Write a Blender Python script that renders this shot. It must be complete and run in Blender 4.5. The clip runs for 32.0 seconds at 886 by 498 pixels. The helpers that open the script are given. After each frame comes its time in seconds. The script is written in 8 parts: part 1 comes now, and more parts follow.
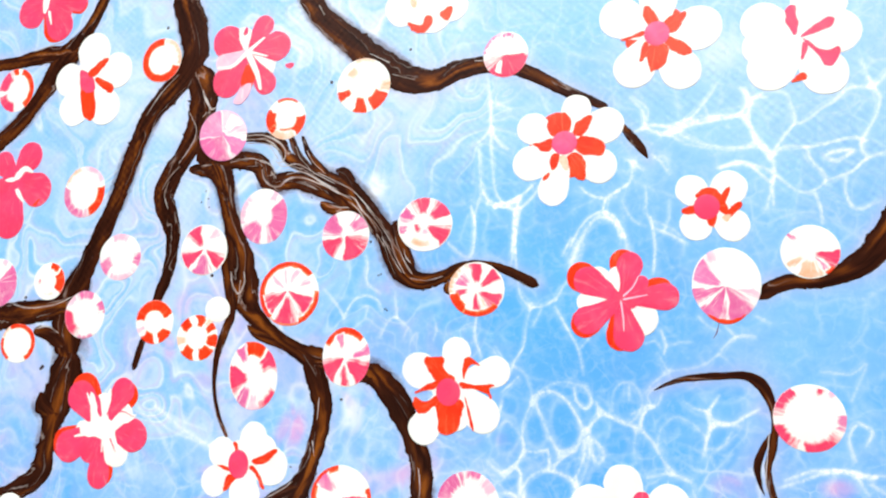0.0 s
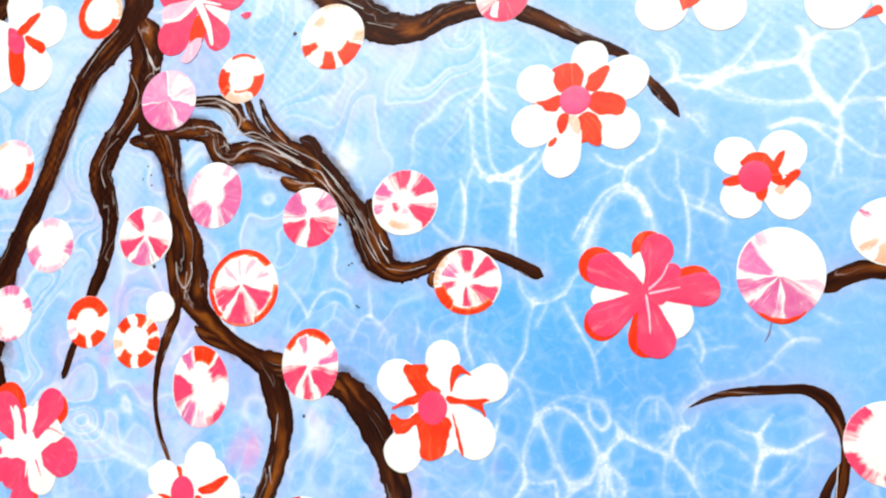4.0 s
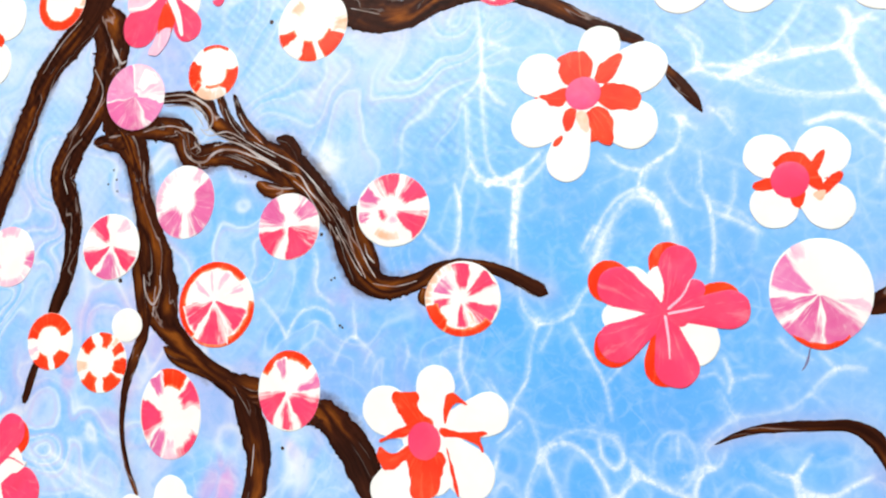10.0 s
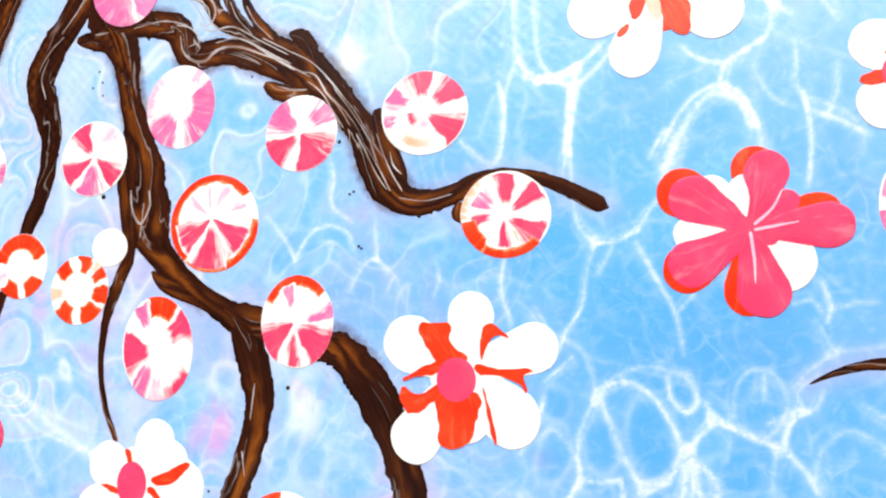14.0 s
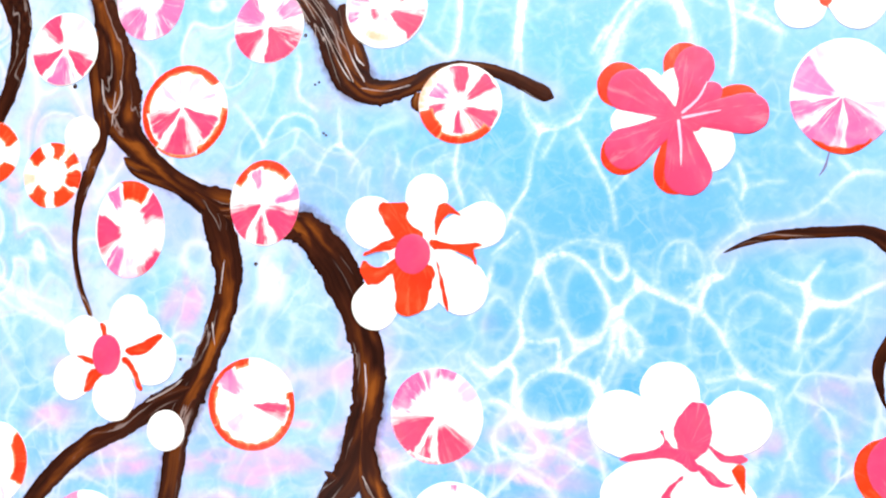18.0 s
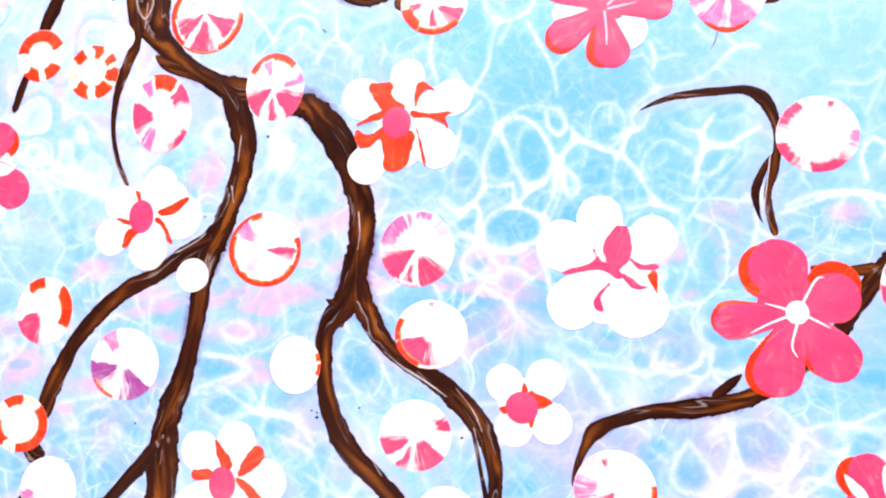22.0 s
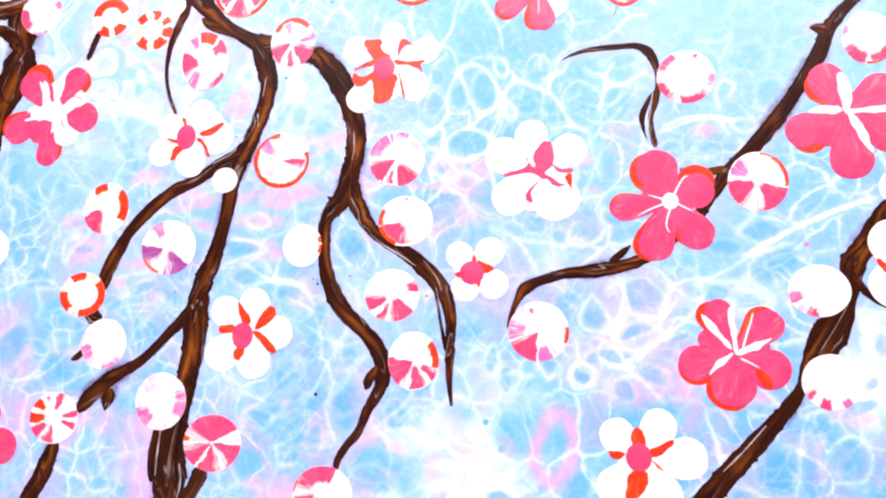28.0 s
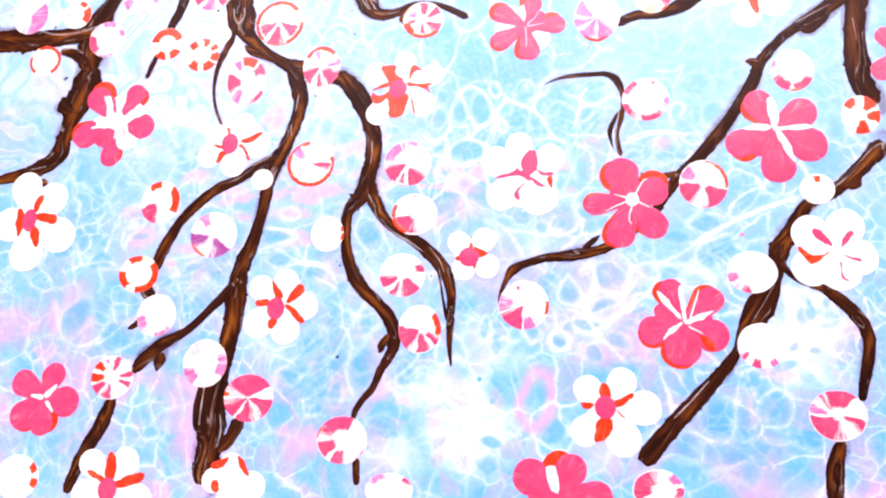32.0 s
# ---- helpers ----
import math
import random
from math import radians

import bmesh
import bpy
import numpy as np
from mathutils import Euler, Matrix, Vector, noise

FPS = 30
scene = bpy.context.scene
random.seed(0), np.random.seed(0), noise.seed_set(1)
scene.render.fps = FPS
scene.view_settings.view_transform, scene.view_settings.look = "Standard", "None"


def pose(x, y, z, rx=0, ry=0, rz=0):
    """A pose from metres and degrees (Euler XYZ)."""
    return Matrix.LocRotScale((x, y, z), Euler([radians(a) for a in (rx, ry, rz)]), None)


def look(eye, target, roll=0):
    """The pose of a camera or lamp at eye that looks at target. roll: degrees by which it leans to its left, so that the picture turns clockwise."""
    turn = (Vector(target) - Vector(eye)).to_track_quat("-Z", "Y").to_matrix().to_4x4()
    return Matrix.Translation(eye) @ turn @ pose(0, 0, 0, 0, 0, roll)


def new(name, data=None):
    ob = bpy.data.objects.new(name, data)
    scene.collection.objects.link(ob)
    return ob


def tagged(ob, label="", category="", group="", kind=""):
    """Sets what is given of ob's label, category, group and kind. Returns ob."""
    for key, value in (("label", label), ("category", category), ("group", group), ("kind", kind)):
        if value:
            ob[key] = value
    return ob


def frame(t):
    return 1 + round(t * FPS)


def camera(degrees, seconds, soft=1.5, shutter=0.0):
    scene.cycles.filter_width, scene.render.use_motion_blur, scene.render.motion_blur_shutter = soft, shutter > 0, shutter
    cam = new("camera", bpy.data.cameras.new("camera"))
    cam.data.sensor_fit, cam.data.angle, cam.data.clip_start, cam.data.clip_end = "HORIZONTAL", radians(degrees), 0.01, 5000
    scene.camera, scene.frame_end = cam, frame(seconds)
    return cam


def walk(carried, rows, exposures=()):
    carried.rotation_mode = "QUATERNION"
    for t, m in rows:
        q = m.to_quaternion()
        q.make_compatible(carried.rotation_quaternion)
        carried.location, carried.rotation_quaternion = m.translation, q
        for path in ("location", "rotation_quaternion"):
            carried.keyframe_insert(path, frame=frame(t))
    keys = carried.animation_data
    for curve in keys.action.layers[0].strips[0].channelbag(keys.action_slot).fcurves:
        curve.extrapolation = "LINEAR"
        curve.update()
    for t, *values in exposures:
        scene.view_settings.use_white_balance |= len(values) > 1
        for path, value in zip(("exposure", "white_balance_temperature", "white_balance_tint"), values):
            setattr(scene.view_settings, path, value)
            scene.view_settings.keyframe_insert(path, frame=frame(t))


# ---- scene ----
import collections

cam = camera(58.9, 32.0, soft=2.2)
# seconds, place in metres, turn in degrees
PATH = [
    (0, 0.03689, 0.01913, 0.15638, 7.788, 16.531, -0.882),
    (0.5, 0.03603, 0.01901, 0.15609, 7.606, 16.318, -0.681),
    (1, 0.03675, 0.01984, 0.15735, 7.127, 16.206, -0.462),
    (1.5, 0.03433, 0.02150, 0.15367, 7.143, 16.363, -0.462),
    (2, 0.03365, 0.02146, 0.14908, 7.809, 16.739, -0.220),
    (2.5, 0.03599, 0.02066, 0.14332, 7.891, 16.771, -0.552),
    (3, 0.03547, 0.02234, 0.13739, 7.619, 17.342, -0.739),
    (3.5, 0.03345, 0.02039, 0.13050, 7.703, 17.549, -0.895),
    (5.5, 0.03320, 0.02229, 0.12233, 7.365, 17.702, -0.978),
    (6, 0.03308, 0.02246, 0.12111, 6.643, 17.726, -1.199),
    (6.5, 0.03346, 0.02112, 0.11901, 6.864, 17.722, -0.983),
    (7, 0.03401, 0.02010, 0.11637, 7.107, 17.967, -0.974),
    (7.5, 0.03550, 0.02005, 0.11312, 7.418, 18.443, -1.049),
    (8, 0.03628, 0.02180, 0.11087, 7.431, 18.685, -1.205),
    (8.5, 0.03707, 0.02391, 0.11124, 7.097, 18.612, -1.251),
    (9, 0.03390, 0.02590, 0.10997, 6.830, 18.843, -1.339),
    (9.5, 0.03290, 0.02503, 0.11082, 7.682, 18.508, -0.920),
    (10, 0.03201, 0.02595, 0.11166, 6.933, 18.480, -1.191),
    (10.5, 0.03044, 0.02859, 0.11048, 6.510, 18.717, -1.211),
    (11, 0.02938, 0.02628, 0.11103, 7.059, 18.420, -0.718),
    (11.5, 0.02907, 0.02432, 0.11026, 6.379, 18.428, -0.471),
    (12, 0.02895, 0.02464, 0.10688, 6.084, 18.815, -0.399),
    (12.5, 0.02987, 0.02163, 0.10665, 6.945, 18.327, -0.330),
    (13, 0.02560, 0.01913, 0.10362, 5.975, 18.608, -0.665),
    (13.5, 0.02002, 0.01865, 0.09703, 5.860, 18.784, -0.393),
    (14, 0.02019, 0.01654, 0.09595, 7.288, 17.622, 0.309),
    (14.5, 0.02113, 0.01634, 0.09511, 4.883, 16.492, -0.055),
    (16.5, 0.01804, 0.01005, 0.10703, 2.735, 13.673, 0.711),
    (17, 0.01846, 0.00577, 0.10881, 4.687, 12.800, 1.198),
    (17.5, 0.01941, 0.00561, 0.10596, 3.411, 13.471, 0.780),
    (18, 0.02182, 0.00624, 0.10411, 3.993, 13.957, 0.971),
    (18.5, 0.02426, 0.00837, 0.09997, 3.551, 14.348, 0.710),
    (19, 0.02491, 0.00888, 0.10018, 3.746, 14.156, 0.568),
    (19.5, 0.02367, 0.01067, 0.10077, 3.478, 14.141, 0.362),
    (20, 0.02072, 0.00920, 0.10499, 3.838, 13.584, 0.287),
    (20.5, 0.02229, 0.00448, 0.11397, 3.424, 12.347, -0.075),
    (21, 0.02212, -0.00387, 0.11863, 4.903, 12.346, 0.330),
    (21.5, 0.02048, -0.01378, 0.12348, 5.749, 11.471, 0.626),
    (22, 0.02592, -0.02133, 0.12863, 5.275, 11.445, 0.388),
    (22.5, 0.02711, -0.02574, 0.13070, 5.484, 11.939, 0.471),
    (23, 0.03160, -0.03177, 0.13247, 5.956, 11.974, 0.491),
    (23.5, 0.03554, -0.03494, 0.13698, 5.908, 11.967, 0.304),
    (24, 0.03688, -0.03533, 0.13859, 5.898, 12.240, 0.277),
    (24.5, 0.03598, -0.03427, 0.14099, 7.183, 12.021, 0.338),
    (25, 0.03928, -0.03910, 0.14483, 7.571, 11.519, -0.005),
    (25.5, 0.04057, -0.04080, 0.14510, 7.565, 11.793, -0.160),
    (27.5, 0.03623, -0.05657, 0.16463, 9.455, 9.371, 1.545),
    (28, 0.03524, -0.05804, 0.16821, 9.579, 9.453, 1.509),
    (28.5, 0.03197, -0.05311, 0.17360, 10.803, 9.950, 2.612),
    (29, 0.03086, -0.04702, 0.17807, 11.327, 9.170, 2.790),
    (29.5, 0.03023, -0.04678, 0.18449, 12.658, 8.525, 2.794),
    (30, 0.03223, -0.05425, 0.18566, 13.072, 8.561, 2.461),
    (30.5, 0.03779, -0.06515, 0.18488, 13.255, 8.389, 1.941),
    (31, 0.03920, -0.06965, 0.18800, 12.420, 8.534, 1.545),
    (31.5, 0.03714, -0.07177, 0.19329, 12.295, 8.504, 1.792),
    (32, 0.03697, -0.07698, 0.20083, 12.477, 8.315, 2.128),
]
EXPOSURES = [(0.0, 0.36, 6500, 3), (6.0, 0.32, 6500, 3), (13.5, 0.27, 6500, 4), (14.0, 0.44, 6500, 5), (14.6, 0.7, 6500, 9), (20.0, 0.73, 6500, 10), (21.0, 0.68, 6500, 14), (22.0, 0.83, 6500, 20), (25.0, 0.93, 6500, 22), (28.5, 0.77, 6500, 25), (32.0, 0.85, 6500, 27)]
WINDOW_POWER, FILL_POWER = 25.0, 12.0
walk(cam, [(t, pose(x, y, z, rx, ry, rz)) for t, x, y, z, rx, ry, rz in PATH], EXPOSURES)

# ---- world, sky light, the window and an added fill ----
world = bpy.data.worlds.new("world")
scene.world = world
world.use_nodes = True
wn, wl = world.node_tree.nodes, world.node_tree.links
sky = wn.new("ShaderNodeTexSky")
sky.sky_type = 'NISHITA'
sky.sun_disc = False
sky.sun_elevation, sky.sun_rotation = radians(38), radians(20)
wn["Background"].inputs["Strength"].default_value = 0.08
wl.new(sky.outputs["Color"], wn["Background"].inputs["Color"])


def area_light(name, w, h, m, power, colour):
    data = bpy.data.lights.new(name, 'AREA')
    data.shape, data.size, data.size_y, data.energy, data.color = 'RECTANGLE', w, h, power, colour
    ob = new(name, data)
    ob.matrix_world = m
    return ob


area_light("window_daylight", 1.5, 1.1, look((0.0, 0.93, 0.95), (0.0, 0.0, 0.0)), WINDOW_POWER, (1.0, 0.97, 0.94))
# added fill light from the south-west, with no fixture of its own
area_light("ceiling_lamp_light", 0.9, 0.9, look((-0.5, -0.7, 1.66), (-0.2, -0.2, 0.0)), FILL_POWER, (1.0, 0.98, 0.95))

CM = 0.01
MM = 0.0002                   # the paint's thickness unit
WEAVE = 0.20 * CM            # canvas thread pitch
WIDE, TALL = 40.6, 30.5       # the stretched canvas, in cm
MIDX, MIDY = -0.6, 0.6        # its middle on the plan


# ---- materials ----
def material(name):
    m = bpy.data.materials.new(name)
    m.use_nodes = True
    n, l = m.node_tree.nodes, m.node_tree.links
    return m, n, l, n["Principled BSDF"]


def node(n, kind, **values):
    nd = n.new(kind)
    for key, v in values.items():
        nd.inputs[key.replace("_", " ")].default_value = v
    return nd


def maths(n, l, op, a, b=None, c=None):
    nd = n.new("ShaderNodeMath")
    nd.operation = op
    for i, v in enumerate((a, b, c)):
        if v is None:
            continue
        if isinstance(v, (int, float)):
            nd.inputs[i].default_value = v
        else:
            l.new(v, nd.inputs[i])
    return nd.outputs[0]


def mix(n, l, fac, a, b, blend='MIX'):
    nd = n.new("ShaderNodeMix")
    nd.data_type, nd.blend_type = 'RGBA', blend
    for sock, v in ((nd.inputs["Factor"], fac), (nd.inputs["A"], a), (nd.inputs["B"], b)):
        if isinstance(v, (int, float)):
            sock.default_value = v
        elif isinstance(v, tuple):
            sock.default_value = (*v, 1)
        else:
            l.new(v, sock)
    return nd.outputs["Result"]


def ramp(n, l, fac, *stops):
    nd = n.new("ShaderNodeValToRGB")
    e = nd.color_ramp.elements
    while len(e) < len(stops):
        e.new(0.5)
    for k, (p, col) in zip(e, stops):
        k.position, k.color = p, (*col, 1)
    l.new(fac, nd.inputs[0])
    return nd.outputs[0]


def noise_tex(n, l, vec, scale, detail=3, rough=0.5, warp=0.0):
    nd = node(n, "ShaderNodeTexNoise", Scale=scale, Detail=detail, Roughness=rough, Distortion=warp)
    if vec is not None:
        l.new(vec, nd.inputs["Vector"])
    return nd.outputs["Fac"]


def weave_height(n, l, pos):
    """Plain-woven canvas threads, as a height, masked to patches where glare brings them out."""
    sep = n.new("ShaderNodeSeparateXYZ")
    l.new(pos, sep.inputs[0])
    k = math.tau / WEAVE / 2
    sx = maths(n, l, 'SINE', maths(n, l, 'MULTIPLY', sep.outputs[0], k * 2))
    sy = maths(n, l, 'SINE', maths(n, l, 'MULTIPLY', sep.outputs[1], k * 2))
    north = ramp(n, l, maths(n, l, 'ADD', maths(n, l, 'MULTIPLY', sep.outputs[1], 4.0), 0.35), (0.42, (0, 0, 0)), (0.62, (0.22, 0.22, 0.22)))
    patchy = ramp(n, l, maths(n, l, 'ADD', noise_tex(n, l, pos, 30, 3, 0.6), north), (0.56, (0, 0, 0)), (0.84, (1, 1, 1)))
    uneven = ramp(n, l, noise_tex(n, l, pos, 330, 3, 0.6), (0.38, (0, 0, 0)), (0.68, (1, 1, 1)))
    return maths(n, l, 'MULTIPLY', maths(n, l, 'MULTIPLY', sx, sy), maths(n, l, 'MULTIPLY', patchy, maths(n, l, 'MULTIPLY', uneven, 2.0)))


def paint(name, colour, dark, rough=0.28, grain=0.16, milk=0.0, streak=0.0, pale=(0.86, 0.85, 0.84)):
    """Thick acrylic paint: slight pigment mottling, wisps of a paler paint drawn outwards from its flower's heart, satin gloss."""
    m, n, l, b = material(name)
    pos = n.new("ShaderNodeNewGeometry").outputs["Position"]
    fine = noise_tex(n, l, pos, 900, 4, 0.6)
    broad = noise_tex(n, l, pos, 160, 3, 0.5, 0.6)
    tone = maths(n, l, 'ADD', maths(n, l, 'MULTIPLY', fine, grain), maths(n, l, 'MULTIPLY', broad, 0.9))
    base = ramp(n, l, tone, (0.42, dark), (0.66, colour))
    if milk or streak:
        at = n.new("ShaderNodeAttribute")
        at.attribute_name = "thin"
        rel = n.new("ShaderNodeAttribute")
        rel.attribute_name = "rel"
        sep = n.new("ShaderNodeSeparateXYZ")
        l.new(rel.outputs["Vector"], sep.inputs[0])
        flat = n.new("ShaderNodeCombineXYZ")
        l.new(sep.outputs[0], flat.inputs[0])
        l.new(sep.outputs[1], flat.inputs[1])
        unit = n.new("ShaderNodeVectorMath")
        unit.operation = 'NORMALIZE'
        l.new(flat.outputs[0], unit.inputs[0])
        far = n.new("ShaderNodeVectorMath")
        far.operation = 'LENGTH'
        l.new(flat.outputs[0], far.inputs[0])
        usep = n.new("ShaderNodeSeparateXYZ")
        l.new(unit.outputs[0], usep.inputs[0])
        fan = n.new("ShaderNodeCombineXYZ")
        l.new(maths(n, l, 'MULTIPLY', usep.outputs[0], 5.0), fan.inputs[0])
        l.new(maths(n, l, 'MULTIPLY', usep.outputs[1], 5.0), fan.inputs[1])
        l.new(maths(n, l, 'ADD', sep.outputs[2], maths(n, l, 'MULTIPLY', far.outputs["Value"], 1.3)), fan.inputs[2])
        rays = noise_tex(n, l, fan.outputs[0], 1.6, 4, 0.62, 0.5)
        wisp = maths(n, l, 'MULTIPLY', ramp(n, l, rays, (0.55, (0, 0, 0)), (0.70, (1, 1, 1))), streak)
        cloud = noise_tex(n, l, pos, 260, 3, 0.55, 0.8)
        haze = maths(n, l, 'MULTIPLY', ramp(n, l, cloud, (0.46, (0, 0, 0)), (0.80, (1, 1, 1))), milk)
        ragged = maths(n, l, 'SUBTRACT', maths(n, l, 'MULTIPLY', at.outputs["Fac"], 1.5), maths(n, l, 'MULTIPLY', maths(n, l, 'SUBTRACT', 0.62, rays), 2.2))
        gate = maths(n, l, 'MULTIPLY', ramp(n, l, ragged, (0.0, (0, 0, 0)), (0.95, (1, 1, 1))), ramp(n, l, at.outputs["Fac"], (0.02, (0, 0, 0)), (0.2, (1, 1, 1))))
        clear = n.new("ShaderNodeClamp")
        l.new(maths(n, l, 'ADD', maths(n, l, 'ADD', haze, wisp), gate), clear.inputs[0])
        base = mix(n, l, clear.outputs[0], base, pale)
    l.new(base, b.inputs["Base Color"])
    b.inputs["Roughness"].default_value = rough
    b.inputs["Specular IOR Level"].default_value = 0.28
    bump = node(n, "ShaderNodeBump", Strength=0.12, Distance=0.0002)
    l.new(maths(n, l, 'ADD', broad, maths(n, l, 'MULTIPLY', weave_height(n, l, pos), 0.10)), bump.inputs["Height"])
    l.new(bump.outputs[0], b.inputs["Normal"])
    return m


PAINTS = {
    "W": paint("white_paint", (0.86, 0.85, 0.84), (0.82, 0.80, 0.79)),
    "R": paint("orange_red_paint", (0.86, 0.040, 0.006), (0.80, 0.026, 0.004), milk=0.10, streak=0.30, pale=(0.86, 0.30, 0.14)),
    "P": paint("rose_pink_paint", (0.86, 0.052, 0.155), (0.82, 0.042, 0.125), milk=0.05, streak=0.12),
    "P2": paint("candy_pink_paint", (0.86, 0.10, 0.27), (0.82, 0.07, 0.20), milk=0.06, streak=0.10),
    "M": paint("orchid_pink_paint", (0.74, 0.15, 0.38), (0.66, 0.11, 0.31), milk=0.3, streak=0.55),
    "M2": paint("light_orchid_paint", (0.78, 0.24, 0.5), (0.72, 0.18, 0.42), milk=0.25, streak=0.4),
    "V": paint("purple_orchid_paint", (0.34, 0.06, 0.28), (0.28, 0.045, 0.23), milk=0.2, streak=0.3),
    "L": paint("pale_pink_paint", (0.84, 0.5, 0.64), (0.82, 0.42, 0.58), milk=0.6, streak=0.6),
    "C": paint("peach_paint", (0.84, 0.42, 0.26), (0.84, 0.56, 0.42), milk=0.5, streak=0.6),
    # S: pale marbling, also used for gloss highlights drawn on the branches
    "S": paint("marbling_and_gloss_paint", (0.58, 0.53, 0.54), (0.22, 0.15, 0.13)),
    "B": paint("dark_brown_paint", (0.05, 0.02, 0.012), (0.03, 0.012, 0.008)),
    "G": paint("greyish_lilac_paint", (0.22, 0.19, 0.34), (0.16, 0.13, 0.26)),
    "T": paint("turquoise_paint", (0.10, 0.42, 0.62), (0.10, 0.36, 0.56)),
}


def bark_paint(name, marbling):
    """Marbled browns that run along each branch: dark rims, a caramel core, fine threads."""
    m, n, l, b = material(name)
    at = n.new("ShaderNodeAttribute")
    at.attribute_name = "flow"
    pos = n.new("ShaderNodeNewGeometry").outputs["Position"]
    own = n.new("ShaderNodeObjectInfo").outputs["Random"]
    sep = n.new("ShaderNodeSeparateXYZ")
    l.new(at.outputs["Vector"], sep.inputs[0])
    across, along, share = sep.outputs

    def field(ka, kl, seed, scale, detail, warp):
        comb = n.new("ShaderNodeCombineXYZ")
        l.new(maths(n, l, 'MULTIPLY', across, ka), comb.inputs[0])
        l.new(maths(n, l, 'MULTIPLY', along, kl), comb.inputs[1])
        l.new(maths(n, l, 'MULTIPLY', own, seed), comb.inputs[2])
        return noise_tex(n, l, comb.outputs[0], scale, detail, 0.5, warp)

    broad = field(0.7, 0.35, 40.0, 1.0, 2, 0.5)
    swell = field(0.25, 0.55, 61.0, 1.0, 2, 0.6)
    drift = field(0.35, 0.42, 29.0, 1.0, 3, 0.8)
    fibre = field(5.0, 0.55, 83.0, 1.0, 4, 0.8)
    # streams that run along the branch, drifting from side to side
    level = maths(n, l, 'ADD', maths(n, l, 'MULTIPLY', across, 0.62), maths(n, l, 'MULTIPLY', drift, 4.2))
    stream = maths(n, l, 'ADD', maths(n, l, 'MULTIPLY', maths(n, l, 'SINE', maths(n, l, 'MULTIPLY', level, 6.5)), 0.5), 0.5)
    shown = ramp(n, l, swell, (0.38, (0.12, 0.12, 0.12)), (0.62, (1, 1, 1)))
    core = ramp(n, l, maths(n, l, 'ABSOLUTE', share), (0.40, (1, 1, 1)), (0.92, (0, 0, 0)))
    tone = maths(n, l, 'MULTIPLY', maths(n, l, 'MULTIPLY', stream, shown), maths(n, l, 'MULTIPLY', core, 0.44))
    tone = maths(n, l, 'ADD', tone, maths(n, l, 'MULTIPLY', broad, 0.36))
    tone = maths(n, l, 'ADD', tone, maths(n, l, 'MULTIPLY', maths(n, l, 'SUBTRACT', fibre, 0.5), 0.30))
    woven = weave_height(n, l, pos)
    # weave shading put into the colour: hollows darker, thread tops lighter
    tone = maths(n, l, 'ADD', tone, maths(n, l, 'MULTIPLY', woven, 0.09))
    base = ramp(n, l, tone, (0.10, (0.014, 0.0040, 0.0028)), (0.28, (0.040, 0.0100, 0.0046)),
                (0.50, (0.120, 0.030, 0.0060)), (0.76, (0.30, 0.085, 0.0120)))
    # hair-thin pale threads between the streams
    part_of = maths(n, l, 'FRACT', maths(n, l, 'MULTIPLY', level, 1.3))
    line = ramp(n, l, maths(n, l, 'ABSOLUTE', maths(n, l, 'SUBTRACT', part_of, 0.5)), (0.010, (1, 1, 1)), (0.075, (0, 0, 0)))
    broken = ramp(n, l, field(0.5, 0.8, 7.0, 1.0, 2, 0.5), (0.50, (0, 0, 0)), (0.62, (1, 1, 1)))
    grey = maths(n, l, 'MULTIPLY', maths(n, l, 'MULTIPLY', line, broken), marbling)
    col = mix(n, l, grey, base, (0.50, 0.40, 0.38))
    l.new(col, b.inputs["Base Color"])
    b.inputs["Roughness"].default_value = 0.26
    b.inputs["Specular IOR Level"].default_value = 0.055
    bump = node(n, "ShaderNodeBump", Strength=0.3, Distance=0.0002)
    h = maths(n, l, 'ADD', maths(n, l, 'MULTIPLY', fibre, 0.5), maths(n, l, 'MULTIPLY', woven, 0.3))
    l.new(h, bump.inputs["Height"])
    l.new(bump.outputs[0], b.inputs["Normal"])
    return m


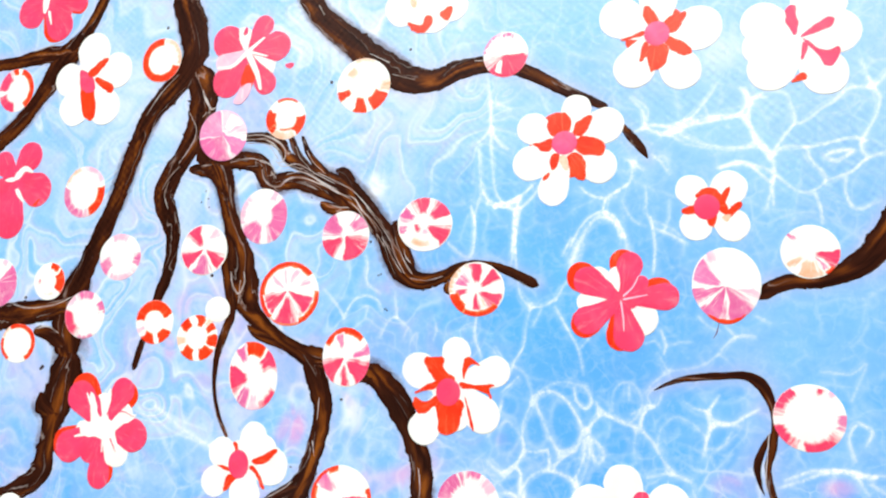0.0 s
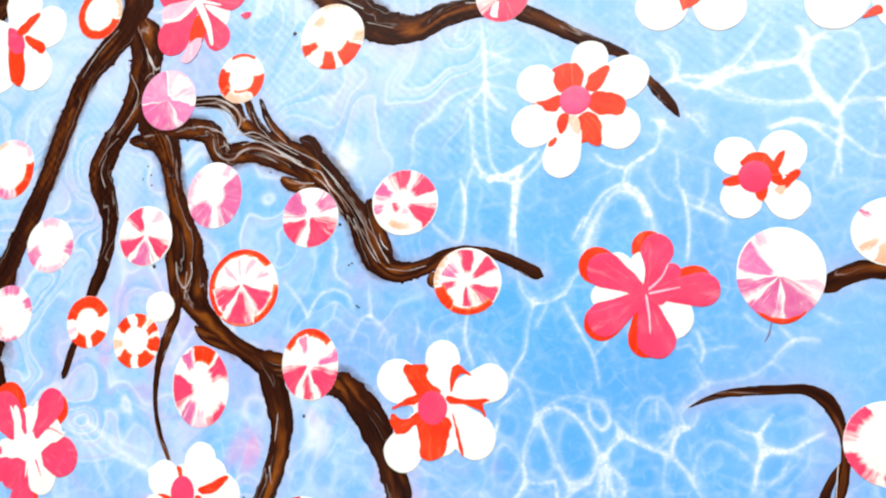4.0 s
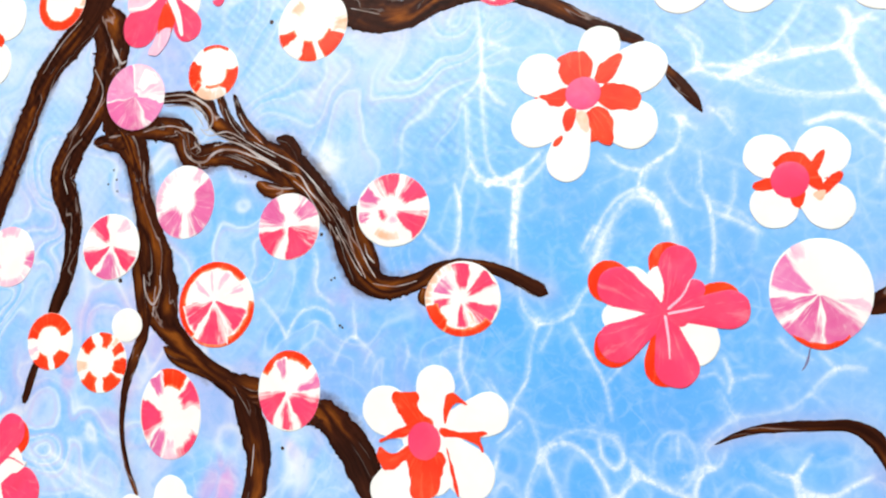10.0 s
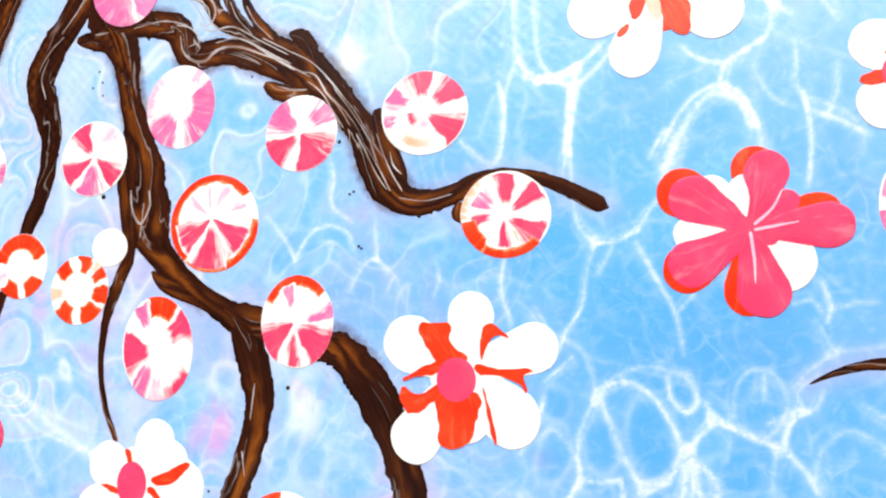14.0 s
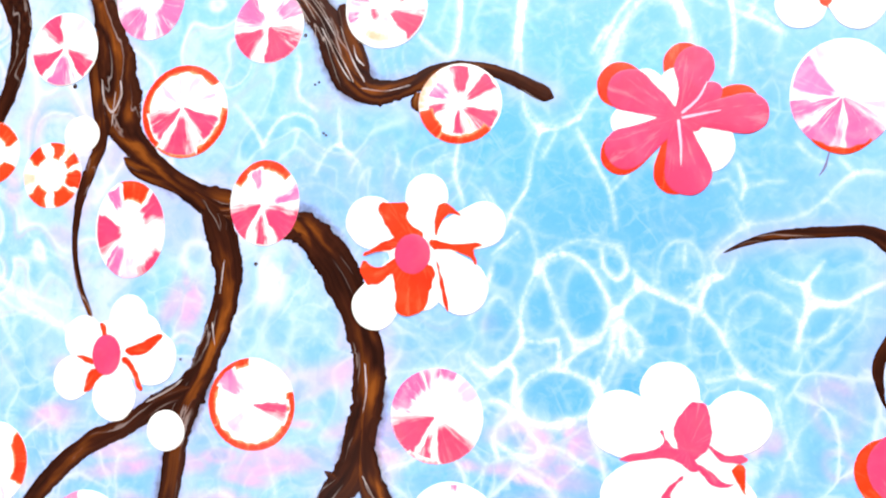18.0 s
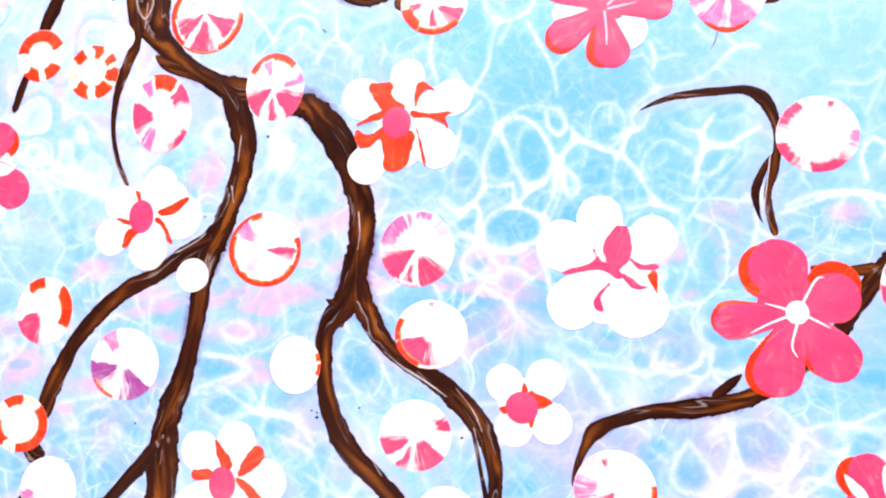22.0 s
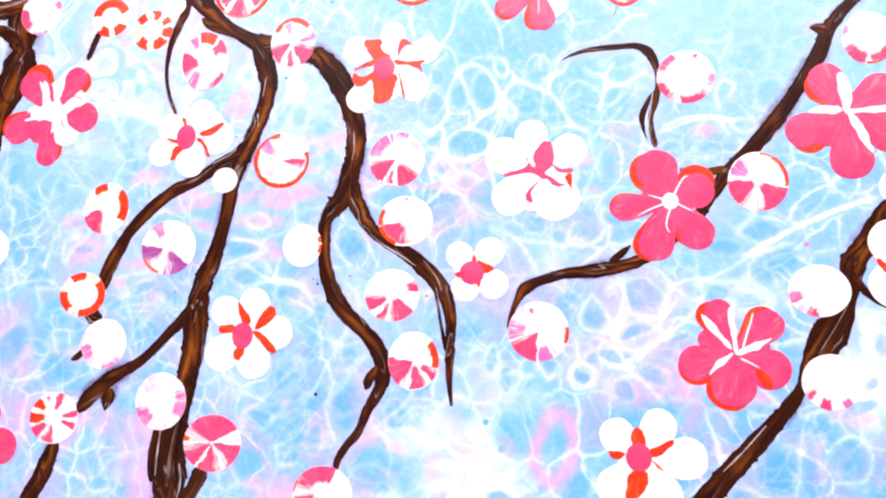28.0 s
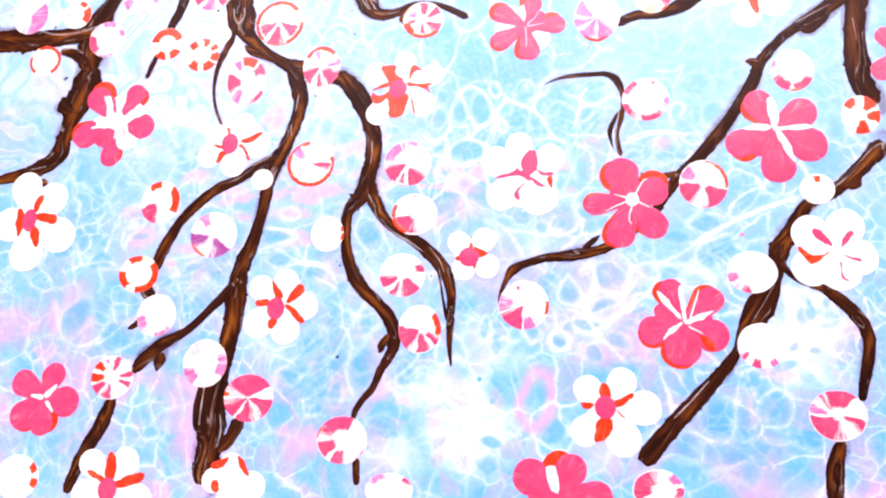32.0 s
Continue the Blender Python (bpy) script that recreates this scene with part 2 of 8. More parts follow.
def pour_paint():
    """The poured ground: its large cells and lacing come with the mesh, the frayed edges and fine threads from noise."""
    m, n, l, b = material("poured_blue_paint")

    def read(name):
        at = n.new("ShaderNodeAttribute")
        at.attribute_name = name
        return at

    pour, lace, fringe = read("pour").outputs["Color"], read("lace").outputs["Fac"], read("fringe").outputs["Fac"]
    pos = n.new("ShaderNodeNewGeometry").outputs["Position"]
    fine = noise_tex(n, l, pos, 420, 5, 0.6, 1.2)
    grain = noise_tex(n, l, pos, 2200, 2, 0.5)
    fray = noise_tex(n, l, pos, 900, 5, 0.65, 0.7)
    # a net of rounded cells: white threads between them, clearer blue in their hearts
    bend = node(n, "ShaderNodeTexNoise", Scale=85.0, Detail=1.5, Roughness=0.5)
    l.new(pos, bend.inputs["Vector"])
    off = n.new("ShaderNodeVectorMath")
    off.operation = 'MULTIPLY_ADD'
    l.new(bend.outputs["Color"], off.inputs[0])
    off.inputs[1].default_value = (0.012, 0.012, 0.0)
    l.new(pos, off.inputs[2])
    netted = read("netted").outputs["Fac"]
    threads, hearts, tinted = None, None, None
    for scale, wide, strength, gate_scale, lo, hi in ((105, 0.20, 0.58, 34, 0.44, 0.60), (210, 0.22, 0.48, 50, 0.48, 0.62)):
        v = n.new("ShaderNodeTexVoronoi")
        v.voronoi_dimensions, v.feature = '2D', 'DISTANCE_TO_EDGE'
        v.inputs["Scale"].default_value = scale
        l.new(off.outputs[0], v.inputs["Vector"])
        width = maths(n, l, 'MULTIPLY', maths(n, l, 'ADD', maths(n, l, 'MULTIPLY', fine, 2.0), -0.45), wide)
        near = maths(n, l, 'SUBTRACT', 1.0, maths(n, l, 'DIVIDE', v.outputs["Distance"], width))
        clear = n.new("ShaderNodeClamp")
        l.new(near, clear.inputs[0])
        soft = maths(n, l, 'POWER', clear.outputs[0], 1.8)
        gate = ramp(n, l, noise_tex(n, l, pos, gate_scale, 2, 0.5), (lo, (0, 0, 0)), (hi, (1, 1, 1)))
        one = maths(n, l, 'MULTIPLY', maths(n, l, 'MULTIPLY', soft, gate), strength)
        heart = maths(n, l, 'MULTIPLY', gate, ramp(n, l, v.outputs["Distance"], (0.12, (0, 0, 0)), (0.30, (1, 1, 1))))
        who = n.new("ShaderNodeTexVoronoi")
        who.voronoi_dimensions = '2D'
        who.inputs["Scale"].default_value = scale
        l.new(off.outputs[0], who.inputs["Vector"])
        pick = ramp(n, l, who.outputs["Color"], (0.66, (0, 0, 0)), (0.70, (0.5, 0.5, 0.5)))
        shade = maths(n, l, 'MULTIPLY', pick, ramp(n, l, v.outputs["Distance"], (0.06, (0, 0, 0)), (0.16, (1, 1, 1)), (0.22, (0.35, 0.35, 0.35)), (0.30, (0.8, 0.8, 0.8))))
        tinted = shade if tinted is None else maths(n, l, 'MAXIMUM', tinted, shade)
        threads = one if threads is None else maths(n, l, 'MAXIMUM', threads, one)
        hearts = heart if hearts is None else maths(n, l, 'MAXIMUM', hearts, heart)
    threads = maths(n, l, 'MULTIPLY', threads, netted)
    pour = mix(n, l, maths(n, l, 'MULTIPLY', maths(n, l, 'MULTIPLY', hearts, netted), 0.42), pour, (0.040, 0.335, 0.85))
    pour = mix(n, l, maths(n, l, 'MULTIPLY', tinted, maths(n, l, 'MULTIPLY', netted, read("south").outputs["Fac"])), pour, (0.50, 0.30, 0.78))
    wisps = ramp(n, l, fine, (0.50, (0, 0, 0)), (0.74, (1, 1, 1)))
    c1 = mix(n, l, maths(n, l, 'MULTIPLY', wisps, 0.16), pour, (0.80, 0.84, 0.87))
    deep = ramp(n, l, fine, (0.30, (1, 1, 1)), (0.46, (0, 0, 0)))
    c2 = mix(n, l, maths(n, l, 'MULTIPLY', deep, 0.26), c1, (0.07, 0.33, 0.74))
    ragged = maths(n, l, 'MULTIPLY', lace, maths(n, l, 'ADD', maths(n, l, 'MULTIPLY', ramp(n, l, fray, (0.36, (0, 0, 0)), (0.64, (1, 1, 1))), 0.85), 0.52))
    white = n.new("ShaderNodeClamp")
    l.new(maths(n, l, 'MAXIMUM', ragged, threads), white.inputs[0])
    c2 = mix(n, l, white.outputs[0], c2, (0.84, 0.87, 0.88))
    woven = weave_height(n, l, pos)
    # glints on the thread knuckles, mixed into the colour as pale dots
    knuckle_glint = n.new("ShaderNodeClamp")
    l.new(maths(n, l, 'MULTIPLY', woven, 0.05), knuckle_glint.inputs[0])
    c3 = mix(n, l, maths(n, l, 'ADD', maths(n, l, 'MULTIPLY', grain, 0.05), knuckle_glint.outputs[0]), c2, (0.85, 0.88, 0.9))
    # dark brown paint that frays out from under the branches
    frayed = maths(n, l, 'ADD', fringe, maths(n, l, 'MULTIPLY', maths(n, l, 'SUBTRACT', fray, 0.5), 0.9))
    c4 = mix(n, l, maths(n, l, 'MULTIPLY', ramp(n, l, frayed, (0.42, (0, 0, 0)), (1.0, (1, 1, 1))), ramp(n, l, fringe, (0.05, (0, 0, 0)), (0.3, (0.66, 0.66, 0.66)))), c3, (0.040, 0.014, 0.010))
    l.new(c4, b.inputs["Base Color"])
    b.inputs["Roughness"].default_value = 0.34
    b.inputs["Specular IOR Level"].default_value = 0.5
    bump = node(n, "ShaderNodeBump", Strength=0.17, Distance=0.00014)
    h = maths(n, l, 'ADD', woven, maths(n, l, 'MULTIPLY', fine, 0.8))
    l.new(h, bump.inputs["Height"])
    l.new(bump.outputs[0], b.inputs["Normal"])
    return m


def plain(name, colour, rough, scale, spread=0.12):
    m, n, l, b = material(name)
    pos = n.new("ShaderNodeNewGeometry").outputs["Position"]
    f1 = noise_tex(n, l, pos, scale, 5, 0.6)
    l.new(ramp(n, l, f1, (0.35, tuple(c * (1 - spread) for c in colour)), (0.65, colour)), b.inputs["Base Color"])
    b.inputs["Roughness"].default_value = rough
    bump = node(n, "ShaderNodeBump", Strength=0.15, Distance=0.002)
    l.new(f1, bump.inputs["Height"])
    l.new(bump.outputs[0], b.inputs["Normal"])
    return m


BARK, MARBLED, POUR = bark_paint("brown_poured_paint", 0.42), bark_paint("brown_marbled_paint", 0.7), pour_paint()
WALL = plain("wall_paint", (0.42, 0.40, 0.37), 0.8, 9, 0.05)
CEIL = plain("ceiling_paint", (0.5, 0.5, 0.49), 0.85, 9, 0.04)
FLOOR = plain("floor_boards", (0.30, 0.19, 0.11), 0.5, 6, 0.3)
WOOD = plain("table_wood", (0.36, 0.24, 0.14), 0.45, 14, 0.3)
RAW = plain("raw_canvas", (0.74, 0.70, 0.62), 0.9, 900, 0.15)


# ---- mesh helpers ----
def part(name, bm, mat, parent=None, label="", smooth=True, heart=None):
    """Links a bmesh as one mesh object; heart (x, y, seed): the middle from which its paint was drawn outwards."""
    me = bpy.data.meshes.new(name)
    bm.to_mesh(me)
    bm.free()
    if heart:
        co = np.zeros(len(me.vertices) * 3)
        me.vertices.foreach_get("co", co)
        rel = co.reshape(-1, 3) / CM - np.array((heart[0], heart[1], 0.0))
        rel[:, 2] = heart[2]
        me.attributes.new("rel", 'FLOAT_VECTOR', 'POINT').data.foreach_set("vector", rel.ravel())
    me.materials.append(mat)
    for p in me.polygons:
        p.use_smooth = smooth
    ob = new(name, me)
    if parent is not None:
        ob.parent = parent
        ob.matrix_parent_inverse = Matrix.Translation(-parent.location)
    if label:
        tagged(ob, label)
    return ob


def slab(x0, y0, z0, x1, y1, z1, bevel=0.0):
    bm = bmesh.new()
    bmesh.ops.create_cube(bm, size=1)
    for v in bm.verts:
        v.co = Vector((x0 + (v.co.x + .5) * (x1 - x0), y0 + (v.co.y + .5) * (y1 - y0), z0 + (v.co.z + .5) * (z1 - z0)))
    if bevel:
        bmesh.ops.bevel(bm, geom=list(bm.edges), offset=bevel, segments=2, affect='EDGES')
    return bm


def spline(pts, step):
    """A smooth line of tuples through the control points, about one tuple every step."""
    p = np.array(pts, float)
    q = np.vstack([2 * p[0] - p[1], p, 2 * p[-1] - p[-2]])
    rows = []
    for i in range(1, len(q) - 2):
        k = max(2, int(math.ceil(np.linalg.norm(q[i + 1][:2] - q[i][:2]) / step)))
        for j in range(k):
            t = j / k
            rows.append(0.5 * (2 * q[i] + (q[i + 1] - q[i - 1]) * t + (2 * q[i - 1] - 5 * q[i] + 4 * q[i + 1] - q[i + 2]) * t * t
                               + (3 * q[i] - q[i - 1] - 3 * q[i + 1] + q[i + 2]) * t ** 3))
    rows.append(p[-1])
    return np.array(rows)


def ribbon(pts, step, crown, ragged, seed, lift=0.0):
    """A rounded run of paint along control points (x, y, half width) in cm: from flat on the canvas up to the crown (mm)."""
    s = spline(pts, step)
    xy, w = s[:, :2], np.maximum(s[:, 2], 0.008)
    d = np.gradient(xy, axis=0)
    d /= np.maximum(np.linalg.norm(d, axis=1), 1e-9)[:, None]
    nrm = np.c_[-d[:, 1], d[:, 0]]
    along = np.r_[0, np.cumsum(np.linalg.norm(np.diff(xy, axis=0), axis=1))]
    us = (-1.0, -0.96, -0.85, -0.62, -0.32, 0.0, 0.32, 0.62, 0.85, 0.96, 1.0)
    bm = bmesh.new()
    flow = []
    rows = []
    for i in range(len(s)):
        jag = [1 + ragged * (1.5 * noise.noise((along[i] * 3.1, seed, side * 7.0)) + 0.9 * noise.noise((along[i] * 9.0, seed + 4, side * 5.0)) + 0.4 * noise.noise((along[i] * 17.0, seed + 9, side * 3.0))
                            + 0.5 * noise.noise((along[i] * 31.0, seed + 21, side * 3.0)) + 5.0 * max(0.0, noise.noise((along[i] * 7.0, seed + 15, side * 2.0)) - 0.36)
                            + 4.0 * max(0.0, noise.noise((along[i] * 19.0, seed + 33, side * 2.0)) - 0.34) * max(0.0, 0.6 + noise.noise((along[i] * 1.3, seed + 5, side))))
               for side in (-1, 1)]
        end = min(1.0, 0.25 + along[i] / (w[i] + 0.05), 0.25 + (along[-1] - along[i]) / (w[i] + 0.05))
        row = []
        for u in us:
            k = w[i] * (jag[0] if u < 0 else jag[1]) * math.sqrt(max(end, 0.05))
            p = xy[i] + nrm[i] * u * k
            z = (0.02 + (crown + lift) * math.sqrt(max(0.0, 1 - u * u)) ** 1.2 * min(1, w[i] / 0.12 + 0.3)) * MM if abs(u) < 1 else 0.0
            row.append(bm.verts.new((p[0] * CM, p[1] * CM, z)))
            flow.append((u * w[i] * 5 + seed, along[i], u))
        rows.append(row)
    for a, b in zip(rows, rows[1:]):
        for j in range(len(us) - 1):
            bm.faces.new((a[j], b[j], b[j + 1], a[j + 1]))
    return bm, flow, s


def set_flow(ob, flow):
    a = ob.data.attributes.new("flow", 'FLOAT_VECTOR', 'POINT')
    a.data.foreach_set("vector", np.array(flow, float).ravel())


def dome(outline, hub, wall, rise, flat=0.0):
    """A drop of paint: a closed outline (cm) with an upright rim (mm) and a rounded top."""
    bm = bmesh.new()
    rings = []
    o = np.array(outline)
    h = np.array(hub)
    for k, z in ((1.0, 0.0), (1.0, wall * 0.75), (0.985, wall * 0.93), (0.955, wall), (0.88, wall + rise * 0.30), (0.7, wall + rise * 0.62), (0.45, wall + rise * 0.87), (0.2, wall + rise * 0.98)):
        rings.append([bm.verts.new(((h[0] + (x - h[0]) * k) * CM, (h[1] + (y - h[1]) * k) * CM, z * MM)) for x, y in o])
    top = bm.verts.new((h[0] * CM, h[1] * CM, (wall + rise) * MM))
    m = len(o)
    for a, b in zip(rings, rings[1:]):
        for i in range(m):
            bm.faces.new((a[i], a[(i + 1) % m], b[(i + 1) % m], b[i]))
    for i in range(m):
        bm.faces.new((rings[-1][i], rings[-1][(i + 1) % m], top))
    return bm


def dome_height(k, wall, rise):
    """The height (mm) of dome() at the share k of the way from hub to rim."""
    ks = (0, 0.2, 0.45, 0.7, 0.88, 0.955, 0.985, 1.0)
    zs = (wall + rise, wall + rise * 0.98, wall + rise * 0.87, wall + rise * 0.62, wall + rise * 0.30, wall, wall * 0.93, wall * 0.75)
    return float(np.interp(k, ks, zs))


def thing(name, x, y):
    ob = new(name)
    ob.empty_display_size = 0.002
    ob.location = (x * CM, y * CM, 0.0)
    return ob


COUNT = [0]


def bud(x, y, a, b, turn, body, focus, stripes, label):
    """A round drop of paint with its fan of coloured stripes: (paint, from angle, to angle, from, to share of the way to the rim)."""
    COUNT[0] += 1
    seed = COUNT[0] * 3.7
    top = tagged(thing("paint_bud", x, y), label, "painted bud", "painted buds")
    t = radians(turn)

    def rim(deg, k=1.0):
        q = radians(deg) - t
        w = 1 + 0.018 * noise.noise((math.cos(q) * 1.7 + seed, math.sin(q) * 1.7, seed))
        ex, ey = a * w * math.cos(q), b * w * math.sin(q)
        return np.array((x + ex * math.cos(t) - ey * math.sin(t), y + ex * math.sin(t) + ey * math.cos(t)))

    wall, rise = 0.42, 0.42
    twist = 22.0 * noise.noise((seed, 2.2, 5.1))
    small = min(1.0, a / 0.3)
    wall, rise = wall * (0.6 + 0.4 * small), rise * small
    fx = np.array((x + focus[0] * a, y + focus[1] * b))
    part("body", dome([rim(360 * i / 44) for i in range(44)], (x, y), wall, rise), PAINTS[body], top, heart=(fx[0], fx[1], seed))
    hub = np.array((x, y))
    for i, (col, a0, a1, r0, r1) in enumerate(stripes):
        bm = bmesh.new()
        na = max(14, int((a1 - a0) / 2.0))
        nr = max(5, int((r1 - r0) * 14) + 1)
        rows, thin = [], []
        soft = 3.5 if col == "R" else 7.0
        fade = soft if col == "R" else 0.36 * (a1 - a0)
        crisp = noise.noise((seed, i * 3.3, 1.0)) > 0
        for j in range(nr + 1):
            k = r0 + (r1 - r0) * j / nr
            row = []
            for q in range(na + 1):
                sh = q / na
                up, down = sh * (a1 - a0), (1 - sh) * (a1 - a0)
                away = min((up if crisp else down) / soft, 0.35 + 0.65 * (down if crisp else up) / fade)
                if col != "R":
                    away -= 0.45 * max(0.0, noise.noise((sh * (a1 - a0) * 0.11, seed + i, k * 0.7)))
                inner = (k - r0) / (0.09 if col == "R" else 0.2) if r0 > 0.06 else 1.0
                outer = (r1 - k) / 0.1 if r1 < 0.9 else 1.0
                thin.append(1 - max(0.0, min(1.0, away, inner + 0.15, outer + 0.15)))
                e = 8.0 * noise.noise((k * 3.0, seed + i, sh * 1.5)) + 4.0 * noise.noise((k * 9.0, seed + i, sh * 3.0)) + twist * (k - 0.6)
                deg = a0 + (a1 - a0) * sh + e * (1 if 0 < k else 0) * (1 if r1 - r0 > 0.3 else 0.3)
                kk = k
                if j in (0, nr) and 0.06 < k < 0.97:
                    kk = k * (1 + 0.06 * noise.noise((deg * 0.08, seed, i)))
                if kk > 1:
                    p = hub + (rim(deg) - hub) * (1 + (kk - 1) * math.sin(math.pi * sh))
                    z = 0.3
                else:
                    kk = min(kk, 0.998)
                    p = fx + (rim(deg) - fx) * kk
                    dd = rim(math.degrees(math.atan2(p[1] - y, p[0] - x))) - hub
                    share = np.linalg.norm(p - hub) / max(np.linalg.norm(dd), 1e-6)
                    z = dome_height(min(share, 0.998), wall, rise) + 0.03 + 0.006 * i
                row.append(bm.verts.new((p[0] * CM, p[1] * CM, z * MM)))
            rows.append(row)
        for ra, rb in zip(rows, rows[1:]):
            for q in range(na):
                bm.faces.new((ra[q], rb[q], rb[q + 1], ra[q + 1]))
        if r1 > 1:
            ext = bmesh.ops.extrude_face_region(bm, geom=list(bm.faces))
            for v in ext["geom"]:
                if isinstance(v, bmesh.types.BMVert):
                    v.co.z = 0.00003
        bmesh.ops.recalc_face_normals(bm, faces=list(bm.faces))
        for f in bm.faces:
            if r1 <= 1 and f.normal.z < 0:
                f.normal_flip()
        ob = part("stripe", bm, PAINTS[col], top, heart=(fx[0], fx[1], seed + i))
        if r1 <= 1:
            ob.data.attributes.new("thin", 'FLOAT', 'POINT').data.foreach_set("value", thin)
    return top


def drop_outline(bx, by, tx, ty, r, seed, swell=0.6, neck=0.22):
    """A petal: narrow at the flower's heart, round at its end."""
    d = Vector((tx - bx, ty - by))
    ln = max(d.length, 1e-4)
    d /= ln
    nv = Vector((-d.y, d.x))
    pts = []
    side = []
    for i in range(9):
        s = i / 9
        w = r * (neck + (1 - neck) * min(1.0, s / 0.92) ** swell)
        side.append((s, w))
    for s, w in side:
        pts.append((bx + d.x * ln * s + nv.x * w, by + d.y * ln * s + nv.y * w))
    cap = []
    for i in range(17):
        q = math.pi / 2 - math.pi * i / 16
        w = r * (1 + 0.05 * noise.noise((math.cos(q) * 1.3, math.sin(q) * 1.3, seed)))
        cap.append((tx + d.x * w * math.cos(q) + nv.x * w * math.sin(q), ty + d.y * w * math.cos(q) + nv.y * w * math.sin(q)))
    pts += cap
    for s, w in reversed(side):
        pts.append((bx + d.x * ln * s - nv.x * w, by + d.y * ln * s - nv.y * w))
    hub = (tx - d.x * min(ln * 0.35, r * 0.7), ty - d.y * min(ln * 0.35, r * 0.7))
    return pts, hub


def closed_curve(pts, seed, sub=9):
    """A closed line through the points, a little bulged, with the small waves and tongues of dragged paint."""
    p = np.array(pts, float)
    m = len(p)
    res = []
    for i in range(m):
        a, b, c, d = p[(i - 1) % m], p[i], p[(i + 1) % m], p[(i + 2) % m]
        ln = max(np.hypot(*(c - b)), 1e-6)
        out = np.array(((c - b)[1], -(c - b)[0])) / ln
        for j in range(sub):
            t = j / sub
            q = (1 - t) * b + t * c + 0.16 * math.sin(math.pi * t) * ((b - a) * (1 - t) - (d - c) * t)
            wave = 0.06 * noise.noise((q[0] * 4.0, q[1] * 4.0, seed)) + 0.02 * noise.noise((q[0] * 13.0, q[1] * 13.0, seed))
            res.append(q + out * wave * min(1.0, ln / 0.35) * math.sin(math.pi * t) ** 0.5)
    return res


def flower(cx, cy, petals, dot, heart, streaks, veins, label):
    """A blossom of paint drops: petals (paint, tip x, tip y, radius, and where there is one the red edge's shift), a centre dot,
    a heart under the streaks, streaks as outlines, and veins as fine lines."""
    COUNT[0] += 1
    seed = COUNT[0] * 5.3
    top = tagged(thing("blossom", cx, cy), label, "painted flower", "painted flowers")
    layer = 0
    edges = {}
    for p in petals:
        if len(p) > 4:
            pts, hub = drop_outline(cx, cy, p[1] + p[4], p[2] + p[5], p[3] * 1.02, seed + layer, 0.85)
            edges[p] = part("petal_edge", dome(pts, hub, 0.36 + 0.012 * layer, 0.08), PAINTS["R"], top, "orange-red petal edge", heart=(cx, cy, seed))
            layer += 1
    if heart:
        ring = [(cx + heart[1] * math.cos(q * math.tau / 28) * (1 + 0.1 * noise.noise((math.cos(q * math.tau / 28) * 2, math.sin(q * math.tau / 28) * 2, seed))),
                 cy + heart[1] * math.sin(q * math.tau / 28) * (1 + 0.1 * noise.noise((math.cos(q * math.tau / 28) * 2, math.sin(q * math.tau / 28) * 2, seed + 3)))) for q in range(28)]
        part("heart", dome(ring, (cx, cy), 0.42, 0.06), PAINTS[heart[0]], top, heart=(cx, cy, seed))
    for p in petals:
        pts, hub = drop_outline(cx, cy, p[1], p[2], p[3], seed + layer * 1.3, 0.6 if p[0] == "W" else 0.9, 0.22 if p[0] == "W" else 0.34)
        petal = part("petal", dome(pts, hub, 0.46 + 0.012 * layer, 0.12), PAINTS[p[0]], top, heart=(cx, cy, seed + layer))
        if p in edges:
            edges[p].parent = petal
            edges[p].matrix_parent_inverse = Matrix.Identity(4)
        layer += 1
    high = 0.64 + 0.012 * layer
    for col, pts in streaks:
        bm = bmesh.new()
        o = closed_curve(pts, seed + high)
        lo = [bm.verts.new((q[0] * CM, q[1] * CM, 0.00005)) for q in o]
        hi = [bm.verts.new((q[0] * CM, q[1] * CM, high * MM)) for q in o]
        for i in range(len(o)):
            bm.faces.new((lo[i], lo[(i + 1) % len(o)], hi[(i + 1) % len(o)], hi[i]))
        f = bm.faces.new(hi)
        bmesh.ops.triangulate(bm, faces=[f])
        bmesh.ops.recalc_face_normals(bm, faces=list(bm.faces))
        part("streak", bm, PAINTS[col], top, smooth=False, heart=(cx, cy, seed + high * 9))
        high += 0.008
    for col, w, pts in veins:
        k = len(pts)
        bm, flow, s = ribbon([(q[0], q[1], w * (1.0 - 0.6 * i / (k - 1))) for i, q in enumerate(pts)], 0.03, 0.06, 0.1, seed + layer)
        for v in bm.verts:
            v.co.z += high * MM
        part("vein", bm, PAINTS[col], top)
        high += 0.004
    if dot:
        col, dx, dy, da, db = dot
        ring = [(dx + da * math.cos(q * math.tau / 32), dy + db * math.sin(q * math.tau / 32)) for q in range(32)]
        part("centre", dome(ring, (dx, dy), high + 0.03, 0.25), PAINTS[col], top, "pink paint dot at the centre" if col != "W" else "white paint dot at the centre")
    return top


SPINES, BOUGHS = [], []


def branch(pts, label):
    COUNT[0] += 1
    bm, flow, s = ribbon(pts, 0.022, 0.24 + 0.004 * (COUNT[0] % 9), 0.10, COUNT[0] * 1.9)
    SPINES.append(s)
    ob = part("painted_branch", bm, MARBLED if "marbl" in label else BARK)
    set_flow(ob, flow)
    BOUGHS.append(ob)
    return tagged(ob, label, "painted branch", "painted branches")


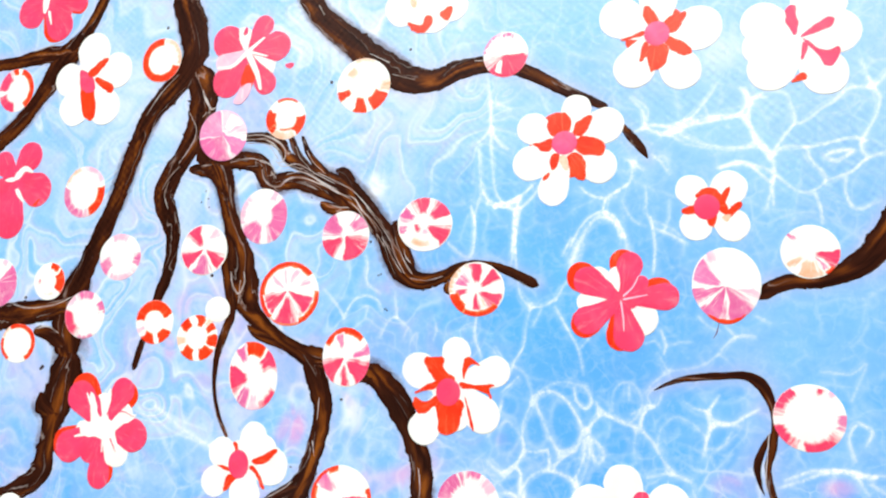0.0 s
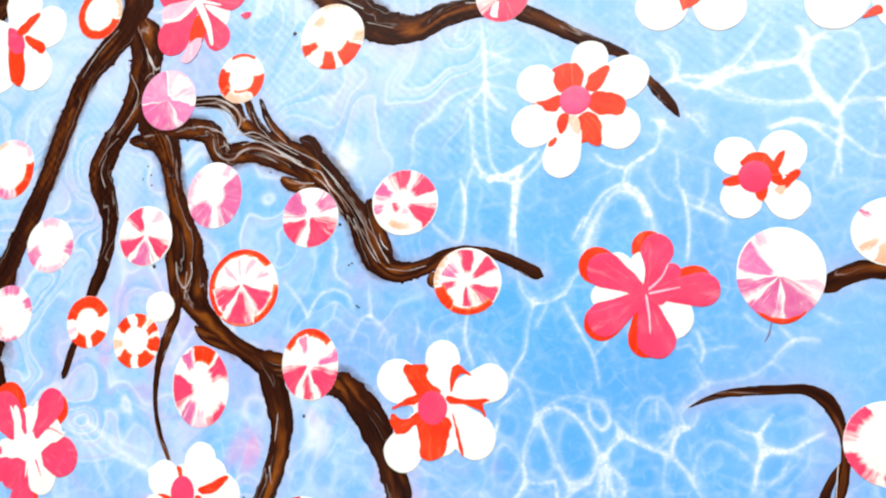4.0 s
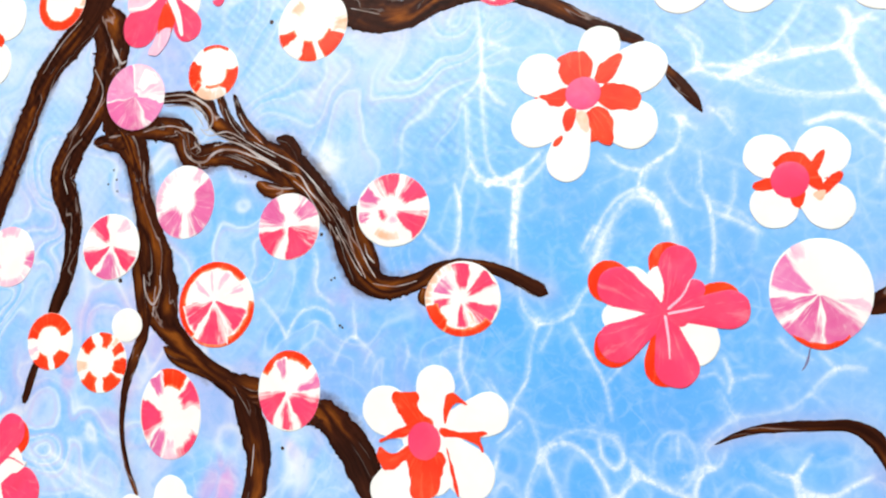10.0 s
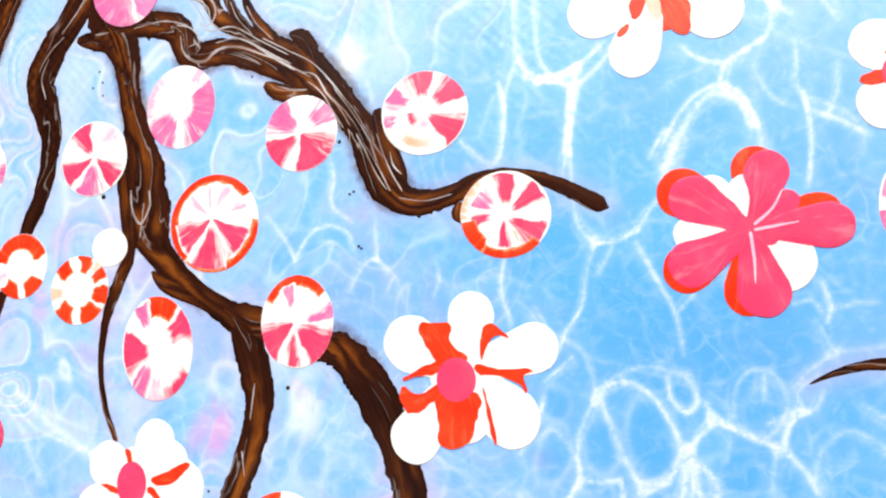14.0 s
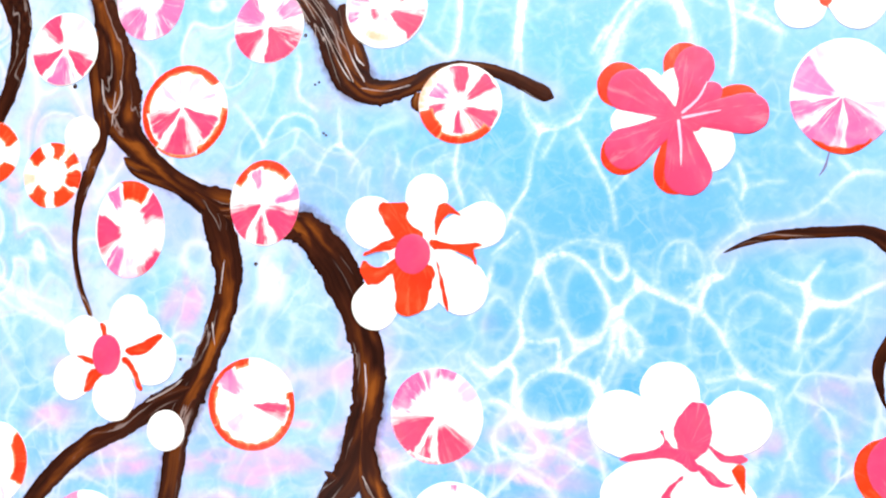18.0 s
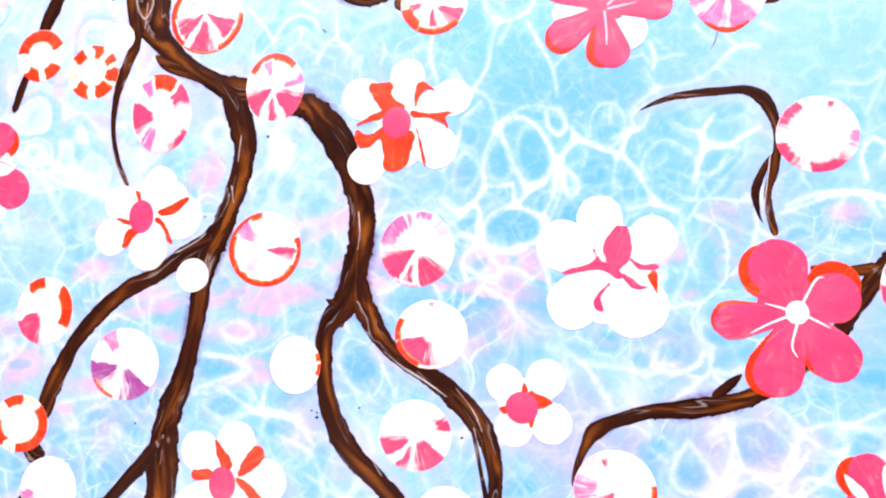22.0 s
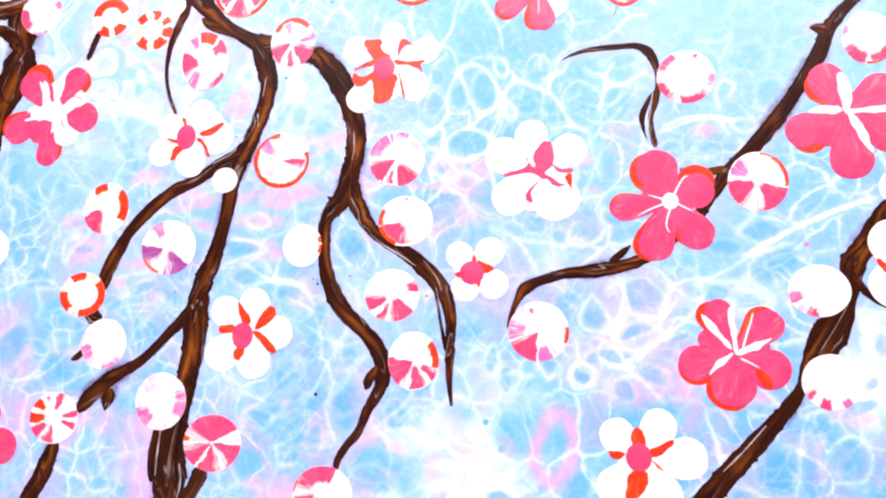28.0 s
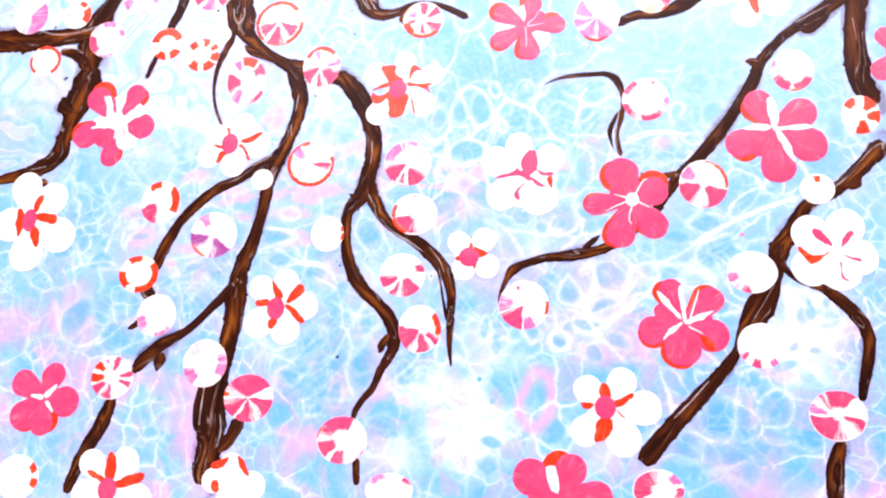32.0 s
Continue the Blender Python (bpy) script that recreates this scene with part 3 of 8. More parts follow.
def swirl(col, w, pts):
    COUNT[0] += 1
    k = len(pts)
    bm, flow, s = ribbon([(q[0], q[1], w * (0.10 + 0.34 * math.sin(math.pi * (i + 0.35) / (k - 0.3)))) for i, q in enumerate(pts)], 0.03, 0.1, 0.3, COUNT[0] * 2.3)
    for v in bm.verts:
        v.co.z += 0.24 * MM
    if col != "S":
        return tagged(part("paint_line", bm, PAINTS[col]), "thin greyish paint line on the canvas", "paint line")
    mid = np.array(pts[k // 2])
    near = min(range(len(SPINES)), key=lambda i: np.hypot(*(SPINES[i][:, :2] - mid).T).min())
    return part("pale_streak", bm, PAINTS[col], BOUGHS[near], "thin pale streak of marbled paint and painted gloss")


def speck(x, y, r, col):
    COUNT[0] += 1
    ring = [(x + r * math.cos(q * math.tau / 14) * (1 + 0.3 * noise.noise((q * 0.9, COUNT[0], 1))), y + r * math.sin(q * math.tau / 14) * (1 + 0.3 * noise.noise((q * 0.9, COUNT[0], 1)))) for q in range(14)]
    words = {"B": "tiny dark brown speck of paint", "R": "tiny red speck of paint", "M": "tiny pink speck of paint", "T": "small turquoise dot of paint"}
    return tagged(part("paint_speck", dome(ring, (x, y), 0.1, 0.08), PAINTS[col]), words[col], "paint speck", "paint specks")


# ---- the room ----
TOP = -0.022     # table top; the painting's face lies at height 0
tagged(part("floor", slab(-1.6, -1.8, TOP - 0.80, 1.6, 1.1, TOP - 0.75), FLOOR), "brown wooden floor", "floor", kind="structure")
tagged(part("ceiling", slab(-1.6, -1.8, 1.70, 1.6, 1.1, 1.78), CEIL), "plain white ceiling", "ceiling", kind="structure")
tagged(part("wall_south", slab(-1.6, -1.9, TOP - 0.75, 1.6, -1.8, 1.70), WALL), "plain pale wall", "wall", kind="structure")
tagged(part("wall_west", slab(-1.7, -1.8, TOP - 0.75, -1.6, 1.1, 1.70), WALL), "plain pale wall", "wall", kind="structure")
tagged(part("wall_east", slab(1.6, -1.8, TOP - 0.75, 1.7, 1.1, 1.70), WALL), "plain pale wall", "wall", kind="structure")


def window_wall():
    """The wall behind the table, with the window's opening through it."""
    bm = bmesh.new()
    for x0, x1, z0, z1 in ((-1.6, -0.8, TOP - 0.75, 1.70), (0.8, 1.6, TOP - 0.75, 1.70), (-0.8, 0.8, TOP - 0.75, 0.36), (-0.8, 0.8, 1.55, 1.70)):
        b2 = slab(x0, 1.1, z0, x1, 1.22, z1)
        me = bpy.data.meshes.new("piece")
        b2.to_mesh(me)
        b2.free()
        bm.from_mesh(me)
        bpy.data.meshes.remove(me)
    return bm


tagged(part("wall_north", window_wall(), WALL), "plain pale wall with a window opening", "wall", kind="structure")

table = tagged(thing("table", 0.0, 0.0), "plain brown wooden table under the painting", "table")
part("tabletop", slab(-0.7, -0.5, TOP - 0.03, 0.7, 0.5, TOP, 0.003), WOOD, table)
for lx in (-0.64, 0.64):
    for ly in (-0.44, 0.44):
        part("leg", slab(lx - 0.03, ly - 0.03, TOP - 0.75, lx + 0.03, ly + 0.03, TOP - 0.03, 0.003), WOOD, table)

# ---- the painting's poured ground ----
SPOTS, VEINS, ROUNDS = [], [], []


def spot(kind, x, y, a, b, turn, strength):
    SPOTS.append((kind, x, y, a, b, turn, strength))


def round_cell(x, y, a, b, turn, strength):
    ROUNDS.append((x, y, a, b, turn, strength))


def vein(w, strength, pts):
    VEINS.append((w, strength, spline([(*p, 0.0) for p in pts], 0.12)))


spot("L", -2.86, -1.74, 0.85, 0.19, 10, 1)
spot("L", -3.73, -2.35, 0.65, 0.19, 0, 0.8)
spot("L", -5.36, -1.94, 0.67, 0.16, 15, 1)
spot("L", -1.15, -1.35, 0.23, 0.46, 0, 0.8)
spot("L", 0.79, -1.15, 0.5, 0.18, -30, 1)
spot("L", 0.99, -1.64, 0.69, 0.14, -15, 0.9)
spot("L", 1.09, -2.18, 0.68, 0.33, -10, 0.55)
spot("L", 6.28, -0.45, 0.26, 0.19, 0, 0.8)
spot("L", -1.48, -0.63, 0.13, 0.31, 0, 0.5)
spot("L", -7.99, -2.99, 0.47, 0.33, 20, 0.8)
spot("L", -6.6, -3.41, 0.45, 0.18, 0, 0.7)
spot("L", -7.06, -3.79, 0.18, 0.11, 0, 0.9)
spot("L", -3.47, -3.17, 0.64, 0.17, 12, 0.7)
spot("L", -0.81, -2.66, 0.61, 0.2, 0, 0.5)
spot("L", 4.99, -4.09, 0.31, 0.43, 0, 0.45)
spot("L", 3.62, -2.57, 0.42, 0.36, 0, 0.3)
spot("L", -4.54, 0.49, 0.2, 0.39, -30, 0.6)
spot("L", -6.31, 1.98, 0.24, 0.36, 0, 0.4)
spot("L", 5.21, 0.96, 0.27, 0.18, 0, 0.2)
spot("L", -8.29, -2.33, 0.36, 0.24, 0, 0.7)
spot("L", -1.29, -1.51, 0.46, 0.17, 5, 1)
spot("L", -4.28, -1.74, 0.51, 0.17, 0, 0.7)
spot("L", -1.13, -1.31, 0.18, 0.28, 0, 0.7)
spot("L", -5, -0.08, 0.35, 0.18, -30, 0.4)
spot("L", -3.07, 0.93, 0.12, 0.33, 25, 0.5)
spot("L", 1.42, -1.23, 0.24, 0.31, -35, 0.9)
spot("L", 1.06, -1.39, 0.28, 0.17, 0, 0.7)
spot("L", 0.32, 0.37, 0.15, 0.15, 0, 0.3)
spot("L", 3.55, -1.1, 0.17, 0.17, 0, 0.7)
spot("L", 4.49, -0.46, 0.38, 0.25, 0, 0.25)
spot("L", -2.22, 3.39, 0.25, 0.17, 0, 0.2)
spot("L", -2.52, -1.7, 0.32, 0.16, 0, 0.8)
spot("L", 0.57, -7.7, 0.23, 0.38, 0, 1)
spot("L", 1.21, -7.28, 0.16, 0.46, 0, 1)
spot("L", -10.42, -5.33, 0.22, 0.64, 10, 0.9)
spot("L", -10.53, -6.24, 0.32, 0.38, 0, 0.7)
spot("L", -3.15, -8.58, 0.25, 0.56, -20, 0.9)
spot("L", -0.28, -7.32, 0.33, 0.11, -35, 0.8)
spot("L", 8.78, -6.34, 0.38, 0.18, 0, 0.8)
spot("L", 9.15, -6.33, 0.35, 0.25, 0, 0.6)
spot("L", 5.1, -5.9, 0.93, 0.4, 20, 0.6)
spot("L", 10.7, -5.2, 0.3, 0.23, 0, 0.8)
spot("L", 7.17, -6.05, 0.31, 0.18, 20, 0.7)
spot("L", 8.18, -7.25, 0.13, 0.5, -15, 0.6)
spot("L", 8.74, -7.1, 0.17, 0.17, 0, 0.6)
spot("L", -0.95, -8.09, 0.41, 0.28, 0, 0.5)
spot("L", -2.09, -7.03, 0.31, 0.57, 0, 0.45)
spot("L", 4.93, -3.85, 0.28, 0.41, 0, 0.5)
spot("L", -7.87, -7.2, 0.21, 0.91, -30, 0.5)
spot("L", -3.59, -6.8, 0.23, 0.44, 0, 0.3)
spot("L", -7.45, -5.43, 1.24, 0.22, 0, 0.15)
spot("O", 3.09, -7.18, 0.53, 0.85, -5, 1)
spot("W", 1.48, -8, 1.34, 0.94, 0, 1)
spot("W", 0.76, -7.09, 1.24, 0.62, 0, 0.8)
spot("W", 9.46, -5.42, 1.02, 1.14, 0, 0.9)
spot("W", 4.54, -8.14, 0.77, 0.77, 0, 0.5)
spot("W", -3.88, -5.08, 1.35, 1.35, 0, 0.35)
spot("W", 10, -4.62, 0.77, 0.64, 0, 0.8)
spot("W", 7.11, -4.11, 0.8, 0.4, 0, 0.4)
spot("W", -11.67, -0.68, 0.35, 0.17, 0, 0.2)
spot("W", -0.43, -8.73, 0.95, 0.54, 0, 0.6)
# northern K pools: window glare painted in together with milky paint
spot("K", -1.82, 7.37, 3.2, 1.46, 0, 0.9)
spot("K", -7.09, 5.93, 1.84, 2.99, 0, 0.5)
spot("K", -2.75, 9.48, 3.53, 1.63, 0, 0.9)
spot("K", -7.26, 7.85, 2.96, 2.96, 0, 0.5)
spot("K", 4.55, 7.86, 2.21, 0.66, 0, 0.4)
spot("D", 2.16, 1.61, 2.85, 1.35, 0, 1)
spot("D", 1.52, 4.45, 1.3, 0.73, 0, 0.3)
spot("D", -9.19, -5.76, 2.35, 2.04, 0, 1)
spot("D", -2.27, -6.62, 2.15, 2.29, 0, 1)
spot("D", 7.72, -7.77, 2.12, 1.37, 0, 1)
spot("D", 7.55, -2.86, 1.76, 0.95, 0, 0.5)
spot("D", -9.24, -8.82, 1.95, 1.05, 0, 0.8)
spot("D", 10.01, -8.05, 1.08, 0.84, 0, 0.7)
spot("D", 2, 1.43, 2.47, 1.7, 0, 0.7)
spot("D", 6.92, 1.88, 1.62, 1.18, 0, 0.6)
spot("D", 1.14, -0.28, 1.06, 0.91, 0, 0.6)
spot("D", 0.99, -0.7, 0.6, 0.5, 0, 0.9)
spot("D", -1.53, -2.96, 0.61, 0.61, 0, 0.9)
spot("D", 3.62, -2.38, 1.01, 0.55, 0, 0.7)
spot("D", 0.8, -2.08, 0.78, 0.49, 0, 0.8)
spot("D", -2.53, -5.35, 1.12, 0.82, 0, 1)
spot("D", 4.57, -0.06, 1.1, 0.83, 0, 0.2)
spot("D", 6.76, -2.92, 0.76, 0.92, 0, 0.35)
spot("D", 0.81, -4.47, 0.67, 0.67, 0, 0.8)
spot("D", -6.21, -3.94, 0.79, 0.56, 0, 0.6)
spot("D", 1.27, 0.25, 1.57, 1.36, 0, 1)
spot("D", 2.66, 0.69, 0.68, 0.75, 0, 0.7)
spot("D", 4.2, 0.32, 0.96, 0.64, 0, 0.3)
spot("W", 3.63, -3.3, 1.06, 0.48, -20, 0.2)
spot("W", 4.06, -5.29, 1.39, 0.84, 0, 0.18)
spot("W", 1.86, -6.03, 1.07, 0.68, 0, 0.45)
spot("W", -0.73, -4.13, 0.63, 0.53, 0, 0.25)
spot("L", -6.52, -1.22, 0.55, 0.24, 10, 1)
spot("L", -5.41, -1.65, 0.44, 0.18, 0, 0.9)
spot("L", -3.74, -1.62, 0.33, 0.13, 0, 1)
spot("L", -2.86, -1.61, 0.41, 0.16, 0, 1)
spot("L", -6.35, -0.54, 0.28, 0.18, 0, 0.6)
spot("L", -4.28, 0.75, 0.1, 0.26, 20, 0.6)
spot("L", -1.78, -1.2, 0.31, 0.13, 20, 0.7)
spot("K", -2.29, -0.77, 0.72, 0.88, 0, 0.45)
spot("K", -4.76, 0.91, 0.8, 0.62, 0, 0.4)
spot("K", -1.32, 0.03, 0.39, 0.47, 0, 0.3)
spot("D", -2.47, -0.31, 0.57, 0.49, 0, 0.5)
spot("K", -2.41, -0.71, 3.99, 1.84, 20, 0.6)
spot("K", -6.1, 0.17, 3.24, 1.94, 0, 0.4)
spot("K", -1, -4.55, 2.13, 1.14, 0, 0.35)
spot("K", 2.61, -2.28, 2.26, 0.99, 0, 0.3)
spot("K", -7.1, -2.49, 2.51, 1.89, 0, 0.4)
spot("W", -2.47, 0.38, 0.78, 0.47, 20, 0.25)
spot("W", -0.3, -0.76, 0.9, 0.45, -10, 0.25)
spot("W", -4.8, -5.15, 0.73, 0.73, 0, 0.4)
spot("W", 0.68, -3.98, 0.56, 0.42, 0, 0.3)
spot("L", -2.42, -0.56, 1.38, 0.25, 15, 0.7)
spot("L", -1.17, -1.2, 0.9, 0.21, 30, 0.7)
spot("L", -4.54, -1.13, 0.94, 0.25, -20, 0.5)
spot("L", 0.06, -2.55, 1.16, 0.23, 10, 0.5)
spot("L", -5.89, -3.4, 0.92, 0.18, 0, 0.6)
spot("W", -2.93, 0.47, 0.88, 0.99, 0, 0.06)
spot("W", 3.16, -3.31, 0.55, 0.37, 0, 0.35)
spot("W", -1.3, -4.14, 0.4, 0.6, 0, 0.25)
spot("W", 1.77, -2.94, 0.47, 0.23, 0, 0.4)
spot("W", -3.01, 0.73, 0.25, 0.32, 0, 0.9)
spot("W", -1.97, 5.64, 0.51, 0.51, 0, 0.3)
spot("W", 4.86, 7.82, 0.33, 0.33, 0, 0.4)
spot("W", -3.87, 9.37, 0.84, 0.84, 0, 0.35)
spot("W", -8.71, 8.29, 1.38, 1.38, 0, 0.25)
spot("W", -2.49, 5.68, 0.34, 0.36, 0, 1)
spot("W", -3.43, 5.37, 0.13, 0.13, 0, 0.3)
round_cell(3.68, -2.6, 0.23, 0.21, 0, 0.85)
round_cell(3.9, -4.41, 0.27, 0.24, 0, 0.85)
round_cell(4.87, -3.95, 0.41, 0.46, 0, 0.85)
round_cell(4.73, -4.78, 0.26, 0.14, 30, 0.85)
round_cell(5.48, -4.76, 0.27, 0.11, 10, 0.85)
round_cell(4.22, -5.29, 0.26, 0.2, -40, 0.85)
round_cell(3.62, -5.66, 0.18, 0.21, 0, 0.85)
round_cell(2.89, -5.56, 0.23, 0.18, 0, 0.85)
round_cell(6.25, -3.88, 0.36, 0.17, 10, 0.85)
round_cell(7, -3.99, 0.34, 0.17, 10, 0.85)
round_cell(7.54, -3.37, 0.47, 0.32, 30, 0.85)
round_cell(6.64, -2.94, 0.36, 0.18, 0, 0.85)
round_cell(7.29, -2.57, 0.36, 0.23, 0, 0.85)
round_cell(1.2, -4.8, 0.28, 0.22, -20, 0.85)
round_cell(1.78, -5.37, 0.15, 0.28, 0, 0.85)
round_cell(2.11, -5.69, 0.09, 0.08, 0, 0.85)
round_cell(4.52, -5.97, 0.22, 0.26, 20, 0.85)
round_cell(3.25, -2.66, 0.17, 0.18, 0, 0.85)
round_cell(5.19, -5.69, 0.29, 0.17, -30, 0.85)
round_cell(4.83, -5.52, 0.16, 0.11, 0, 0.85)
round_cell(3.36, -4.1, 0.22, 0.17, 0, 0.85)
round_cell(4.41, -2.34, 0.26, 0.19, 0, 0.85)
round_cell(2.66, -2.39, 0.27, 0.2, 0, 0.85)
round_cell(-1.38, -2.9, 0.32, 0.44, 20, 0.8)
round_cell(-6.38, -3.94, 0.38, 0.18, 15, 0.8)
round_cell(-2.74, -6.01, 0.41, 0.36, 40, 0.8)
round_cell(-1.39, -6.22, 0.39, 0.39, 0, 0.8)
round_cell(-2.1, -4.53, 0.2, 0.33, 0, 0.8)
round_cell(-2.8, -3.97, 0.27, 0.27, 0, 0.8)
round_cell(-7.22, -4.25, 0.29, 0.21, 0, 0.8)
round_cell(-8.1, -2.95, 0.3, 0.15, 0, 0.8)
round_cell(-3.34, -4.12, 0.21, 0.16, 0, 0.8)
round_cell(-2.3, -5.44, 0.26, 0.33, -30, 0.8)
round_cell(-3.83, -3.69, 0.43, 0.17, 10, 0.8)
round_cell(-3.14, -5.39, 0.29, 0.27, 0, 0.8)
round_cell(-6.07, -4.97, 0.31, 0.24, 0, 0.8)
round_cell(-7.97, -4.86, 0.33, 0.2, 0, 0.8)
round_cell(7.47, -7.5, 0.43, 0.34, 10, 0.9)
round_cell(6.63, -8.19, 0.38, 0.34, 0, 0.9)
round_cell(8.12, -7.48, 0.2, 0.37, -10, 0.9)
round_cell(8.82, -7.21, 0.32, 0.42, 0, 0.9)
round_cell(7.76, -6.58, 0.3, 0.22, 0, 0.9)
round_cell(7.76, -8.27, 0.34, 0.26, 0, 0.9)
round_cell(3.51, -7.88, 0.45, 0.33, 0, 0.9)
round_cell(2.02, -8.19, 0.28, 0.19, 0, 0.9)
round_cell(3.6, -5.71, 0.2, 0.2, 0, 0.9)
round_cell(4.67, -4.85, 0.32, 0.16, 20, 0.9)
round_cell(3.96, -4.45, 0.25, 0.2, 0, 0.9)
round_cell(9.53, -7.76, 0.22, 0.3, 0, 0.9)
round_cell(7.04, -4.07, 0.4, 0.13, 10, 0.9)
round_cell(9.66, -4.89, 0.13, 0.32, 10, 0.9)
round_cell(9.24, -5.66, 0.13, 0.15, 0, 0.9)
round_cell(8.72, -8.11, 0.29, 0.18, 0, 0.9)
round_cell(8.39, -8.36, 0.24, 0.16, 0, 0.9)
round_cell(5.97, -8.13, 0.33, 0.3, 0, 0.9)
round_cell(-9.69, -5.25, 0.38, 0.58, -20, 0.9)
round_cell(-9.16, -3.63, 0.34, 0.29, 0, 0.9)
round_cell(-1.29, -6.44, 0.43, 0.65, 20, 0.9)
round_cell(-0.34, -6.6, 0.46, 0.46, -20, 0.9)
round_cell(-2.11, -7.18, 0.2, 0.33, 0, 0.9)
round_cell(-2.75, -7.56, 0.33, 0.24, 0, 0.9)
round_cell(-3.39, -6.81, 0.3, 0.25, 0, 0.9)
round_cell(-0.74, -8.03, 0.38, 0.29, 0, 0.9)
round_cell(-2.78, -5.82, 0.54, 0.33, 30, 0.9)
round_cell(-1.38, -3.04, 0.35, 0.26, 0, 0.9)
round_cell(-10.41, -3.42, 0.3, 0.3, 0, 0.9)
round_cell(-9.15, -8.87, 0.31, 0.25, 0, 0.9)
round_cell(-4.46, -8.16, 0.26, 0.17, 0, 0.9)
round_cell(-4.21, -3.03, 0.56, 0.26, 0, 0.9)
round_cell(-8.42, -5.82, 0.41, 0.41, 0, 0.9)
round_cell(1.48, 0.59, 0.28, 0.42, -10, 0.7)
round_cell(1.15, -0.57, 0.47, 0.29, -5, 0.7)
round_cell(0.92, 0.41, 0.18, 0.31, -10, 0.7)
round_cell(2.35, 0.3, 0.3, 0.25, 0, 0.7)
round_cell(1.89, 1.19, 0.1, 0.15, 0, 0.7)
round_cell(0.4, 0.37, 0.18, 0.27, -10, 0.7)
round_cell(3.02, 0.09, 0.14, 0.29, 10, 0.7)
round_cell(2.67, 1.01, 0.23, 0.29, 0, 0.7)
round_cell(3.37, 0.6, 0.21, 0.21, 0, 0.7)
round_cell(0.88, -0.08, 0.18, 0.13, 0, 0.7)
round_cell(0.41, -0.48, 0.17, 0.13, 0, 0.7)
round_cell(0.69, -1.24, 0.19, 0.13, 10, 0.7)
round_cell(0.34, -0.85, 0.15, 0.08, 0, 0.7)
round_cell(2.11, -0.36, 0.21, 0.3, 0, 0.7)
round_cell(0.42, 0.89, 0.18, 0.22, 0, 0.7)
round_cell(1.51, 1.29, 0.22, 0.13, 0, 0.7)
round_cell(3.97, 0.29, 0.13, 0.23, -20, 0.7)
round_cell(1.65, -0.14, 0.16, 0.19, 0, 0.7)
round_cell(2.12, 0.15, 0.06, 0.1, 0, 0.7)
round_cell(4.57, 1.24, 0.3, 0.17, 20, 0.7)
round_cell(-2.9, 0.12, 0.22, 0.39, -10, 0.55)
round_cell(-2.43, -0.18, 0.33, 0.33, 0, 0.55)
round_cell(-1.96, -0.94, 0.21, 0.32, 0, 0.55)
round_cell(-2.53, -0.76, 0.33, 0.16, 15, 0.55)
round_cell(-4.11, -1.53, 0.16, 0.11, 0, 0.55)
round_cell(-3.8, -1.72, 0.17, 0.09, 0, 0.55)
round_cell(-5.27, 0.73, 0.36, 0.18, 30, 0.55)
round_cell(-5, 0.23, 0.24, 0.18, 0, 0.55)
round_cell(-3.37, -0.05, 0.17, 0.2, 0, 0.55)
round_cell(-2.1, 0.19, 0.22, 0.27, 0, 0.55)
round_cell(-6.55, -0.6, 0.31, 0.15, 0, 0.55)
round_cell(-5.49, 1.23, 0.37, 0.24, 0, 0.55)
round_cell(-0.89, 0.02, 0.31, 0.12, 0, 0.55)
round_cell(-0.46, -0.12, 0.26, 0.11, 0, 0.55)
round_cell(-2.17, -1.67, 0.27, 0.09, 0, 0.55)
round_cell(9.08, -6.21, 0.37, 0.18, 20, 0.8)
round_cell(9.75, -5.78, 0.15, 0.11, 0, 0.8)
round_cell(10.08, -4.67, 0.12, 0.17, 0, 0.8)
round_cell(8.97, -4.06, 0.09, 0.12, 0, 0.8)
round_cell(1.64, -6.66, 0.09, 0.07, 0, 0.8)
round_cell(2.08, -5.92, 0.13, 0.18, 0, 0.8)
round_cell(1.92, -7.25, 0.09, 0.11, 0, 0.8)
round_cell(2.9, -7.9, 0.17, 0.14, 0, 0.8)
round_cell(3.64, 1.03, 0.41, 0.34, 0, 0.5)
round_cell(4.47, 0.22, 0.4, 0.4, 0, 0.5)
round_cell(3.56, 0.06, 0.47, 0.34, 0, 0.5)
round_cell(5.35, 0.17, 0.32, 0.26, 0, 0.5)
round_cell(5.84, -0.25, 0.25, 0.13, 0, 0.5)
round_cell(6.31, -0.67, 0.31, 0.16, 0, 0.5)
round_cell(7.04, -0.31, 0.25, 0.09, 20, 0.5)
round_cell(6.25, 1.06, 0.32, 0.32, 0, 0.5)
round_cell(7.22, 1.19, 0.44, 0.38, 0, 0.5)
round_cell(7.65, 0.31, 0.31, 0.31, 0, 0.5)
round_cell(4.51, 1.87, 0.34, 0.2, 0, 0.5)
round_cell(2.43, 2.25, 0.35, 0.28, 0, 0.5)
round_cell(1.21, 2.39, 0.34, 0.39, 0, 0.35)
round_cell(2.32, 4.35, 0.29, 0.29, 0, 0.35)
round_cell(3.05, 3.19, 0.28, 0.28, 0, 0.35)
round_cell(3.67, 3.63, 0.23, 0.27, 0, 0.35)
round_cell(4.17, 2.13, 0.26, 0.22, 0, 0.35)
round_cell(0.24, 4.26, 0.31, 0.52, 0, 0.35)
vein(0.07, 0.8, [(-7.98, 0.82), (-7.44, 0.45), (-6.77, 0.21), (-6.4, 0.09)])
vein(0.06, 0.6, [(-7.76, 0.95), (-7.15, 0.64), (-6.48, 0.46)])
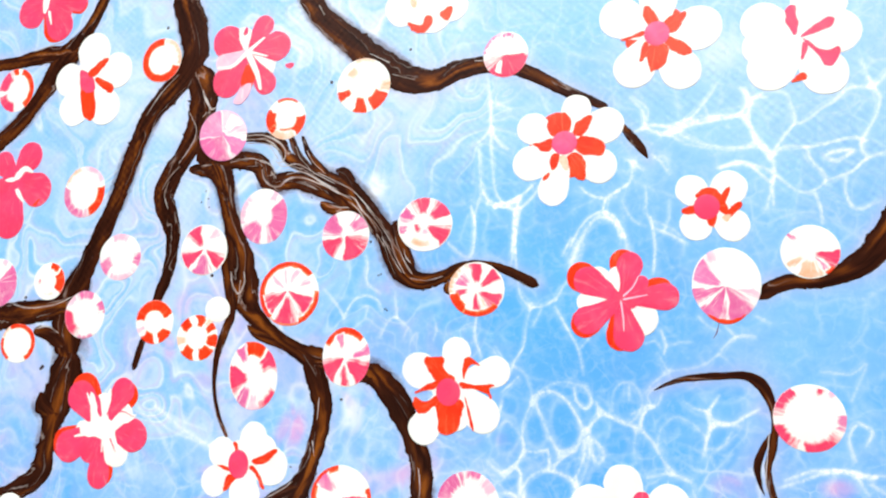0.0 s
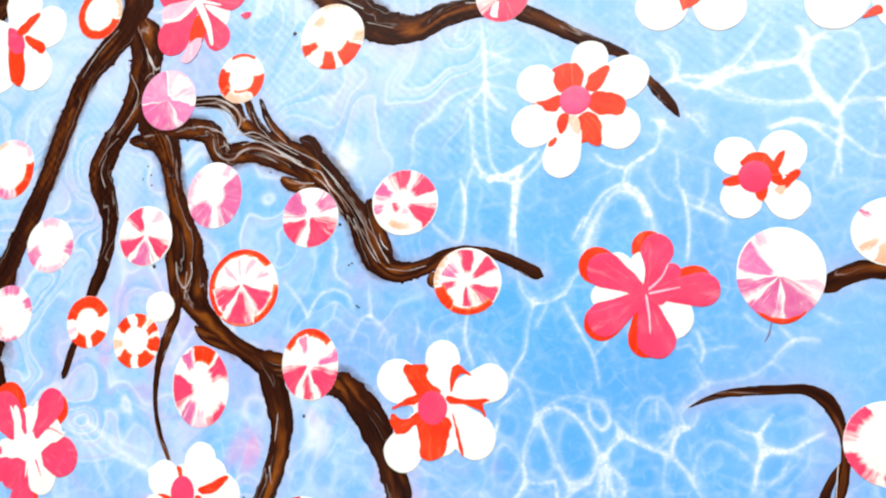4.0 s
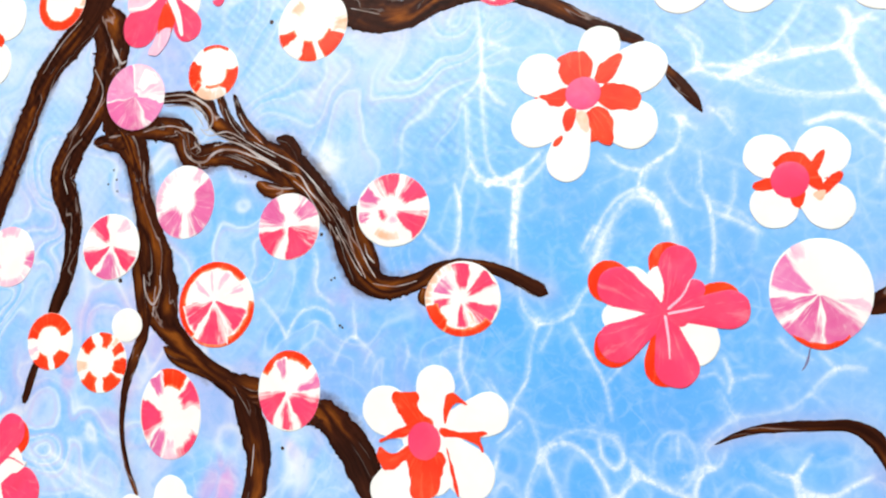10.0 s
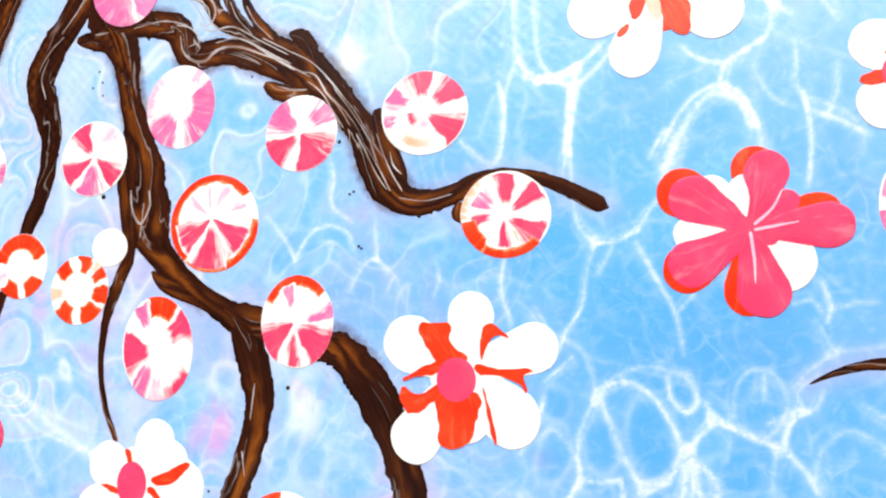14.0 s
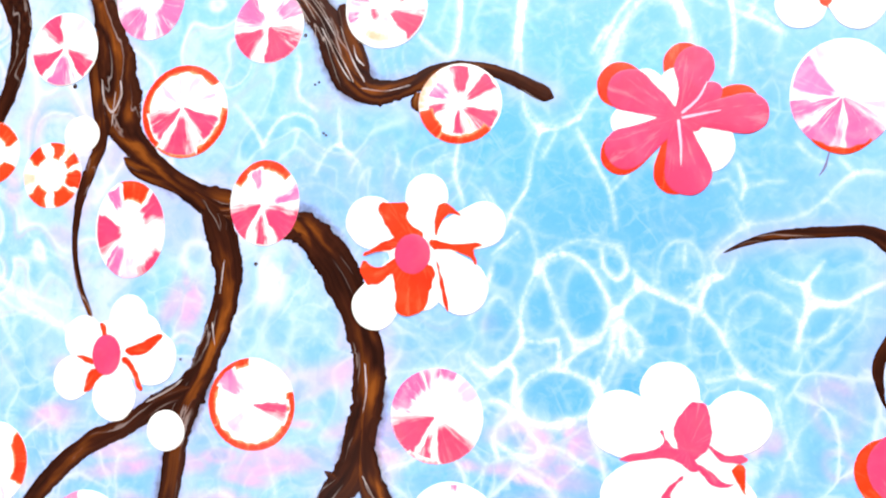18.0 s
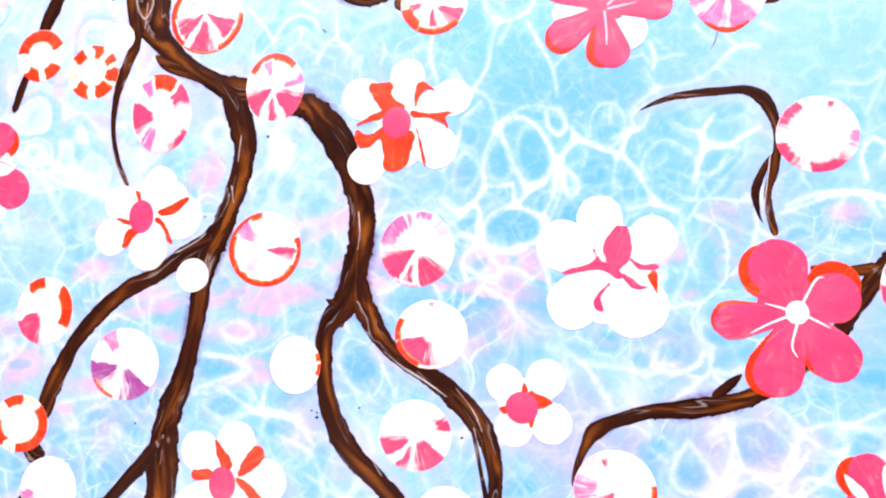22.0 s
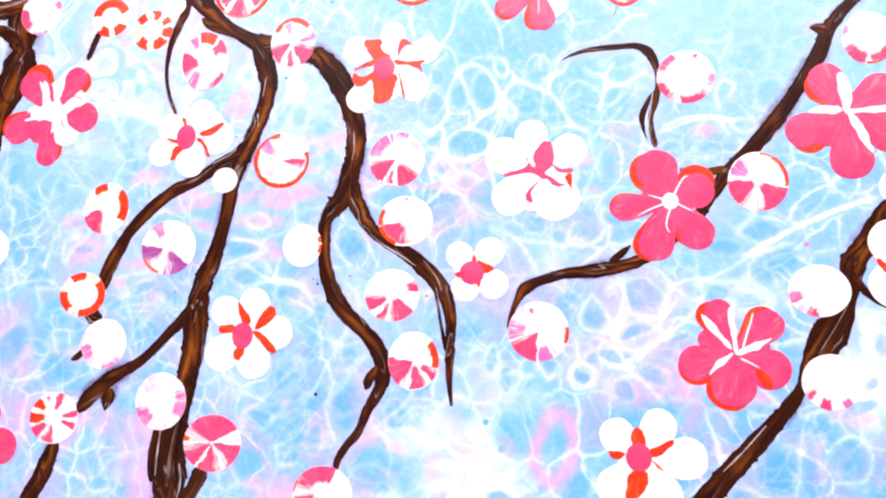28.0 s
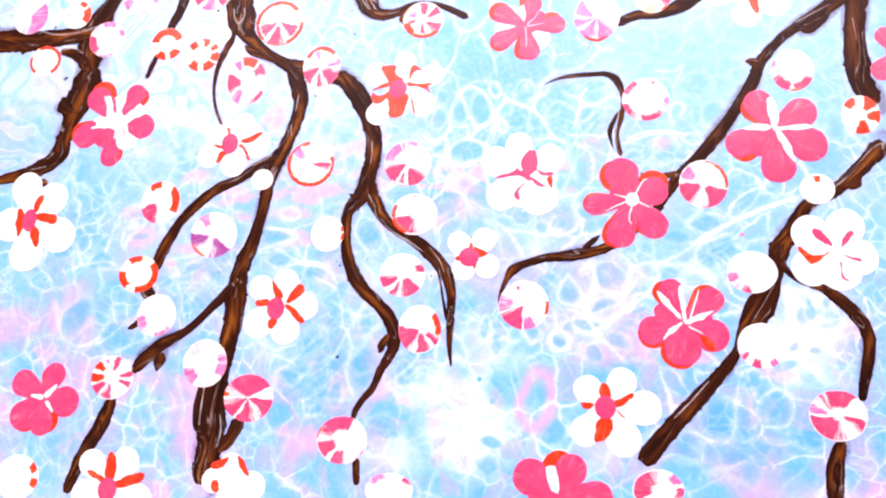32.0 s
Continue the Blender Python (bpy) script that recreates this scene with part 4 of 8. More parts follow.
vein(0.05, 0.8, [(5.42, -0.31), (5.89, -0.15), (6.44, -0.14), (6.84, -0.23)])
vein(0.06, 0.8, [(5.98, -3.76), (6.78, -3.35), (8, -2.56), (9.45, -1.95)])
vein(0.07, 0.8, [(6.95, -3.14), (7.69, -2.72), (8.89, -2.17), (9.55, -1.96)])
vein(0.04, 0.9, [(0.27, 1.24), (0.47, 1.41), (0.62, 1.54)])
vein(0.04, 0.9, [(0.9, 1.09), (0.72, 0.7), (0.65, 0.36), (0.68, 0.11), (0.48, -0.19), (0.28, -0.34)])
vein(0.04, 0.9, [(0.9, 1.09), (1.04, 1.21), (1.31, 1.26), (1.55, 1.09), (1.7, 0.86), (1.84, 0.57), (1.91, 0.5)])
vein(0.03, 0.54, [(0.9, 1.09), (1.02, 1.24), (1.46, 1.46), (1.79, 1.41), (1.98, 1.38)])
vein(0.04, 0.9, [(0.97, 0.97), (1.09, 0.61), (1.22, 0.32), (1.39, 0.08)])
vein(0.04, 0.9, [(1.39, 0.08), (1.65, 0.16), (1.81, 0.38), (1.91, 0.5)])
vein(0.04, 0.9, [(1.72, 1.36), (1.74, 1.1), (1.91, 0.93), (2.03, 1.07), (1.98, 1.29), (1.84, 1.38)])
vein(0.05, 0.9, [(1.91, 0.5), (1.86, 0.19), (1.79, -0.09), (1.67, -0.38), (1.72, -0.57)])
vein(0.03, 0.54, [(1.91, 0.5), (1.95, 0.15), (1.86, -0.23), (1.76, -0.47)])
vein(0.05, 0.9, [(1.91, 0.5), (2.07, 0.72), (2.21, 0.86)])
vein(0.03, 0.9, [(2.21, 0.86), (2.12, 1.05)])
vein(0.05, 0.9, [(2.21, 0.86), (2.44, 0.75), (2.71, 0.63), (2.91, 0.57)])
vein(0.03, 0.9, [(2.91, 0.57), (3.03, 0.92), (3.12, 1.01), (3.07, 1.19), (3.3, 1.38)])
vein(0.03, 0.9, [(3.03, 0.92), (3.25, 1.01), (3.34, 1.2)])
vein(0.03, 0.9, [(2.91, 0.57), (3.11, 0.36), (3.28, 0.09), (3.43, -0.22)])
vein(0.03, 0.54, [(2.85, 0.52), (2.8, 0.26), (2.8, -0.06)])
vein(0.05, 0.9, [(3.43, -0.22), (3.66, -0.32), (3.79, -0.38)])
vein(0.03, 0.9, [(3.43, -0.22), (3.23, -0.25), (3.01, -0.32)])
vein(0.03, 0.9, [(2.02, 0.29), (2, 0.06), (2.11, -0.08), (2.21, 0.06), (2.12, 0.29), (2.02, 0.34)])
vein(0.04, 0.9, [(1.19, -0.23), (0.93, -0.31), (0.73, -0.47), (0.61, -0.71), (0.66, -0.86), (0.98, -0.98), (1.31, -0.89), (1.55, -0.81), (1.67, -0.57), (1.55, -0.38), (1.19, -0.23)])
vein(0.04, 0.9, [(1.19, -0.23), (1.46, 0.04), (1.67, 0.16)])
vein(0.04, 0.9, [(0.68, 0.09), (0.93, 0.07), (1.14, 0.13), (1.17, -0.07), (1.19, -0.23)])
vein(0.04, 0.9, [(0.28, -0.34), (0.48, -0.19), (0.61, -0.35), (0.58, -0.52), (0.61, -0.71)])
vein(0.04, 0.9, [(-0.03, -0.1), (0.18, -0.29), (0.28, -0.34)])
vein(0.04, 0.9, [(0.16, -0.71), (0.38, -0.7), (0.61, -0.83)])
vein(0.04, 0.9, [(0.61, -0.83), (0.36, -1.06), (0.31, -1.26), (0.39, -1.45)])
vein(0.04, 0.9, [(0.66, -0.86), (0.83, -1.11), (0.95, -1.27), (0.88, -1.42), (0.59, -1.39), (0.39, -1.25)])
vein(0.04, 0.9, [(0.95, -1.27), (1.22, -1.3), (1.46, -1.47)])
vein(0.04, 0.9, [(0.98, -0.98), (1.22, -1.02), (1.36, -0.94)])
vein(0.05, 0.9, [(3.73, 1.06), (3.94, 0.92), (4.17, 0.84), (4.23, 0.66)])
vein(0.03, 0.9, [(4.23, 0.66), (4.12, 0.39), (4.05, 0.12)])
vein(0.03, 0.9, [(4.17, 0.88), (4.3, 1.06), (4.38, 1.18)])
vein(0.03, 0.9, [(4.23, 0.66), (4.56, 0.66), (4.8, 0.8), (5.05, 0.93)])
vein(0.03, 0.54, [(4.12, 0.21), (4.38, 0.24), (4.55, 0.49)])
vein(0.03, 0.54, [(3.83, -0.47), (3.91, -0.82), (3.99, -1.17), (4.07, -1.4)])
vein(0.03, 0.54, [(0.17, 0.54), (0.37, 0.67), (0.63, 0.4)])
vein(0.04, 0.9, [(-0.03, 0.39), (0.12, 0.64), (0.27, 1.04)])
vein(0.03, 0.54, [(2.4, 0.91), (2.44, 1.24), (2.6, 1.43), (2.85, 1.38), (2.96, 1.05), (2.85, 0.77), (2.62, 0.68), (2.44, 0.82)])
vein(0.03, 0.9, [(2.74, 1.38), (2.71, 1.1)])
vein(0.03, 0.9, [(2.76, 0.82), (2.83, 0.88)])
vein(0.03, 0.54, [(3.29, 0.55), (3.55, 0.78), (3.85, 0.65), (4.1, 0.43)])
vein(0.03, 0.54, [(3.29, 0.55), (3.24, 0.28), (3.41, 0.14)])
vein(0.04, 0.72, [(0.65, 4.84), (0.6, 4.33), (0.63, 3.82), (0.71, 3.21), (0.91, 2.95)])
vein(0.05, 0.72, [(0.91, 2.95), (1.16, 2.96), (1.41, 3.08)])
vein(0.04, 0.72, [(1.41, 3.08), (1.55, 3.32), (1.7, 3.46)])
vein(0.04, 0.72, [(0.91, 2.95), (0.79, 2.6), (0.72, 2.15), (0.52, 1.81), (0.42, 1.56)])
vein(0.04, 0.72, [(1.38, 2.93), (1.6, 2.53), (1.82, 2.08), (1.91, 1.6)])
vein(0.03, 0.51, [(1.82, 2.08), (2.03, 2.32), (2.08, 2.46)])
vein(0.03, 0.51, [(2.76, 4.37), (2.74, 4.13)])
vein(0.03, 0.51, [(2.6, 4.53), (2.76, 4.37)])
vein(0.03, 0.72, [(3.31, 4.62), (3.37, 4.23), (3.37, 3.89), (3.32, 3.51)])
vein(0.03, 0.72, [(3.42, 4.37), (3.73, 4.2), (3.98, 4.04)])
vein(0.03, 0.72, [(3.4, 2.42), (3.48, 2.14), (3.43, 1.96)])
vein(0.05, 0.72, [(3.43, 1.63), (3.86, 1.67), (4.16, 1.76), (4.42, 1.94), (4.75, 2.25), (5.08, 2.24)])
vein(0.03, 0.72, [(4.42, 1.94), (4.58, 1.85)])
vein(0.03, 0.72, [(4.59, 2.43), (4.75, 2.25)])
vein(0.03, 0.51, [(1.11, 2.89), (0.92, 2.55)])
vein(0.03, 0.51, [(-0.05, 2.22), (0.16, 2.01), (0.26, 1.71)])
vein(0.05, 0.8, [(0.13, 7.9), (0.17, 7.28), (0.19, 6.74), (0.33, 6.42), (0.5, 6.25)])
vein(0.04, 0.8, [(0.2, 7.28), (0.59, 7.07)])
vein(0.04, 0.8, [(0.19, 6.74), (0.03, 6.55), (-0.15, 6.42)])
vein(0.04, 0.8, [(-0.09, 6.3), (-0.03, 5.4), (0.23, 5.03)])
vein(0.04, 0.8, [(0.23, 5.03), (0.53, 5.12), (0.82, 5.26), (1.05, 5.47)])
vein(0.04, 0.8, [(0.73, 5.16), (0.65, 4.6), (0.58, 4.09)])
vein(0.04, 0.48, [(-0.03, 5.4), (-0.22, 4.84), (-0.27, 4.09)])
vein(0.06, 0.8, [(1.77, 4.13), (1.89, 4.39), (2.11, 4.64), (2.43, 4.78), (2.68, 4.6), (2.71, 4.27)])
vein(0.04, 0.8, [(1.6, 3.95), (1.77, 4.29)])
vein(0.05, 0.8, [(2.43, 4.78), (2.5, 5.04), (2.71, 5.18)])
vein(0.04, 0.8, [(2.71, 5.18), (2.97, 5.37), (3.05, 5.74)])
vein(0.04, 0.8, [(1.98, 5.31), (2.19, 5.13), (2.5, 5.04)])
vein(0.04, 0.8, [(3.05, 5.74), (2.9, 5.81)])
vein(0.04, 0.8, [(3.05, 5.74), (3.24, 5.56)])
vein(0.03, 0.48, [(3.35, 5.76), (3.65, 5.83), (3.73, 5.55)])
vein(0.04, 0.8, [(3.08, 6.34), (3.39, 6.46), (3.78, 6.4), (4.07, 6.41)])
vein(0.05, 0.8, [(4.07, 6.41), (4.55, 6.45), (5.01, 6.49), (5.26, 6.71)])
vein(0.04, 0.8, [(5.26, 6.71), (5.35, 6.8), (5.58, 6.81)])
vein(0.04, 0.8, [(3.77, 6.24), (4.07, 6.41)])
vein(0.03, 0.48, [(3.77, 6.24), (4.05, 6.04), (4.51, 5.9), (4.96, 5.82), (5.29, 5.93), (5.45, 5.81)])
vein(0.04, 0.8, [(5.26, 6.71), (5.19, 7.03)])
vein(0.04, 0.8, [(5.14, 6.41), (5.26, 6.19), (5.33, 5.97), (5.61, 5.63)])
vein(0.03, 0.48, [(3.29, 6.42), (3.36, 6.79), (3.12, 7.11)])
vein(0.05, 0.8, [(4.62, 5.5), (4.94, 5.54), (5.21, 5.48), (5.41, 5.26), (5.53, 5.14)])
vein(0.03, 0.48, [(3.55, 4.31), (3.67, 4.62), (3.69, 4.93)])
vein(0.03, 0.8, [(5.56, 5.04), (5.56, 4.7)])
vein(0.03, 0.48, [(2.8, 4.96), (2.98, 4.57), (3.22, 4.44)])
vein(0.03, 0.48, [(4.39, 6.85), (4.55, 6.45)])
vein(0.03, 0.48, [(0.96, 7.64), (1.24, 7.35), (1.39, 6.98)])
vein(0.03, 0.51, [(3.09, 2.18), (3.28, 2.23), (3.37, 2.08)])
vein(0.03, 0.51, [(3.51, 2.1), (3.7, 2.17), (3.98, 2.17)])
vein(0.04, 0.72, [(3.08, 1.29), (3.23, 1.44), (3.53, 1.64)])
vein(0.03, 0.51, [(5.11, 2.63), (5.35, 2.48)])
vein(0.03, 0.51, [(2.58, 2.85), (2.67, 2.54), (2.85, 2.33)])
vein(0.03, 0.51, [(4.1, 2.66), (4.27, 2.46), (4.48, 2.36)])
vein(0.03, 0.51, [(0.15, 2.16), (0.37, 1.83), (0.75, 1.62), (0.89, 1.1)])
vein(0.04, 0.75, [(-0.3, 5.1), (-0.22, 4.69), (-0.29, 4.12), (-0.44, 3.96)])
vein(0.04, 0.75, [(-0.8, 4.33), (-0.5, 4.05), (-0.32, 4.01)])
vein(0.04, 0.75, [(-2.72, 4.34), (-2.62, 3.96), (-2.65, 3.6), (-2.35, 3.35)])
vein(0.04, 0.75, [(-3.62, 3.46), (-3.3, 3.09), (-3.16, 2.84)])
vein(0.04, 0.75, [(-3.16, 2.84), (-2.95, 3.19), (-2.68, 3.3), (-2.41, 3.21), (-2.28, 2.93)])
vein(0.03, 0.45, [(-2.82, 3.07), (-2.62, 3.06), (-2.68, 2.83)])
vein(0.04, 0.75, [(-2.35, 2.41), (-2.15, 2.76), (-1.96, 2.81), (-1.7, 2.57)])
vein(0.04, 0.75, [(-1.99, 3.4), (-1.96, 2.81)])
vein(0.03, 0.75, [(-0.23, 2.76), (-0.27, 2.38), (-0.14, 1.94)])
vein(0.03, 0.45, [(-1.14, 2.79), (-1.08, 2.56), (-1.14, 2.33)])
vein(0.03, 0.75, [(0.06, 5.13), (0.47, 5.03), (0.68, 5.19)])
vein(0.03, 0.45, [(-2.21, 5.34), (-2.08, 5.08), (-2.14, 4.78)])
vein(0.03, 0.45, [(-1.83, 2.34), (-1.7, 2.57), (-1.58, 2.23)])
vein(0.03, 0.45, [(-0.78, 2.44), (-0.54, 2.33)])
vein(0.07, 0.72, [(1.72, -2.51), (2.26, -2.79), (2.59, -3.25), (2.72, -3.52)])
vein(0.05, 0.72, [(2.26, -2.79), (2.92, -2.86), (3.38, -2.93), (3.64, -2.53)])
vein(0.05, 0.72, [(3.52, -2.46), (3.38, -2.79), (3.64, -2.93), (4.02, -2.8), (4.16, -2.47), (4.04, -2.14)])
vein(0.05, 0.72, [(4.33, -3.45), (4.5, -3.83), (4.62, -4.34), (4.36, -4.66)])
vein(0.05, 0.72, [(4.62, -4.34), (4.98, -4.46), (5.35, -4.39), (5.6, -4.07)])
vein(0.05, 0.72, [(3.87, -3.97), (4.18, -4.41), (4.3, -4.72), (3.8, -4.74), (3.61, -4.55), (3.68, -4.29), (3.87, -3.97)])
vein(0.07, 0.72, [(4.3, -4.72), (4.42, -4.97), (4.73, -4.9)])
vein(0.05, 0.72, [(4.73, -4.9), (5.16, -4.7), (5.35, -4.39)])
vein(0.05, 0.72, [(4.3, -4.72), (4.35, -5.1), (4.59, -5.41)])
vein(0.06, 0.72, [(4.59, -5.41), (5.03, -5.02), (5.33, -4.89), (5.75, -4.69)])
vein(0.05, 0.72, [(4.59, -5.41), (4.22, -5.48), (3.98, -5.18), (4.11, -4.98)])
vein(0.05, 0.72, [(3.6, -5.38), (3.91, -5.56), (3.84, -5.87), (3.52, -5.95), (3.4, -5.7), (3.6, -5.38)])
vein(0.05, 0.72, [(2.7, -5.41), (2.95, -5.78), (3.15, -5.52)])
vein(0.06, 0.72, [(5.48, -3.82), (5.89, -4.07), (6.13, -4)])
vein(0.05, 0.72, [(5.55, -3.76), (5.97, -3.63), (6.44, -3.69), (7.01, -3.68)])
vein(0.04, 0.72, [(7.01, -3.68), (7.15, -3.25), (7.62, -2.94), (7.96, -2.89)])
vein(0.04, 0.72, [(5.99, -4.56), (5.58, -4.45), (5.46, -4.63)])
vein(0.05, 0.72, [(1.64, -5.31), (1.78, -5.05), (1.94, -5.43), (1.81, -5.73), (1.64, -5.57), (1.64, -5.31)])
vein(0.05, 0.72, [(4.34, -5.79), (4.71, -5.65), (5.06, -5.94), (5.29, -6.18)])
vein(0.06, 0.72, [(4.59, -5.41), (4.71, -5.65)])
vein(0.05, 0.72, [(4.64, -3.32), (5.13, -3.38), (5.48, -3.82), (5.23, -4.33)])
vein(0.04, 0.51, [(3.05, -3.65), (3.37, -3.84), (3.62, -4.03)])
vein(0.04, 0.51, [(3.23, -4.04), (3.55, -4.29)])
vein(0.07, 0.72, [(3.54, -4.93), (3.6, -5.38)])
vein(0.05, 0.8, [(5.27, -0.46), (5.71, -0.31), (6.27, -0.14), (6.74, -0.23), (7.22, -0.19)])
vein(0.04, 0.48, [(6.27, -0.14), (5.95, -0.65)])
vein(0.05, 0.8, [(6.56, -0.22), (6.73, -0.55)])
vein(0.05, 0.8, [(6.8, -0.36), (7.09, -0.51), (7.51, -0.27)])
vein(0.05, 0.8, [(6.76, 0.29), (6.89, 0.55), (6.66, 0.69), (6.5, 0.44), (6.57, 0.04)])
vein(0.04, 0.48, [(6.14, 1.6), (6.63, 1.56), (6.88, 1.74), (6.61, 1.1)])
vein(0.04, 0.48, [(4.22, 0.71), (4.67, 0.62)])
vein(0.04, 0.48, [(5.63, -0.9), (6.29, -1.06), (6.54, -0.94)])
vein(0.04, 0.48, [(3.32, 1.97), (3.58, 1.38)])
vein(0.05, 0.72, [(7.9, -7.08), (8.02, -6.4), (8.35, -6.23)])
vein(0.05, 0.72, [(7.29, -8), (6.72, -7.77), (6.31, -7.87)])
vein(0.07, 0.72, [(7.02, -8.54), (7.12, -8.01), (7.61, -7.99), (7.87, -7.57), (7.9, -7.08)])
vein(0.05, 0.72, [(7.9, -7.08), (8.37, -7.39), (8.42, -7.8), (7.93, -7.98)])
vein(0.05, 0.72, [(8.42, -7.8), (8.73, -8.03), (9.21, -7.93)])
vein(0.05, 0.72, [(7.61, -7.99), (8.23, -8.37)])
vein(0.05, 0.72, [(7.42, -6.92), (7.82, -6.99)])
vein(0.05, 0.72, [(8.39, -7.06), (8.81, -6.72), (9.19, -6.96), (9.08, -7.53), (8.51, -7.63)])
vein(0.05, 0.72, [(8.39, -7.06), (8.24, -6.73)])
vein(0.08, 0.72, [(4.4, -5.08), (4.93, -5.16), (5.37, -4.8)])
vein(0.06, 0.72, [(5.37, -4.8), (4.94, -4.53), (4.5, -4.63)])
vein(0.06, 0.72, [(5.37, -4.8), (5.91, -4.35), (6.18, -3.89)])
vein(0.06, 0.72, [(4.93, -5.16), (4.66, -5.52), (4.05, -5.35)])
vein(0.06, 0.72, [(3.51, -5.45), (3.87, -5.71), (3.69, -5.89), (3.42, -5.72), (3.51, -5.45)])
vein(0.06, 0.72, [(4.15, -3.9), (4.51, -3.71), (4.5, -4.26), (4.23, -4.72)])
vein(0.06, 0.72, [(4.51, -3.71), (4.96, -3.62), (5.39, -4.08), (5.29, -4.44), (4.85, -4.44)])
vein(0.05, 0.51, [(6.61, -4.07), (7.13, -3.89), (7.29, -4.16)])
vein(0.07, 0.75, [(-10.41, -4.85), (-10.04, -5.85), (-9.45, -6.13), (-8.85, -5.83)])
vein(0.07, 0.75, [(-9.45, -6.13), (-8.73, -5.92), (-8.06, -5.33)])
vein(0.07, 0.75, [(-9.99, -3.21), (-9.79, -3.83), (-10.21, -4.04)])
vein(0.07, 0.75, [(-9.79, -3.83), (-9.03, -3.73), (-8.69, -3.83)])
vein(0.06, 0.75, [(-3.33, -6.39), (-2.78, -5.82), (-2.02, -5.44), (-1.7, -5.99)])
vein(0.06, 0.75, [(-1.7, -5.99), (-1.85, -6.63), (-1.63, -7.26), (-2.29, -7.37)])
vein(0.06, 0.75, [(-2.96, -7.39), (-2.41, -7.01), (-2.35, -6.37)])
vein(0.09, 0.75, [(-2.96, -7.39), (-2.84, -7.74), (-2.36, -7.73)])
vein(0.06, 0.75, [(-1.43, -5.71), (-0.87, -5.33)])
vein(0.06, 0.75, [(-3.28, -7.03), (-3.7, -6.68), (-3.42, -6.49)])
vein(0.08, 0.75, [(-0.79, -6.97), (0.02, -6.23), (-0.09, -5.87)])
vein(0.06, 0.75, [(-3.84, -6.22), (-3.33, -6.39)])
vein(0.06, 0.75, [(-2.9, -4.11), (-2.29, -4.4), (-2.05, -4.97), (-2.02, -5.44)])
vein(0.07, 0.75, [(-3.98, -3.33), (-3.33, -3.72), (-2.52, -3.82)])
vein(0.05, 0.45, [(-7.3, -7.14), (-7.1, -7.88), (-6.71, -8.6)])
vein(0.05, 0.45, [(-6.5, -6.93), (-6.21, -7.67), (-6.25, -8.22)])
vein(0.06, 0.75, [(-3.82, -3.91), (-3.2, -3.69), (-2.57, -3.83), (-2.25, -4.25)])
vein(0.06, 0.75, [(-3.2, -3.69), (-3.13, -3.26)])
vein(0.05, 0.75, [(-2.39, -4.74), (-1.63, -5.14), (-1.05, -5.06)])
vein(0.07, 0.75, [(-1.63, -5.14), (-1.92, -5.7), (-2.2, -6.26)])
vein(0.05, 0.75, [(-1.63, -5.14), (-1.42, -4.72), (-1.72, -4.38)])
vein(0.05, 0.45, [(-7.04, -4.39), (-6.44, -4.31), (-5.84, -4.45), (-6.78, -4.47)])
vein(0.06, 0.75, [(-7.26, -3.72), (-6.57, -3.56), (-5.73, -3.41)])
vein(0.05, 0.45, [(-6.79, -4.24), (-6.57, -4.98), (-6.73, -5.21)])
vein(0.05, 0.75, [(-1.84, -2.69), (-1.62, -2.47), (-1.24, -2.62), (-1.01, -2.98), (-1.15, -3.4), (-1.52, -3.33), (-1.83, -2.9), (-1.84, -2.69)])
vein(0.05, 0.75, [(-1.01, -2.98), (-0.78, -3.4)])
vein(0.06, 0.75, [(-4.49, -3.4), (-3.85, -3.18), (-3.46, -3.04), (-3.78, -2.82), (-4.35, -2.74)])
vein(0.06, 0.75, [(-4.04, -2.3), (-3.73, -2.16), (-3.4, -2.38), (-3.71, -2.53), (-4.04, -2.3)])
vein(0.04, 0.45, [(-2.68, -5.24), (-2.37, -5.72), (-2.74, -6.08), (-3.11, -6.3)])

vein(0.09, 0.72, [(5.1, 7.03), (5.29, 6.79), (5.22, 6.45), (5.3, 6.11), (5.44, 5.88), (5.58, 5.59), (5.61, 5.31), (5.54, 4.99), (5.42, 4.62)])
vein(0.07, 0.72, [(5.29, 6.79), (5.6, 6.92), (5.9, 6.84), (5.98, 6.61), (6.03, 6.27), (5.8, 5.96), (5.58, 5.65)])
vein(0.08, 0.72, [(6.03, 6.21), (6.26, 6.3), (6.52, 6.5), (6.72, 6.59), (7.02, 6.83), (7.4, 6.81), (7.69, 7.09)])
vein(0.06, 0.72, [(5.58, 5.65), (5.84, 5.79), (6.18, 5.76), (6.48, 5.79), (6.96, 5.86), (7.24, 5.78)])
vein(0.06, 0.72, [(6.18, 5.73), (6.26, 5.48), (6.44, 5.25), (6.48, 5.06), (6.23, 4.89), (5.94, 4.96), (5.61, 5.31)])
vein(0.06, 0.72, [(6.48, 5.06), (6.92, 5.22), (7.22, 5.46), (7.58, 5.54)])
vein(0.07, 0.72, [(7.22, 5.46), (7.14, 5.74), (7.41, 6.25), (7.48, 6.57), (7.4, 6.81)])
vein(0.06, 0.72, [(5.22, 6.45), (4.71, 6.53), (4.29, 6.48), (3.96, 6.4), (3.8, 6.3), (3.58, 6.24)])
vein(0.05, 0.72, [(3.96, 6.4), (4.29, 6.66), (4.52, 6.92), (4.69, 7.19)])
vein(0.04, 0.72, [(3.96, 6.23), (4.47, 5.96), (5.09, 5.85), (5.44, 5.88)])
vein(0.05, 0.72, [(6.27, 4.89), (6.35, 4.62), (6.38, 4.3)])
